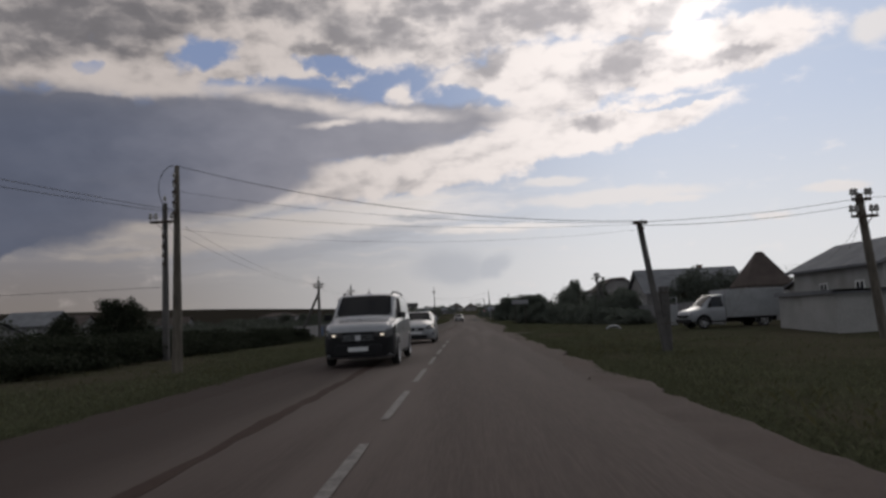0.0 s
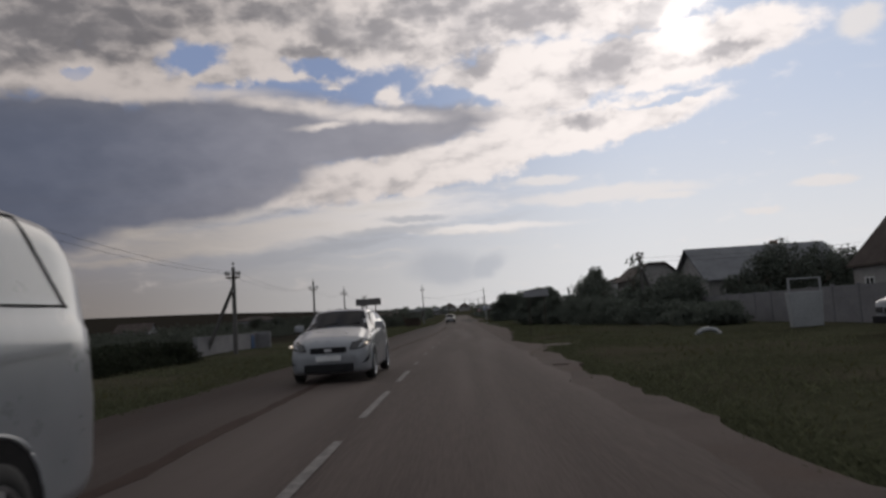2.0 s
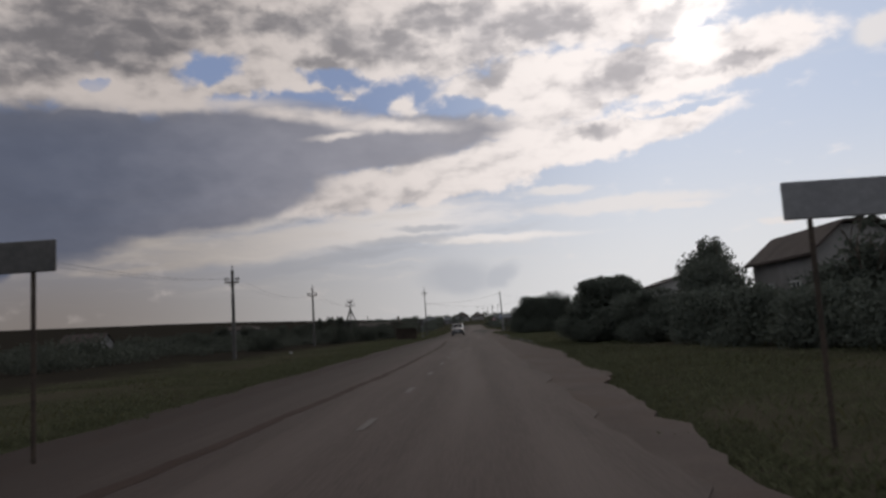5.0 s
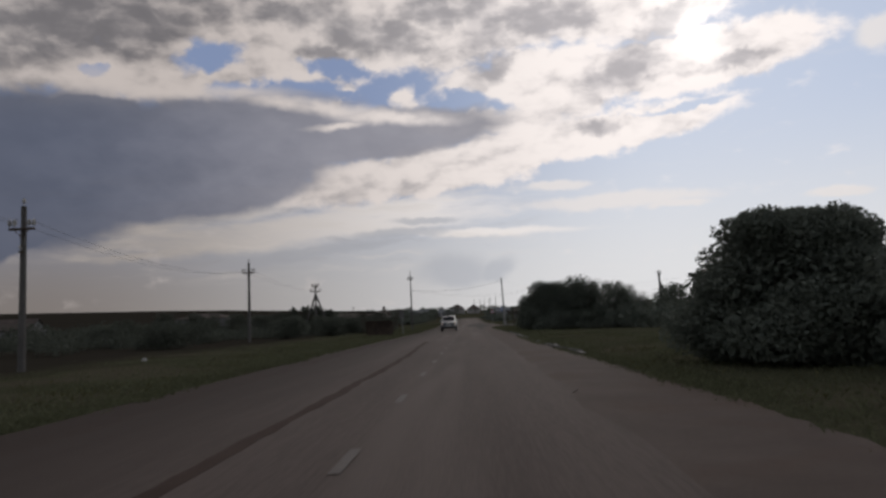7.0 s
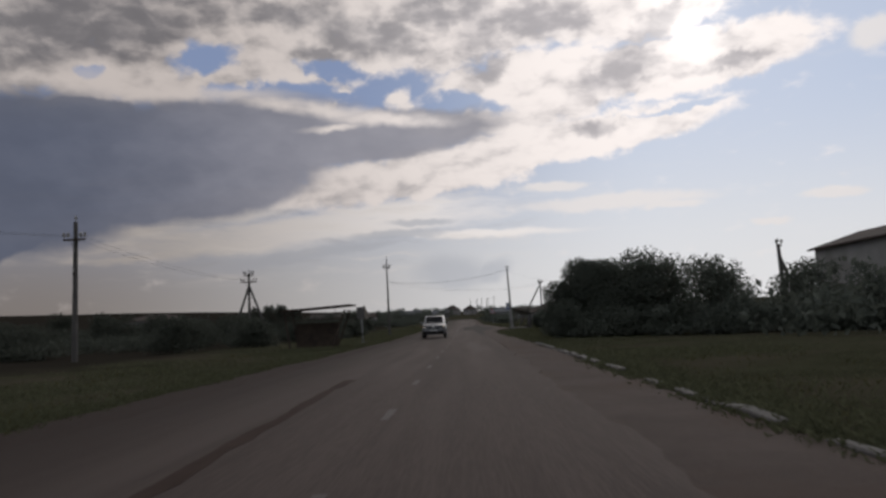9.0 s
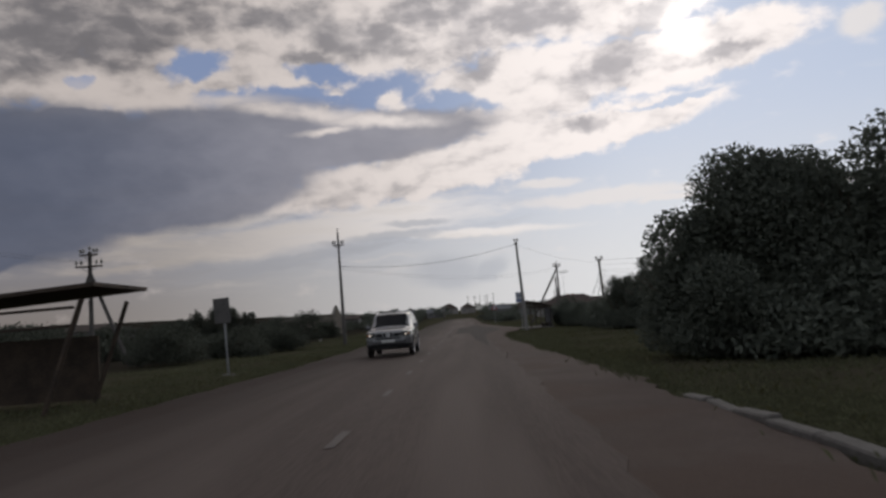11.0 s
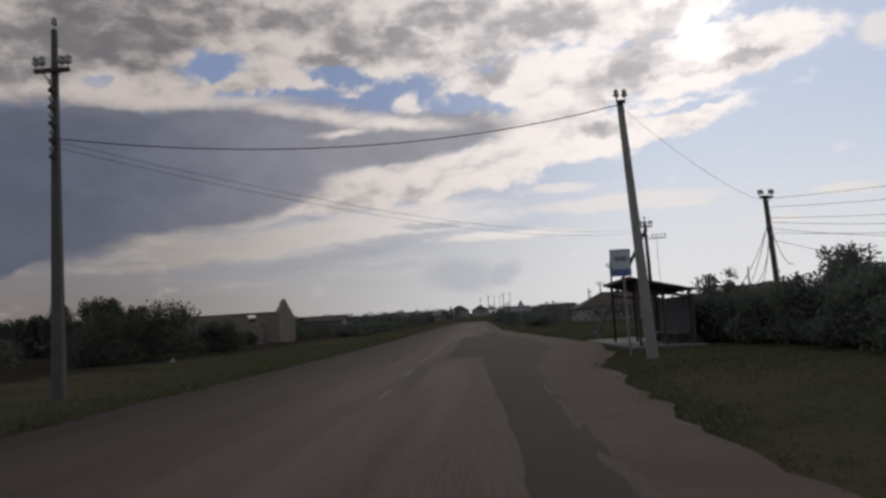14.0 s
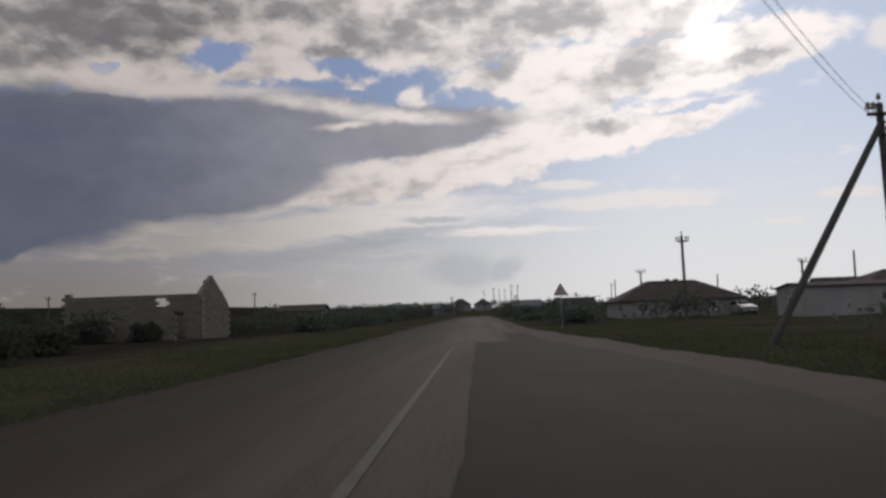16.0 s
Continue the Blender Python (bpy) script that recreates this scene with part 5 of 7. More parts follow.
def bush(x, y, h, r, seed, leaves=2200, size=0.11, label="dense dark green bush at the roadside", material=None, squash=1.0, group="roadside bushes"):
    return tree("bush", x, y, h, r, label, seed, leaves, size, material, 0.12, squash, "bush", group, 12, 0.08, 3)


def pine(x, y, h, r, seed, label, leaves=3500):
    root = thing("pine_tree", x, y, land(x, y), label, "tree", "roadside trees")
    g = random.Random(seed)
    bm = bmesh.new()
    add_tube(bm, [(0, 0, -0.3), (0.05, 0, h * 0.5), (0, 0, h * 0.97)], [0.03 * h, 0.02 * h, 0.005 * h], 8)
    lobes = []
    z = h * 0.22
    while z < h * 0.96:
        k = 1 - (z / h)
        for i in range(5):
            a = g.uniform(0, 2 * math.pi)
            ln = r * (0.25 + k) * g.uniform(0.6, 1.1)
            tip = Vector((math.cos(a) * ln, math.sin(a) * ln, z + ln * g.uniform(0.1, 0.45)))
            add_tube(bm, [(0, 0, z), tip * 0.5 + Vector((0, 0, z * 0.5)), tip], [0.02, 0.014, 0.006], 4, False)
            lobes.append((tuple(tip * 0.82 + Vector((0, 0, z * 0.18))), (ln * 0.32 + 0.08, ln * 0.32 + 0.08, 0.16 + 0.05 * r)))
        z += h * 0.075
    part("trunk", bm, BARK, root, smooth=True)
    leaf_cloud("crown", lobes, leaves, 0.10, NEEDLE, seed, root, 0.2, -0.4, 0.22)
    return root


def bare_tree(x, y, h, seed):
    root = thing("bare_tree", x, y, land(x, y), "leafless grey tree with many thin twigs", "tree", "roadside trees")
    g = random.Random(seed)
    bm, tips = bmesh.new(), []
    add_tube(bm, [(0, 0, -0.3), (0.05, 0, h * 0.3)], [0.07, 0.05], 8)
    for k in range(6):
        a = k * math.pi / 3
        limbs(bm, (0.04, 0, h * 0.28), (math.cos(a), math.sin(a), 1.7), h * 0.42, 0.035, 3, g, tips, 0.7)
    part("trunk", bm, BARK, root, smooth=True)
    return root


# right-hand side, down the road
tree("palm_like_tree", 14.0, 78.2, 5.2, 1.1, "young tree with a few ragged upright leaf clusters", 101, 900, 0.16, lobe_n=7, topknots=5)
for x, y, h, r, s in ((15.6, 77, 3.4, 2.0, 1), (13.8, 79.5, 3.0, 2.0, 2), (14.5, 68, 3.1, 1.6, 3), (12.1, 87, 3.9, 2.3, 5), (21.0, 69.5, 4.8, 1.9, 7), (23.2, 69.5, 4.7, 1.8, 8), (18.9, 69.3, 3.3, 1.5, 9), (25.5, 70, 4.2, 1.7, 10)):
    tree("garden_tree", x, y, h, r, "leafy garden tree crowding the fence", 200 + s, 8000, 0.10)
tree("round_tree", 13.3, 92.5, 5.2, 1.7, "rounded dense dark green tree", 31, 26000, 0.085)
tree("broad_tree", 8.2, 94.4, 3.6, 3.05, "broad dark green tree close to the road", 32, 130000, 0.064, lobe_n=60, low=0.08, topknots=22, cone=0.2, lump=(0.16, 0.30))
tree("broad_tree", 9.5, 88.5, 2.6, 2.2, "broad low dark green tree beside the road", 33, 34000, 0.065, low=0.08)
bush(6.6, 150.4, 3.35, 1.7, 488, 56000, 0.058, "dark bush at the foot of the leafy tree", group="undergrowth")
tree("tall_tree", 8.5, 150.6, 4.7, 2.5, "tall dark leafy tree overhanging the verge", 41, 150000, 0.058, squash=0.8, lobe_n=30, low=0.05, topknots=1, group="tree row")
tree("tall_tree", 11.4, 149.4, 5.0, 2.8, "tall dark leafy tree in a roadside row", 42, 32000, 0.08, squash=0.8, lobe_n=24, low=0.05, group="tree row")
tree("tall_tree", 9.9, 151.5, 4.6, 2.4, "tall dark leafy tree in a roadside row", 46, 12000, 0.08, low=0.03, group="tree row")
tree("tall_tree", 14.5, 146.8, 4.4, 2.3, "tall dark leafy tree in a roadside row", 43, 12000, 0.09, low=0.05, group="tree row")
for k, (x, y, h, r) in enumerate(((7.6, 149.0, 1.6, 1.7), (9.6, 148.4, 1.8, 1.8), (11.8, 147.2, 1.8, 1.8), (14.0, 145.2, 1.7, 1.8), (16.4, 144.6, 1.7, 1.9), (18.6, 144.0, 1.8, 1.8), (20.8, 143.2, 1.6, 1.6), (22.8, 142.6, 1.5, 1.6))):
    bush(x, y, h, r, 480 + k, 4500, 0.08, "dark undergrowth bush filling the foot of the tree row", group="undergrowth")
tree("hedge_tree", 20.6, 143.5, 3.5, 2.3, "rounded dark tree beside the large house", 47, 9000, 0.09, low=0.05)
tree("hedge_tree", 19.3, 147.0, 3.9, 2.6, "rounded dark tree beside the large house", 44, 10000, 0.09, low=0.05)
tree("hedge_tree", 17.0, 152.0, 3.4, 2.4, "rounded dark tree beside the large house", 45, 5000, 0.09, low=0.05)
for k, (x, y, h, r) in enumerate(((23.0, 141, 2.1, 1.9), (26.0, 140, 2.2, 2.0), (29.0, 140, 2.1, 2.0), (14.5, 97, 3.0, 2.0), (17.0, 101, 3.2, 2.2), (20.0, 108, 3.0, 2.2), (24.0, 118, 2.4, 2.2))):
    bush(x, y, h, r, 400 + k, 3500, 0.11)
tree("leafy_tree", 12.2, 178.0, 4.25, 2.3, "dark leafy tree with clumps of leaves at its branch ends", 51, 44000, 0.065, lobe_n=44, low=0.06, topknots=5, cone=0.55, lump=(0.17, 0.30))
tree("leafy_tree", 11.0, 180.8, 3.3, 1.9, "lower dark leafy tree with branches reaching to the road", 52, 16000, 0.065, lobe_n=26, low=0.06, topknots=8, lump=(0.18, 0.34))
tree("garden_tree", 21.6, 216.8, 4.5 - land(21.6, 216.8), 1.9, "rounded dark tree behind the sheet fence", 210, 9000, 0.09, low=0.05)
bare_tree(17.4, 188.6, 4.9, 61)
bare_tree(19.6, 189.5, 5.6, 62)
bare_tree(21.6, 190.5, 5.5, 63)
for k, (x, y, h, r) in enumerate(((11.4, 165.5, 2.0, 1.7), (12.2, 169.5, 2.2, 1.9), (12.6, 173.5, 2.3, 1.9), (14.6, 177, 2.6, 1.9), (12.6, 184, 2.4, 1.9), (12.6, 188, 2.2, 1.9), (13.2, 193, 2.1, 1.9), (14.0, 198, 2.3, 2.0), (16.1, 204.2, 3.5, 1.7), (16.6, 200, 3.0, 2.2), (17.5, 206, 2.8, 1.8), (15.6, 190, 2.8, 2.2))):
    bush(x, y, h, r, 430 + k, 3800, 0.10, material=LEAF_PALE if k in (1, 4) else None)
for k, (x, y, h, r) in enumerate(((10.75, 203.6, 2.72 - land(10.75, 203.6), 1.55), (9.9, 201.6, 2.25 - land(9.9, 201.6), 1.0), (11.0, 199.4, 1.9, 1.5), (11.1, 196.4, 2.0, 1.5), (11.2, 193.4, 1.9, 1.5), (11.1, 190.2, 1.9, 1.5), (10.9, 187.0, 1.8, 1.5))):
    bush(x, y, h, r, 640 + k, 8000, 0.07, "dark dense bush before the sheet fence", squash=1.25, group="fence bushes")

# left-hand side
tree("round_bush_tree", -22.6, 47.4, 3.35, 2.35, "rounded dark bush tree standing over the hedge", 71, 16000, 0.09, material=HEDGE, low=0.05, lobe_n=26, topknots=9, lump=(0.2, 0.36))
bush(-27.8, 50.0, 2.6, 1.5, 72, 5000, 0.09, "lower dark bush beside the rounded bush tree", material=HEDGE, group="left hedge")
for k in range(13):
    bush(-12.9 - 0.25 * math.sin(k * 1.7), 14.0 + k * 3.0, 1.05 + 0.10 * math.sin(k * 2.1), 1.75, 500 + k, 7000, 0.06, "low dark dense hedge bush along the verge", material=HEDGE, squash=1.15, group="left hedge")
bush(-12.1, 52.0, 0.95, 1.3, 520, 4000, 0.06, "low dark clipped hedge bush", material=HEDGE, squash=1.2, group="left hedge")
for k in range(7):
    bush(-17.5 - 1.2 * (k % 2), 20.0 + k * 4.6, 1.2 + 0.15 * math.sin(k * 3.1), 2.2, 530 + k, 4500, 0.08, "dark shrub behind the low hedge", material=HEDGE, group="left hedge")
for k, (x, y, h, r) in enumerate(((-21, 128, 2.0, 2.4), (-17.5, 150, 2.3, 2.0), (-15.0, 158, 2.0, 2.0), (-17.5, 164, 2.4, 2.2), (-14.5, 171, 2.1, 2.1), (-13.0, 178, 1.9, 2.0), (-23, 168, 2.2, 2.4), (-12.5, 186, 1.8, 2.0), (-17, 192, 2.0, 2.2), (-27, 150, 2.2, 2.6), (-31, 140, 1.9, 2.6))):
    bush(x, y, h, r, 540 + k, 6000, 0.08, "shaggy dark shrub in the open field", material=SHRUB, group="field shrubs")
for k, (x, y, h, r) in enumerate(((-17.0, 216, 3.3, 2.1), (-19.8, 214, 3.2, 2.0), (-22.5, 218, 2.9, 2.2), (-16.0, 222, 2.2, 1.8), (-24.5, 226, 2.6, 2.2), (-27.5, 238, 2.8, 2.2), (-31.5, 250, 2.6, 2.0), (-23.5, 250.5, 1.4, 1.2), (-28.2, 251, 1.7, 1.5), (-19.5, 232, 1.2, 1.3))):
    bush(x, y, h, r, 560 + k, 7000, 0.075, "ragged dark shrub before the stone ruin", material=SHRUB, group="ruin shrubs")
for k, (x, y, top, r) in enumerate(((-40.4, 245, 5.7, 2.0), (-37.4, 246, 5.9, 2.2), (-34.6, 244, 5.85, 1.9), (-32.0, 244, 4.8, 1.7), (-42.6, 246, 4.7, 1.8))):
    tree("field_tree", x, y, top - land(x, y), r, "ragged dark tree standing in the shrub belt", 660 + k, 9000, 0.11, material=SHRUB, lobe_n=26, low=0.06, topknots=9, lump=(0.2, 0.36), group="field trees")
for k, (x, y, top, r) in enumerate(((-44.8, 245, 4.5, 2.2), (-48.0, 246, 4.1, 2.4), (-51.5, 247, 4.6, 2.6), (-55.5, 247, 4.2, 2.6), (-60.0, 247, 4.3, 2.8), (-65.0, 250, 3.9, 3.0), (-71.0, 252, 3.8, 3.2), (-39.5, 190, 4.0, 2.4), (-43.0, 192, 3.9, 2.2), (-35.5, 191, 3.6, 2.2), (-47.5, 191, 4.1, 1.8), (-31.5, 188, 3.2, 2.4), (-27.0, 190, 3.0, 2.4), (-51.5, 186, 3.4, 2.6), (-56.5, 188, 3.2, 2.8))):
    bush(x, y, top - land(x, y), r, 670 + k, 5000, 0.11, "dark shrub in a belt across the field", material=SHRUB, group="field shrubs")
for k in range(8):
    bush(-15.5 - 0.5 * math.sin(k * 2), 268 + k * 9, 1.7 + 0.4 * math.sin(k * 1.3), 2.6, 580 + k, 1500, 0.16, "low shrub along the far verge", group="far shrubs")
for k in range(9):
    bush(8.0 + 1.6 * math.sin(k * 1.9), 262 + k * 15, 1.6 + 0.6 * math.sin(k * 2.3), 2.6, 600 + k, 1500, 0.17, "low shrub along the far verge", group="far shrubs")
for k, (x, y, h, r) in enumerate(((12.9, 57, 1.1, 1.5), (12.6, 60, 1.0, 1.5), (12.9, 63, 1.3, 1.6), (12.4, 66, 1.5, 1.6), (12.0, 68.4, 2.3, 1.7), (13.6, 68.8, 2.6, 1.8), (11.8, 72, 1.8, 1.8), (11.4, 75.5, 2.0, 1.9), (11.0, 79.5, 2.2, 2.0), (10.4, 83.5, 2.3, 2.0))):
    bush(x, y, h, r, 620 + k, 6000, 0.08, "dark shaggy bush before the yard fence", group="fence bushes")
pine(9.5, 390, 5.5, 2.0, 57, "far pointed conifer over the low roofs", 1200)


def far_woods(name, rows, seed, label, leaves_each, size, material=None):
    """Distant shrubs and trees that run together."""
    g = random.Random(seed)
    lobes = []
    for x, y, h, r in rows:
        z = land(x, y)
        for k in range(4):
            lobes.append(((x + g.uniform(-r, r) * 0.7, y + g.uniform(-r, r) * 0.7, z + h * g.uniform(0.25, 0.7)), (r * 0.6, r * 0.6, h * 0.38)))
    ob = leaf_cloud(name, lobes, leaves_each * len(rows), size, material or LEAF, seed)
    return tagged(ob, label, "shrubs", kind="stuff")


g = random.Random(77)
far_woods("far_shrubs", [(g.uniform(-150, -26), g.uniform(40, 420), g.uniform(1.2, 2.9), g.uniform(2, 4.5)) for _ in range(260)], 81, "dark scattered shrubs and gardens across the open fields", 300, 0.2, SHRUB)
far_woods("field_shrubs", [(g.uniform(-46, -23), g.uniform(62, 215), g.uniform(0.9, 1.45), g.uniform(1.6, 3.0)) for _ in range(230)], 84, "dark belt of low shrubs and gardens beyond the verge", 330, 0.11, SHRUB)
far_woods("field_shrubs", [(g.uniform(-42, -15), g.uniform(262, 420), g.uniform(1.0, 2.0), g.uniform(1.8, 3.2)) for _ in range(110)], 85, "dark belt of low shrubs beyond the stone ruin", 300, 0.16, SHRUB)
far_woods("far_trees", [(g.uniform(16, 120), g.uniform(60, 430), g.uniform(2.0, 4.2), g.uniform(2.5, 4.5)) for _ in range(110)], 82, "dark garden trees between the village houses", 300, 0.24)
far_woods("far_treeline", [(g.choice((-1, 1)) * g.uniform(9, 60) - 2, g.uniform(400, 640), g.uniform(2.5, 5.0), g.uniform(3, 5)) for _ in range(90)], 83, "far dark tree line about the road's end", 240, 0.4)


def grass_field(name, count, seed, x_of, y0, y1, tall, material, label, blades=6, spread=0.10):
    """Single bent blades in tufts, in patches of their own height."""
    r = np.random.default_rng(seed)
    ys, off = r.uniform(y0, y1, count), np.abs(r.normal(0, 1, count))
    rows = []
    for y, o in zip(ys, off):
        x = x_of(y, o)
        bare = (abs(x - 3.4) < 1.0 and abs(y - 48.4) < 1.4) or (6.1 < x < 8.9 and 199.2 < y < 210.8)
        if not bare:
            rows.append((x, y, land(x, y), 0.85 + 0.9 * noise.noise((x * 0.35, y * 0.16, seed)) + 0.35 * noise.noise((x * 1.4, y * 0.9, seed))))
    root = np.repeat(np.array(rows), blades, axis=0)
    n = len(root)
    h = tall * np.clip(root[:, 3], 0.25, 1.8) * r.uniform(0.45, 1.15, n)
    a = r.uniform(0, 2 * math.pi, n)
    c, s = np.cos(a), np.sin(a)
    bx, by = root[:, 0] + r.normal(0, spread, n), root[:, 1] + r.normal(0, spread, n)
    z, w, ln = root[:, 2] - 0.02, 0.005, h * r.uniform(0.3, 1.1, n)
    base0 = np.stack([bx - s * w, by + c * w, z], 1)
    base1 = np.stack([bx + s * w, by - c * w, z], 1)
    bend = np.stack([bx + c * ln * 0.35 + s * w * 0.8, by + s * ln * 0.35 - c * w * 0.8, z + h * 0.75], 1)
    tip = np.stack([bx + c * ln, by + s * ln, z + h], 1)
    verts = np.stack([base0, base1, bend, tip], 1).reshape(-1, 3)
    i = np.arange(n)[:, None] * 4
    faces = np.concatenate([i + np.array([[0, 1, 2]]), i + np.array([[0, 2, 3]])], 1).reshape(-1, 3)
    me = bpy.data.meshes.new(name)
    me.from_pydata(verts.tolist(), [], faces.tolist())
    me.materials.append(material)
    return tagged(new(name, me), label, "grass", kind="stuff")


grass_field("verge_grass", 17000, 91, lambda y, o: curve_at(LEFT_EDGE, y) + 0.04 - o * 0.42, 4, 250, 0.12, BLADE, "uneven dark green grass along the verge", 8, 0.14)
grass_field("verge_grass", 17000, 92, lambda y, o: curve_at(RIGHT_EDGE, y) - 0.04 + o * 0.42, 4, 250, 0.11, BLADE, "uneven dark green grass along the verge", 8, 0.14)
grass_field("meadow_grass", 16000, 95, lambda y, o: curve_at(LEFT_EDGE, y) - 0.5 - o * 3.2, 4, 250, 0.10, BLADE, "tufted green grass of the roadside meadow", 7, 0.34)
grass_field("meadow_grass", 16000, 96, lambda y, o: curve_at(RIGHT_EDGE, y) + 0.5 + o * 3.6, 4, 250, 0.10, BLADE, "tufted green grass of the roadside meadow", 7, 0.34)
grass_field("dry_grass", 2200, 93, lambda y, o: curve_at(LEFT_EDGE, y) - 0.2 - o * 3.0, 4, 250, 0.12, DRY, "straw-coloured dry grass in the verge", 6, 0.3)
grass_field("dry_grass", 2200, 94, lambda y, o: curve_at(RIGHT_EDGE, y) + 0.2 + o * 3.0, 4, 250, 0.12, DRY, "straw-coloured dry grass in the verge", 6, 0.3)


# ---------------------------------------------------------------- vehicles
WHITECAR = stuff_mat("white_car_paint", (0.170, 0.176, 0.188), (0.200, 0.206, 0.218), 0.3, 0.8, 3.0, 0.0, coat=0.5, spec=0.4)
SILVERCAR = stuff_mat("silver_car_paint", (0.112, 0.115, 0.123), (0.125, 0.128, 0.136), 0.30, 0.8, 3.0, 0.0, metal=0.3, coat=0.8)
BLACKPLASTIC = stuff_mat("black_plastic", (0.007, 0.007, 0.008), (0.014, 0.014, 0.015), 0.7, 2.0, 30.0, 0.05, spec=0.15)
RUBBER = stuff_mat("tyre_rubber", (0.010, 0.010, 0.010), (0.024, 0.023, 0.022), 0.85, 3.0, 30.0, 0.1)
ALLOY = stuff_mat("alloy", (0.32, 0.32, 0.33), (0.44, 0.44, 0.45), 0.35, 3.0, 20.0, 0.0, metal=0.7)
CARGLASS = glass_mat("car_glass", (0.007, 0.009, 0.012), 0.02, 0.24)
SCREEN = glass_mat("windscreen_glass", (0.010, 0.010, 0.011), 0.06, 0.05)
# near-black for painted cab and wheel-arch shade, and for black seals
SHADESEAL = stuff_mat("shade_and_seal_black", (0.008, 0.008, 0.009), (0.016, 0.015, 0.015), 0.9, 2.0, 12.0, 0.1, spec=0.1)
LENS = glass_mat("lamp_lens", (0.045, 0.044, 0.044), 0.12, 0.35)
BEAM = lamp_mat("burning_headlamp", (1.0, 0.80, 0.58), 0.6)
AMBER = glass_mat("amber_lens", (0.45, 0.16, 0.03), 0.15)
REDLENS = glass_mat("red_lens", (0.30, 0.015, 0.015), 0.15)
PLATE = stuff_mat("number_plate", (0.42, 0.42, 0.42), (0.5, 0.5, 0.5), 0.5, 2.0, 14.0, 0.0)


class Body:
    """A car's shell: its widths and heights at stations from nose (0) to tail (length)."""

    def __init__(self, length, rows):
        # rows: y, sill z, belt z, roof z, half width at sill, at belt, at roof
        self.length = length
        r = np.array(rows, float)
        ys = np.linspace(0, length, 161)
        self.ys = ys
        cols = [np.interp(ys, r[:, 0], r[:, k]) for k in range(1, 7)]
        kernel = np.hanning(9)
        kernel /= kernel.sum()
        self.cols = [np.convolve(np.pad(c, 4, mode="edge"), kernel, mode="valid") for c in cols]

    def at(self, y):
        return [float(np.interp(y, self.ys, c)) for c in self.cols]

    def section(self, y):
        s, b, t, ws, wb, wt = self.at(y)
        mid = s + (b - s) * 0.55
        pts = [(ws * 0.86, s), (ws * 0.98, s + 0.05), (ws, s + 0.14), (ws + 0.012, mid), (wb + 0.012, b - 0.13), (wb, b - 0.02), (wb - 0.02, b + 0.02)]
        h = t - b
        for k in (0.25, 0.5, 0.75, 0.9):
            pts.append((wb - 0.02 + (wt - wb + 0.02) * k, b + 0.02 + (h - 0.07) * k))
        pts += [(wt - 0.03, t - 0.03), (wt - 0.10, t - 0.008), (wt * 0.5, t + 0.012), (0, t + 0.018)]
        return pts

    def side_x(self, y, z):
        p = self.section(y)
        zs, xs = [q[1] for q in p[:12]], [q[0] for q in p[:12]]
        order = np.maximum.accumulate(zs)
        return float(np.interp(z, order, xs))

    def top_z(self, y, x):
        p = self.section(y)[10:]
        return float(np.interp(abs(x), [q[0] for q in p[::-1]], [q[1] for q in p[::-1]]))

    def shell(self, bm):
        grid = []
        for y in np.linspace(0, self.length, 70):
            p = self.section(y)
            full = [(-x, z) for x, z in p] + [(x, z) for x, z in p[-2::-1]]
            grid.append([bm.verts.new((x, y, z)) for x, z in full])
        for a, b in zip(grid, grid[1:]):
            for i in range(len(a) - 1):
                bm.faces.new((a[i], b[i], b[i + 1], a[i + 1]))
            bm.faces.new((a[-1], b[-1], b[0], a[0]))
        bm.faces.new(grid[0])
        bm.faces.new(grid[-1][::-1])
        bmesh.ops.recalc_face_normals(bm, faces=bm.faces[:])

    def side_panel(self, bm, poly, sign, lift=0.006, thick=0.0, n=10):
        """A panel on a flank, its outline (y, z) four-cornered: low front, low rear, high rear, high front."""
        (y0, z0), (y1, z1), (y2, z2), (y3, z3) = poly
        rows = []
        for j in range(n + 1):
            v = j / n
            row = []
            for i in range(n + 1):
                u = i / n
                y = (y0 * (1 - u) + y1 * u) * (1 - v) + (y3 * (1 - u) + y2 * u) * v
                z = (z0 * (1 - u) + z1 * u) * (1 - v) + (z3 * (1 - u) + z2 * u) * v
                row.append(bm.verts.new((sign * (self.side_x(y, z) + lift), y, z)))
            rows.append(row)
        for a, b in zip(rows, rows[1:]):
            for i in range(n):
                bm.faces.new((a[i], a[i + 1], b[i + 1], b[i]) if sign > 0 else (a[i], b[i], b[i + 1], a[i + 1]))

    def wrap(self, bm, sign, y_back, x_in, lo, hi, lift=0.012, rows=6):
        """A panel that runs from a flank round the nose to x_in; lo and hi give its heights at the back, the corner and the inner end."""
        path = [(None, y_back * (1 - i / 12)) for i in range(13)] + [(i / 8, 0.0) for i in range(1, 9)]
        grid = []
        for k, (u, y) in enumerate(path):
            f = min(1.0, k / 12)
            a = lo[0] + (lo[1] - lo[0]) * f if u is None else lo[1] + (lo[2] - lo[1]) * u
            b = hi[0] + (hi[1] - hi[0]) * f if u is None else hi[1] + (hi[2] - hi[1]) * u
            col = []
            for j in range(rows + 1):
                z = a + (b - a) * j / rows
                x0 = self.side_x(y, z) + lift
                x = x0 if u is None else x0 + (x_in - x0) * u
                bulge = 0.0 if u is None else 0.03 * math.sin(u * math.pi / 2)
                col.append(bm.verts.new((sign * x, (y if u is None else 0.0) - (lift if y < 0.06 else 0.0) - bulge, z)))
            grid.append(col)
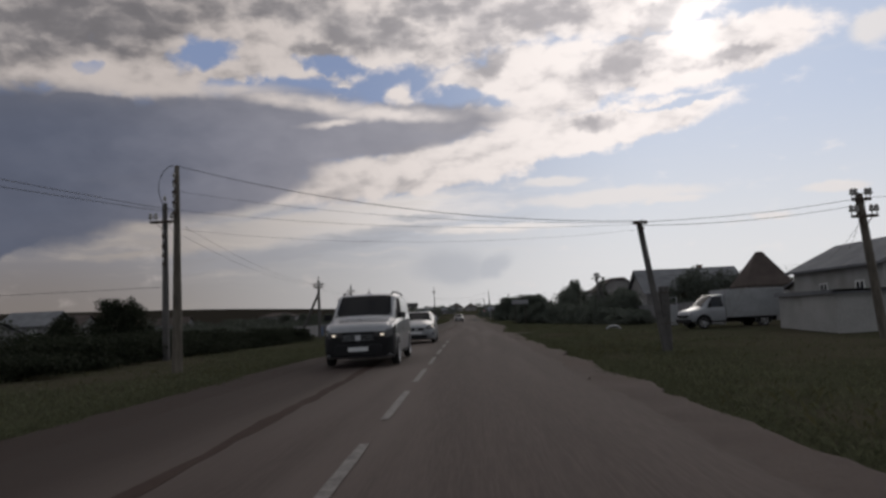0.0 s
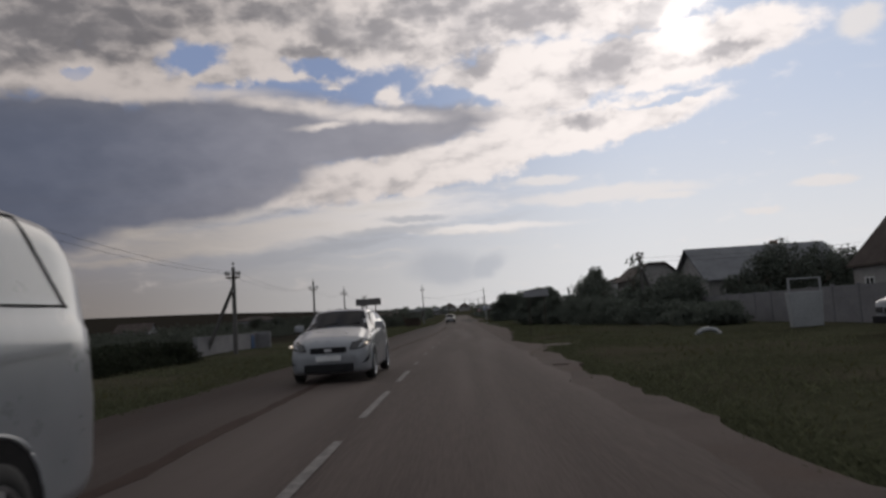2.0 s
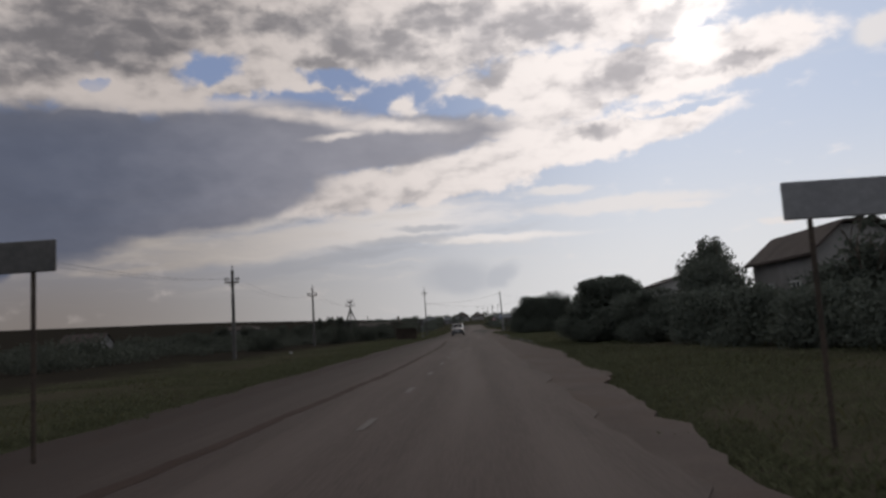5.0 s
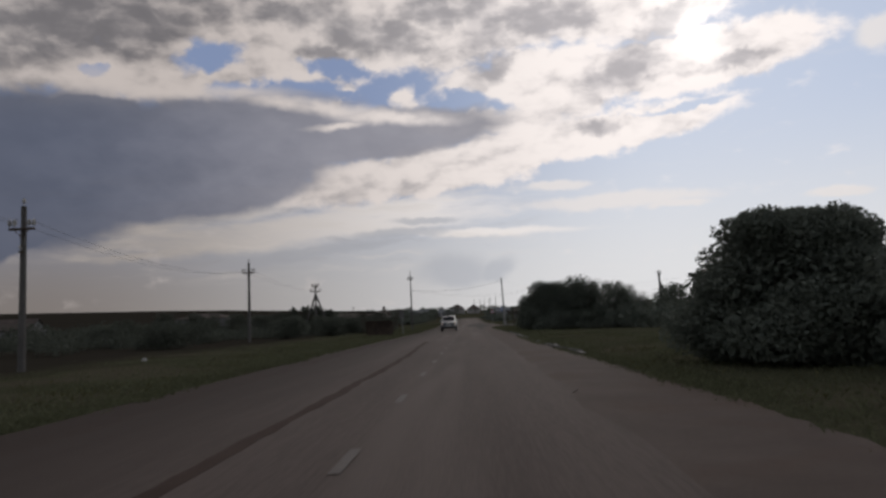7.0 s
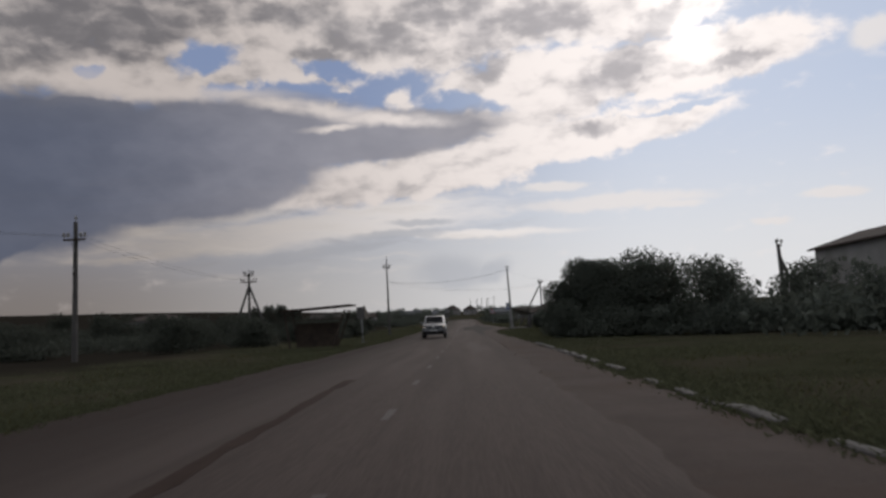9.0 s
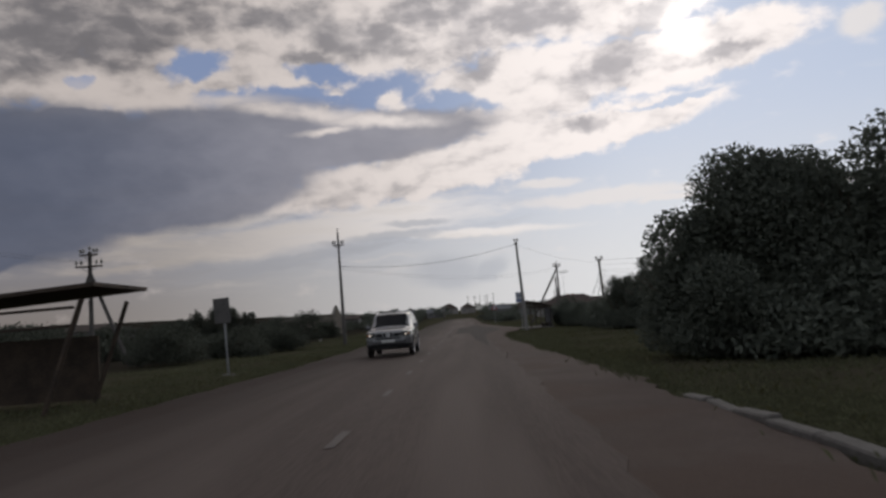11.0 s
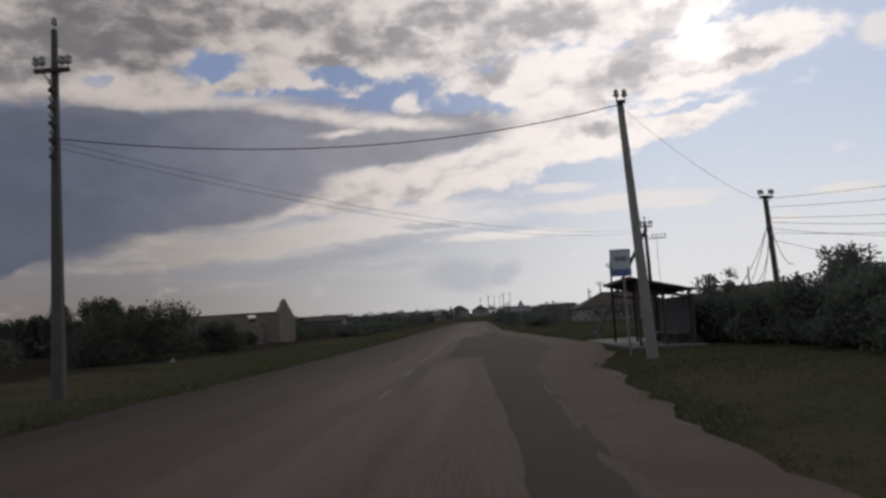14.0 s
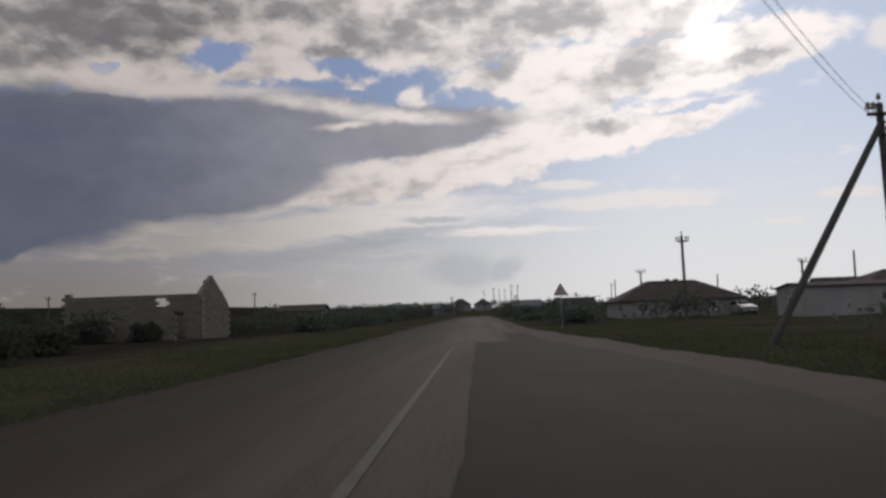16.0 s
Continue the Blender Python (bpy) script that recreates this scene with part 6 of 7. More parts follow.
        for p, r in zip(grid, grid[1:]):
            for j in range(rows):
                f = (p[j], p[j + 1], r[j + 1], r[j])
                bm.faces.new(f if sign > 0 else f[::-1])

    def top_panel(self, bm, y0, y1, w0, w1, lift=0.006, n=12):
        rows = []
        for j in range(n + 1):
            y = y0 + (y1 - y0) * j / n
            w = w0 + (w1 - w0) * j / n
            rows.append([bm.verts.new((w * (2 * i / n - 1), y, self.top_z(y, w * (2 * i / n - 1)) + lift)) for i in range(n + 1)])
        for a, b in zip(rows, rows[1:]):
            for i in range(n):
                bm.faces.new((a[i], a[i + 1], b[i + 1], b[i]))


def wheel(root, x, y, r, w, side, spokes=5):
    """Tyre, rim with spokes, hub; standing on the road."""
    q = Matrix.Translation((x, y, r)) @ pose(0, 0, 0, 0, 90 * side, 0)
    bm = bmesh.new()
    add_lathe(bm, [(r * 0.62, -w), (r * 0.9, -w), (r * 0.985, -w * 0.8), (r, -w * 0.4), (r, -0.06), (r * 0.985, -0.02), (r * 0.9, 0.0), (r * 0.68, -0.005), (r * 0.62, -0.03)], 32, q)
    ty = part("wheel", bm, RUBBER, root, "black tyre on an alloy rim", smooth=True)
    bm = bmesh.new()
    add_lathe(bm, [(r * 0.60, -w * 0.9), (r * 0.60, -0.045), (r * 0.64, -0.02), (r * 0.665, -0.006), (r * 0.66, 0.0), (r * 0.61, -0.012), (r * 0.58, -0.05), (r * 0.56, -0.1)], 32, q)
    for k in range(spokes):
        a = k * 360 / spokes
        m = q @ pose(0, 0, 0, 0, 0, a)
        v, f = add_box(bm, (-r * 0.085, r * 0.08, -0.05), (r * 0.085, r * 0.6, -0.012), m)
    part("rim", bm, ALLOY, ty, "silver alloy rim")
    bm = bmesh.new()
    add_lathe(bm, [(r * 0.15, -0.06), (r * 0.15, -0.012), (r * 0.09, -0.002)], 16, q)
    part("hub_cap", bm, ALLOY, ty)
    bm = bmesh.new()
    add_lathe(bm, [(r * 0.585, -0.11), (r * 0.585, -0.105)], 24, q)
    part("brake_disc", bm, BLACKPLASTIC, ty)


def arch(root, body, y, r, sign):
    """A dark disc painted as the shade of a wheel opening, with a raised lip round it."""
    R = r * 1.34
    n, rings = 28, 7
    bm = bmesh.new()

    def spot(rad, a, lift):
        yy, zz = y - math.cos(a) * rad, r + math.sin(a) * rad
        return bm.verts.new((sign * (body.side_x(min(max(yy, 0.02), body.length), max(zz, body.at(y)[0] + 0.03)) + lift), yy, zz))

    low, high = -0.32, math.pi + 0.32
    rows = [[spot(R * k / rings, low + (high - low) * i / n, 0.007) for i in range(n + 1)] for k in range(1, rings + 1)]
    hub = spot(0.0, 0.0, 0.007)
    for i in range(n):
        f = (hub, rows[0][i], rows[0][i + 1])
        bm.faces.new(f if sign > 0 else f[::-1])
    for p, q in zip(rows, rows[1:]):
        for i in range(n):
            f = (p[i], q[i], q[i + 1], p[i + 1])
            bm.faces.new(f if sign > 0 else f[::-1])
    arch_shade = part("wheel_arch", bm, SHADESEAL, root, smooth=True)
    bm = bmesh.new()
    pts = []
    for i in range(n + 1):
        a = low + (high - low) * i / n
        yy, zz = y - math.cos(a) * R, r + math.sin(a) * R
        pts.append((sign * (body.side_x(min(max(yy, 0.02), body.length), max(zz, body.at(y)[0] + 0.03)) + 0.004), yy, zz))
    add_tube(bm, pts, 0.012, 6)
    part("arch_lip", bm, body.paint, arch_shade, smooth=True)


def boxed(root, name, lo, hi, material, r=0.02, label="", m=None, segs=2):
    bm = bmesh.new()
    add_box(bm, lo, hi, m)
    if r:
        bevel(bm, r, segs)
    return part(name, bm, material, root, label)


def mirror(root, x, y, z, sign, material):
    bm = bmesh.new()
    add_box(bm, (x - 0.10, y - 0.07, z - 0.07), (x + 0.10, y + 0.06, z + 0.09))
    bevel(bm, 0.035, 3)
    mr = part("door_mirror", bm, material, root, smooth=True)
    return mr


def vehicle(name, x, y, turn, body, label, paint, wheel_y, wheel_r, width, screens, sides, extras, roof_glass=None, rear_glass=None, group="vehicles", spokes=5, open_side=False):
    root = thing(name, x, y, rise(y) + 0.03, label, "car", group, turn)
    body.paint = paint
    bm = bmesh.new()
    body.shell(bm)
    part("body", bm, paint, root, smooth=True)
    bm = bmesh.new()
    body.top_panel(bm, *screens)
    part("windscreen", bm, SCREEN, root, "dark tinted windscreen", smooth=True)
    if rear_glass:
        bm = bmesh.new()
        body.top_panel(bm, *rear_glass)
        part("rear_window", bm, CARGLASS, root, smooth=True)
    for poly in sides:
        for sg in (-1, 1):
            cy, cz = sum(p[0] for p in poly) / 4, sum(p[1] for p in poly) / 4
            bm = bmesh.new()
            body.side_panel(bm, [(y0 + (0.03 if y0 > cy else -0.03), z0 + (0.022 if z0 > cz else -0.022)) for y0, z0 in poly], sg, 0.005)
            part("window_seal", bm, SHADESEAL, root, "black rubber window surround", smooth=True)
            bm = bmesh.new()
            body.side_panel(bm, poly, sg, 0.009)
            # an open window is a flat panel with the cab's shade as its colour
            part("side_window", bm, SHADESEAL if open_side else CARGLASS, root, "matt black panel painted as the shaded cab behind a lowered window" if open_side else "", smooth=True)
    for wy in wheel_y:
        for sg in (-1, 1):
            arch(root, body, wy, wheel_r, sg)
            wheel(root, sg * (width + 0.035), wy, wheel_r, 0.2, sg, spokes)
    extras(root, body)
    return root


# --- white panel van that comes the other way
VAN = Body(5.7, [(0.0, 0.34, 0.88, 0.98, 0.7, 0.7, 0.62), (0.05, 0.26, 1.0, 1.08, 0.83, 0.82, 0.74), (0.25, 0.22, 1.08, 1.14, 0.92, 0.9, 0.8), (0.86, 0.22, 1.17, 1.25, 0.955, 0.93, 0.8), (1.12, 0.22, 1.2, 1.33, 0.955, 0.935, 0.85),
                 (1.92, 0.22, 1.26, 1.92, 0.96, 0.945, 0.83), (2.3, 0.22, 1.28, 1.975, 0.96, 0.945, 0.86), (4.7, 0.22, 1.33, 1.96, 0.96, 0.945, 0.88), (5.4, 0.26, 1.33, 1.9, 0.95, 0.935, 0.86), (5.6, 0.28, 1.33, 1.8, 0.94, 0.92, 0.84), (5.7, 0.34, 1.28, 1.66, 0.91, 0.89, 0.82)])


def van_bits(root, body):
    for sg in (-1, 1):
        bm = bmesh.new()
        body.wrap(bm, sg, 0.58, 0.42, (0.98, 0.76, 0.80), (1.10, 0.93, 0.92), 0.016)
        lamp = part("headlight", bm, LENS, root, "smoky clear headlamp, lit", smooth=True)
        boxed(lamp, "bulb", (sg * 0.64 - 0.05, -0.055, 0.815), (sg * 0.64 + 0.05, -0.03, 0.865), BEAM, 0.02, "burning headlamp bulb")
        bm = bmesh.new()
        body.wrap(bm, sg, 0.56, 0.0, (0.26, 0.28, 0.28), (0.94, 0.80, 0.80), 0.012)
        part("bumper_side", bm, BLACKPLASTIC, root, "black bumper corner", smooth=True)
        bm = bmesh.new()
        body.side_panel(bm, ((0.01, 0.94), (0.55, 1.105), (0.60, 1.125), (0.01, 0.955)), sg, 0.012)
        part("bonnet_gap", bm, BLACKPLASTIC, root, smooth=True)
        bm = bmesh.new()
        body.side_panel(bm, ((1.16, 1.235), (1.56, 1.265), (1.75, 1.70), (1.62, 1.58)), sg, 0.007)
        part("quarter_window", bm, SHADESEAL, root, "black corner window", smooth=True)
        bm = bmesh.new()
        body.side_panel(bm, ((1.80, 1.80), (2.46, 1.85), (2.44, 1.91), (1.92, 1.875)), sg, 0.03)
        part("rain_deflector", bm, STEEL, root, "smoky rain deflector over the open window", smooth=True)
        for poly in (((2.80, 1.385), (5.45, 1.405), (5.45, 1.42), (2.80, 1.40)), ((2.70, 1.885), (5.0, 1.875), (5.0, 1.89), (2.70, 1.90)), ((5.42, 1.40), (5.45, 1.40), (5.02, 1.89), (4.99, 1.89)), ((2.78, 1.39), (2.80, 1.39), (2.70, 1.90), (2.68, 1.90))):
            bm = bmesh.new()
            body.side_panel(bm, poly, sg, 0.006)
            part("panel_gasket", bm, BLACKPLASTIC, root)
        mirror(root, sg * 1.05, 1.42, 1.33, sg, BLACKPLASTIC)
        boxed(root, "door_handle", (sg * 0.965 - 0.02, 2.78, 1.20), (sg * 0.965 + 0.02, 2.94, 1.27), BLACKPLASTIC, 0.015)
        bm = bmesh.new()
        body.side_panel(bm, ((1.6, 0.98), (5.4, 1.16), (5.4, 1.20), (1.6, 1.00)), sg, 0.016)
        part("side_crease", bm, WHITECAR, root, smooth=True)
        bm = bmesh.new()
        body.side_panel(bm, ((2.76, 0.4), (2.78, 0.4), (2.74, 1.86), (2.72, 1.86)), sg, 0.004, n=4)
        part("door_gap", bm, BLACKPLASTIC, root)
        bm = bmesh.new()
        body.side_panel(bm, ((1.52, 0.4), (1.535, 0.4), (1.555, 1.18), (1.54, 1.18)), sg, 0.004, n=4)
        part("door_gap", bm, BLACKPLASTIC, root)
        bm = bmesh.new()
        add_tube(bm, [(sg * 0.70, 2.15, 1.94), (sg * 0.72, 2.3, 2.03), (sg * 0.74, 3.6, 2.045), (sg * 0.74, 4.85, 2.03), (sg * 0.74, 5.0, 1.95)], 0.02, 8)
        part("roof_rail", bm, BLACKPLASTIC, root, "black roof rail", smooth=True)
        bm = bmesh.new()
        body.side_panel(bm, ((2.0, 0.24), (4.0, 0.24), (4.0, 0.34), (2.0, 0.34)), sg, 0.010)
        part("sill", bm, BLACKPLASTIC, root)
    boxed(root, "bumper", (-0.62, -0.075, 0.30), (0.62, 0.0, 0.60), BLACKPLASTIC, 0.06, "black lower bumper")
    boxed(root, "grille", (-0.43, -0.06, 0.66), (0.43, 0.0, 0.93), BLACKPLASTIC, 0.03, "black grille")
    for k in range(3):
        boxed(root, "grille_bar", (-0.40, -0.072, 0.70 + 0.06 * k), (0.40, -0.061, 0.715 + 0.06 * k), STEEL, 0.0)
    boxed(root, "badge", (-0.07, -0.08, 0.70), (0.07, -0.0725, 0.84), ALLOY, 0.003)
    boxed(root, "number_plate", (-0.26, -0.09, 0.42), (0.26, -0.077, 0.53), PLATE, 0.004)
    bm = bmesh.new()
    add_tube(bm, [(-0.55, 1.16, 1.36), (-0.1, 1.28, 1.45)], 0.012, 6)
    add_tube(bm, [(0.1, 1.16, 1.37), (0.55, 1.28, 1.45)], 0.012, 6)
    part("wiper", bm, BLACKPLASTIC, root)


vehicle("panel_van", -2.93, 19.45, 0, VAN, "white panel van with black bumper and lit headlamps", WHITECAR, (0.97, 4.66), 0.335, 0.955,
        (1.12, 1.94, 0.79, 0.71), [((1.60, 1.265), (2.70, 1.295), (2.47, 1.85), (1.95, 1.80))], van_bits, open_side=True)

# --- white hatchback behind it
HATCH = Body(4.3, [(0.0, 0.28, 0.66, 0.74, 0.62, 0.6, 0.5), (0.06, 0.2, 0.76, 0.84, 0.76, 0.74, 0.62), (0.35, 0.17, 0.88, 0.95, 0.84, 0.8, 0.68), (1.0, 0.17, 1.0, 1.08, 0.85, 0.83, 0.66), (1.2, 0.17, 1.03, 1.14, 0.85, 0.83, 0.63), (1.95, 0.17, 1.09, 1.5, 0.85, 0.83, 0.63),
                   (2.3, 0.17, 1.11, 1.545, 0.85, 0.83, 0.65), (3.3, 0.19, 1.19, 1.52, 0.85, 0.83, 0.65), (3.9, 0.2, 1.2, 1.38, 0.84, 0.8, 0.63), (4.2, 0.26, 1.08, 1.17, 0.8, 0.76, 0.56), (4.3, 0.32, 0.9, 0.98, 0.74, 0.7, 0.5)])


def hatch_bits(root, body):
    for sg in (-1, 1):
        bm = bmesh.new()
        body.wrap(bm, sg, 0.80, 0.46, (0.93, 0.68, 0.67), (0.985, 0.83, 0.72), 0.012)
        lamp = part("headlight", bm, LENS, root, "large swept-back headlamp, lit", smooth=True)
        boxed(lamp, "bulb", (sg * 0.80 - 0.03, 0.10, 0.77), (sg * 0.80 + 0.03, 0.17, 0.82), BEAM, 0.03, "burning headlamp bulb")
        bm = bmesh.new()
        body.side_panel(bm, ((0.02, 0.38), (0.20, 0.44), (0.30, 0.58), (0.12, 0.50)), sg, 0.010)
        part("fog_lamp_recess", bm, BLACKPLASTIC, root, smooth=True)
        mirror(root, sg * 0.92, 1.52, 1.14, sg, WHITECAR)
        for hy in (2.45, 3.25):
            boxed(root, "door_handle", (sg * 0.865 - 0.015, hy, 0.94), (sg * 0.865 + 0.015, hy + 0.17, 0.98), WHITECAR, 0.012)
        for gy in (1.45, 2.62):
            bm = bmesh.new()
            body.side_panel(bm, ((gy, 0.3), (gy + 0.015, 0.3), (gy + 0.115, 1.02), (gy + 0.10, 1.02)), sg, 0.004, n=4)
            part("door_gap", bm, BLACKPLASTIC, root)
        bm = bmesh.new()
        body.side_panel(bm, ((1.3, 0.80), (3.7, 1.02), (3.7, 1.05), (1.3, 0.82)), sg, 0.009)
        part("side_crease", bm, WHITECAR, root, smooth=True)
    boxed(root, "grille", (-0.38, -0.03, 0.62), (0.38, 0.08, 0.74), BLACKPLASTIC, 0.02, "slim black upper grille")
    boxed(root, "badge", (-0.075, -0.04, 0.65), (0.075, -0.031, 0.71), ALLOY, 0.003)
    boxed(root, "lower_grille", (-0.52, -0.035, 0.22), (0.52, 0.12, 0.40), BLACKPLASTIC, 0.03, "wide black lower grille")
    boxed(root, "number_plate", (-0.26, -0.045, 0.46), (0.26, -0.032, 0.57), PLATE, 0.004)
    bm = bmesh.new()
    add_tube(bm, [(-0.5, 1.24, 1.16), (0.0, 1.34, 1.24)], 0.011, 6)
    add_tube(bm, [(0.05, 1.24, 1.175), (0.5, 1.34, 1.22)], 0.011, 6)
    part("wiper", bm, BLACKPLASTIC, root)


vehicle("hatchback", -2.58, 36.1, 0, HATCH, "white hatchback with swept-back headlamps lit", WHITECAR, (0.84, 3.55), 0.31, 0.845, (1.16, 1.98, 0.72, 0.53),
        [((1.45, 1.06), (2.60, 1.13), (2.53, 1.47), (1.98, 1.43)), ((2.68, 1.135), (3.70, 1.205), (3.34, 1.42), (2.61, 1.47))], hatch_bits, rear_glass=(3.62, 4.12, 0.50, 0.50))

# --- silver off-road car
SUV = Body(4.85, [(0.0, 0.42, 0.8, 0.9, 0.66, 0.66, 0.56), (0.06, 0.34, 0.92, 1.02, 0.8, 0.8, 0.7), (0.3, 0.3, 1.02, 1.09, 0.88, 0.85, 0.74), (1.1, 0.3, 1.08, 1.16, 0.895, 0.865, 0.72), (1.28, 0.3, 1.1, 1.22, 0.895, 0.865, 0.69),
                  (1.95, 0.3, 1.18, 1.73, 0.895, 0.865, 0.72), (2.25, 0.3, 1.2, 1.79, 0.895, 0.865, 0.74), (4.1, 0.3, 1.29, 1.78, 0.895, 0.865, 0.75), (4.58, 0.34, 1.3, 1.62, 0.885, 0.85, 0.73), (4.78, 0.42, 1.12, 1.3, 0.86, 0.83, 0.64), (4.85, 0.46, 1.0, 1.1, 0.82, 0.8, 0.6)])


def suv_bits(root, body):
    for sg in (-1, 1):
        bm = bmesh.new()
        body.wrap(bm, sg, 0.62, 0.47, (0.90, 0.80, 0.84), (1.05, 0.985, 0.955), 0.014)
        lamp = part("headlight", bm, LENS, root, "large dark headlamp with a lit bulb", smooth=True)
        boxed(lamp, "bulb", (sg * 0.70 - 0.035, -0.052, 0.865), (sg * 0.70 + 0.035, -0.032, 0.915), BEAM, 0.015, "burning headlamp bulb")
        boxed(lamp, "indicator", (sg * 0.80 - 0.02, 0.02, 0.87), (sg * 0.80 + 0.02, 0.08, 0.93), AMBER, 0.01)
        bm = bmesh.new()
        body.wrap(bm, sg, 0.58, 0.0, (0.34, 0.36, 0.38), (0.50, 0.52, 0.55), 0.012)
        part("lower_bumper", bm, BLACKPLASTIC, root, "black lower bumper", smooth=True)
        bm = bmesh.new()
        add_lathe(bm, [(0.055, 0.0), (0.055, 0.02), (0.045, 0.03), (0.02, 0.022)], 16, Matrix.Translation((sg * 0.62, -0.005, 0.64)) @ pose(0, 0, 0, 90, 0, 0))
        part("fog_lamp", bm, LENS, root, "round fog lamp")
        boxed(root, "grille_strut", (-0.03, -0.06, -0.09), (0.03, -0.02, 0.09), SILVERCAR, 0.012, "slanting silver grille strut", m=pose(sg * 0.20, 0, 0.89, 0, sg * 20, 0))
        bm = bmesh.new()
        body.side_panel(bm, ((0.15, 1.045), (1.18, 1.10), (1.18, 1.115), (0.15, 1.06)), sg, 0.005)
        part("bonnet_gap", bm, BLACKPLASTIC, root, smooth=True)
        bm = bmesh.new()
        body.side_panel(bm, ((4.60, 1.02), (4.78, 1.02), (4.71, 1.46), (4.60, 1.50)), sg, 0.010)
        part("tail_light", bm, REDLENS, root, "tall red tail lamp", smooth=True)
        mirror(root, sg * 0.98, 1.75, 1.22, sg, SILVERCAR)
        for hy in (2.45, 3.42):
            boxed(root, "door_handle", (sg * 0.90 - 0.02, hy, 1.09), (sg * 0.90 + 0.02, hy + 0.2, 1.145), SILVERCAR, 0.015)
        for gy in (1.55, 2.66, 3.58):
            bm = bmesh.new()
            body.side_panel(bm, ((gy, 0.45), (gy + 0.015, 0.45), (gy + 0.065, 1.12), (gy + 0.05, 1.12)), sg, 0.004, n=4)
            part("door_gap", bm, BLACKPLASTIC, root)
        bm = bmesh.new()
        body.side_panel(bm, ((1.4, 0.70), (3.22, 0.76), (3.22, 0.79), (1.4, 0.73)), sg, 0.016)
        part("rubbing_strip", bm, ALLOY, root)
        bm = bmesh.new()
        add_tube(bm, [(sg * 0.66, 2.2, 1.78), (sg * 0.68, 2.35, 1.812), (sg * 0.69, 4.0, 1.812), (sg * 0.69, 4.2, 1.77)], 0.02, 8)
        part("roof_rail", bm, ALLOY, root, "silver roof rail", smooth=True)
    boxed(root, "grille", (-0.45, -0.03, 0.82), (0.45, 0.1, 0.955), BLACKPLASTIC, 0.03, "black upper grille")
    bm = bmesh.new()
    add_lathe(bm, [(0.085, 0.0), (0.085, 0.016), (0.06, 0.016), (0.055, 0.006)], 24, Matrix.Translation((0, -0.03, 0.885)) @ pose(0, 0, 0, 90, 0, 0))
    part("badge", bm, ALLOY, root, "round chrome badge", smooth=True)
    boxed(root, "lower_grille", (-0.50, -0.035, 0.725), (0.50, 0.12, 0.775), BLACKPLASTIC, 0.015, "slim black slot under the grille")
    boxed(root, "bumper", (-0.64, -0.05, 0.56), (0.64, 0.1, 0.715), SILVERCAR, 0.05, "silver bumper")
    boxed(root, "number_plate", (-0.26, -0.065, 0.585), (0.26, -0.052, 0.695), PLATE, 0.004)
    bm = bmesh.new()
    add_tube(bm, [(0.0, 2.2, 1.80), (0.0, 2.32, 1.97)], 0.008, 6)
    part("aerial", bm, BLACKPLASTIC, root, "short black roof aerial")
    bm = bmesh.new()
    add_tube(bm, [(-0.55, 1.30, 1.24), (-0.05, 1.38, 1.31)], 0.011, 6)
    add_tube(bm, [(0.08, 1.30, 1.25), (0.55, 1.38, 1.30)], 0.011, 6)
    part("wiper", bm, BLACKPLASTIC, root)
    boxed(root, "rear_bumper", (-0.84, 4.66, 0.42), (0.84, 4.92, 0.70), SILVERCAR, 0.05)


suv = vehicle("off_road_car", -2.16, 161.9, 0, SUV, "silver off-road car with roof rails and lit headlamps", SILVERCAR, (0.98, 3.76), 0.385, 0.89, (1.27, 1.97, 0.74, 0.60),
[((1.72, 1.205), (2.78, 1.245), (2.78, 1.69), (2.10, 1.67)), ((2.89, 1.25), (3.62, 1.285), (3.57, 1.695), (2.91, 1.70)), ((3.71, 1.29), (4.19, 1.34), (4.04, 1.66), (3.66, 1.695))], suv_bits, rear_glass=(4.52, 4.76, 0.58, 0.6), spokes=6)
suv.scale.z = 0.965

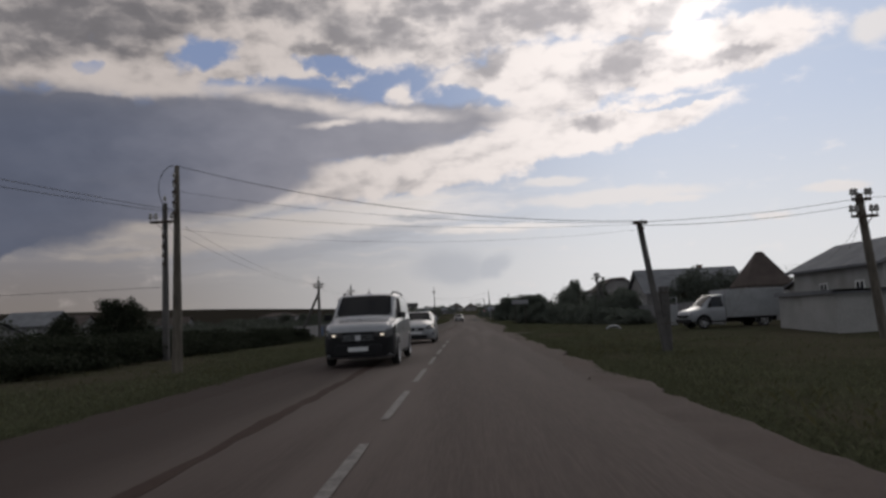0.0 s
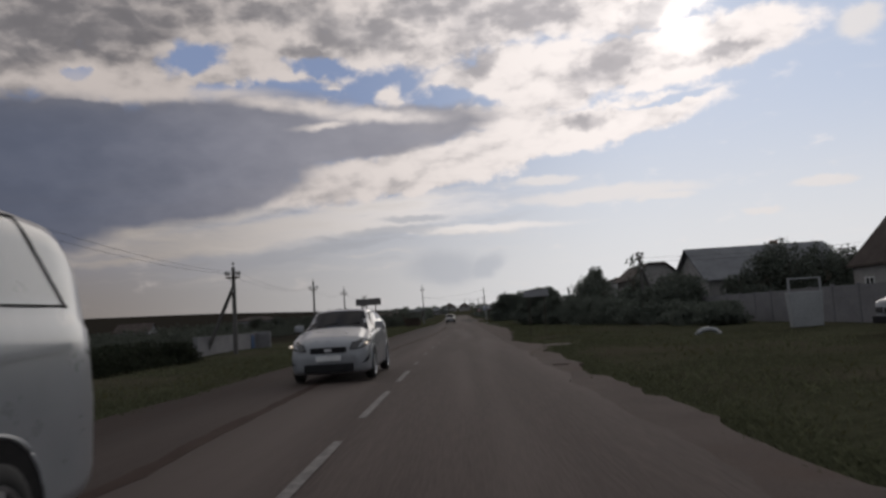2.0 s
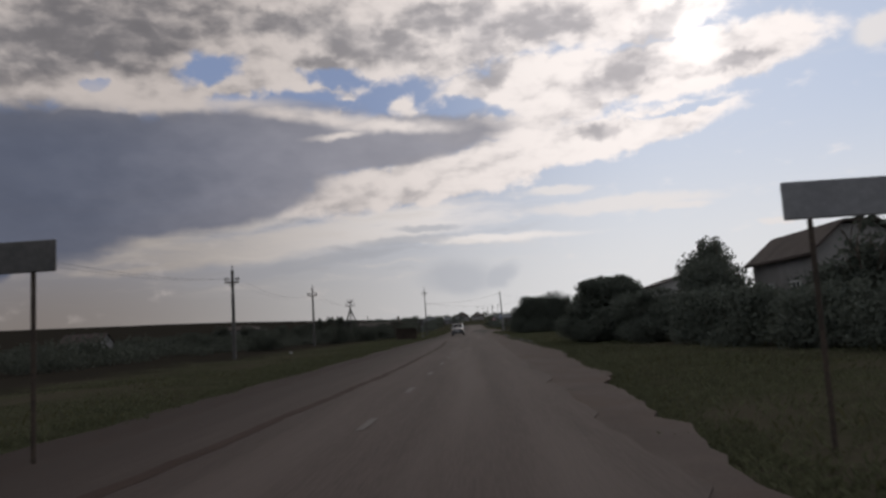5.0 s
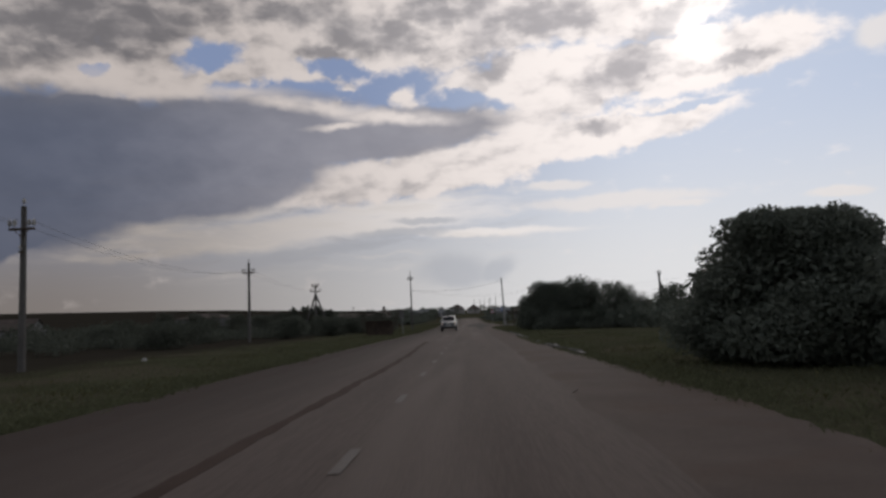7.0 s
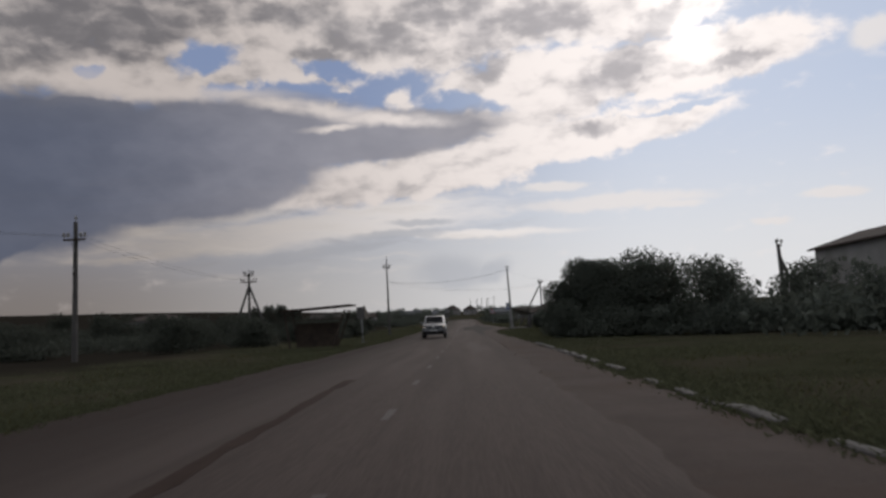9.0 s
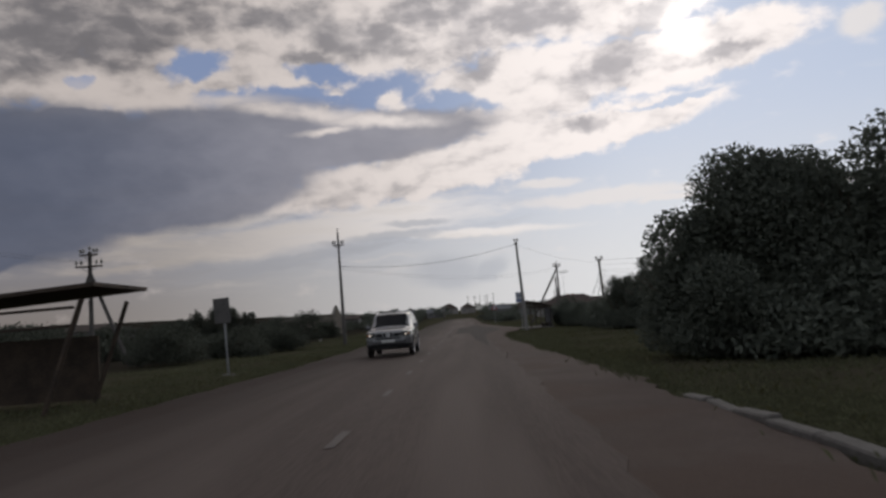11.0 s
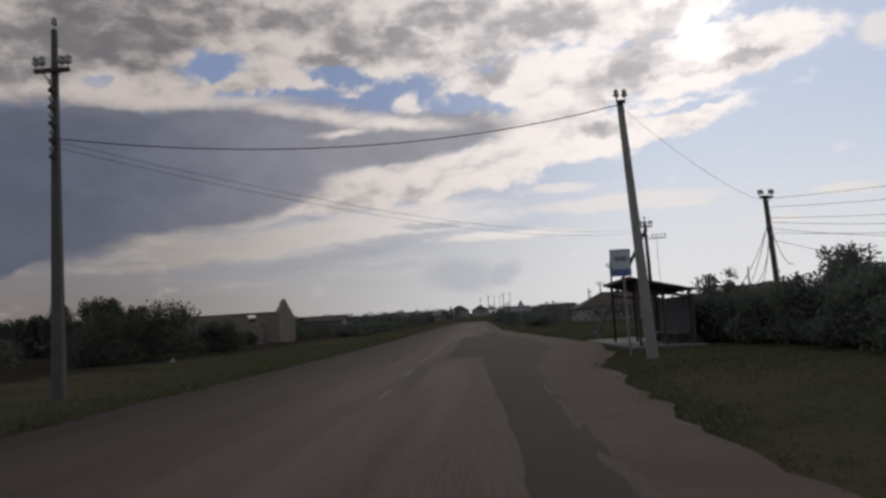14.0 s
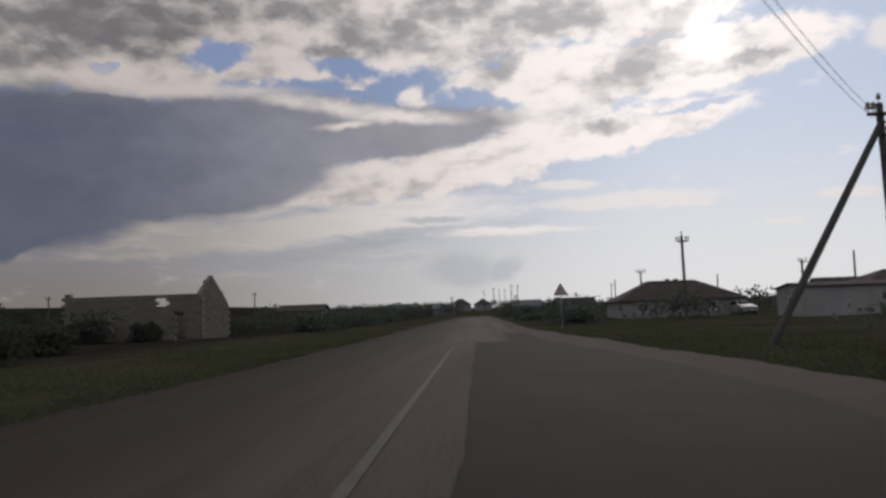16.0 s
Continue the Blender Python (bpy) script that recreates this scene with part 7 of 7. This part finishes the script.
# --- white box truck parked on the verge
TRUCK = Body(1.95, [(0, 0.42, 0.75, 0.82, 0.72, 0.72, 0.62), (0.06, 0.34, 0.88, 0.95, 0.86, 0.86, 0.76), (0.6, 0.32, 1.02, 1.10, 0.92, 0.9, 0.76), (0.75, 0.32, 1.05, 1.18, 0.92, 0.9, 0.72), (1.35, 0.32, 1.1, 1.74, 0.92, 0.9, 0.70), (1.95, 0.32, 1.1, 1.80, 0.92, 0.9, 0.72)])


def truck_bits(root, body):
    boxed(root, "cargo_box", (-0.98, 1.97, 0.55), (0.98, 5.2, 2.02), WHITEMETAL, 0.03, "white cargo box")
    boxed(root, "chassis", (-0.4, 0.9, 0.3), (0.4, 5.0, 0.54), BLACKPLASTIC, 0.02)
    boxed(root, "bumper", (-0.86, -0.08, 0.32), (0.86, 0.12, 0.52), BLACKPLASTIC, 0.03, "dark bumper")
    for sg in (-1, 1):
        boxed(root, "headlight", (sg * 0.62 - 0.13, -0.03, 0.60), (sg * 0.62 + 0.13, 0.08, 0.76), LENS, 0.03)
        mirror(root, sg * 1.02, 1.1, 1.25, sg, BLACKPLASTIC)
    boxed(root, "grille", (-0.42, -0.03, 0.58), (0.42, 0.06, 0.74), BLACKPLASTIC, 0.02)


truck = vehicle("box_truck", 11.5, 40.2, -84, TRUCK, "white box truck parked on the grass before the fence", WHITECAR, (0.75, 4.0), 0.33, 0.90, (0.74, 1.38, 0.74, 0.66), [((1.0, 1.12), (1.85, 1.13), (1.80, 1.66), (1.36, 1.64))], truck_bits)
truck.location.z = land(12.5, 40)

car = vehicle("parked_car", 28.0, 281.0, 8, HATCH, "small white parked car before the long house", WHITECAR, (0.84, 3.55), 0.31, 0.845, (1.16, 1.98, 0.72, 0.53),
              [((1.45, 1.06), (2.60, 1.13), (2.53, 1.47), (1.98, 1.43)), ((2.68, 1.135), (3.70, 1.205), (3.34, 1.42), (2.61, 1.47))], hatch_bits, rear_glass=(3.62, 4.12, 0.50, 0.50), group="parked cars")
car.location = (29.0, 280.0, land(29, 281) + 0.02)
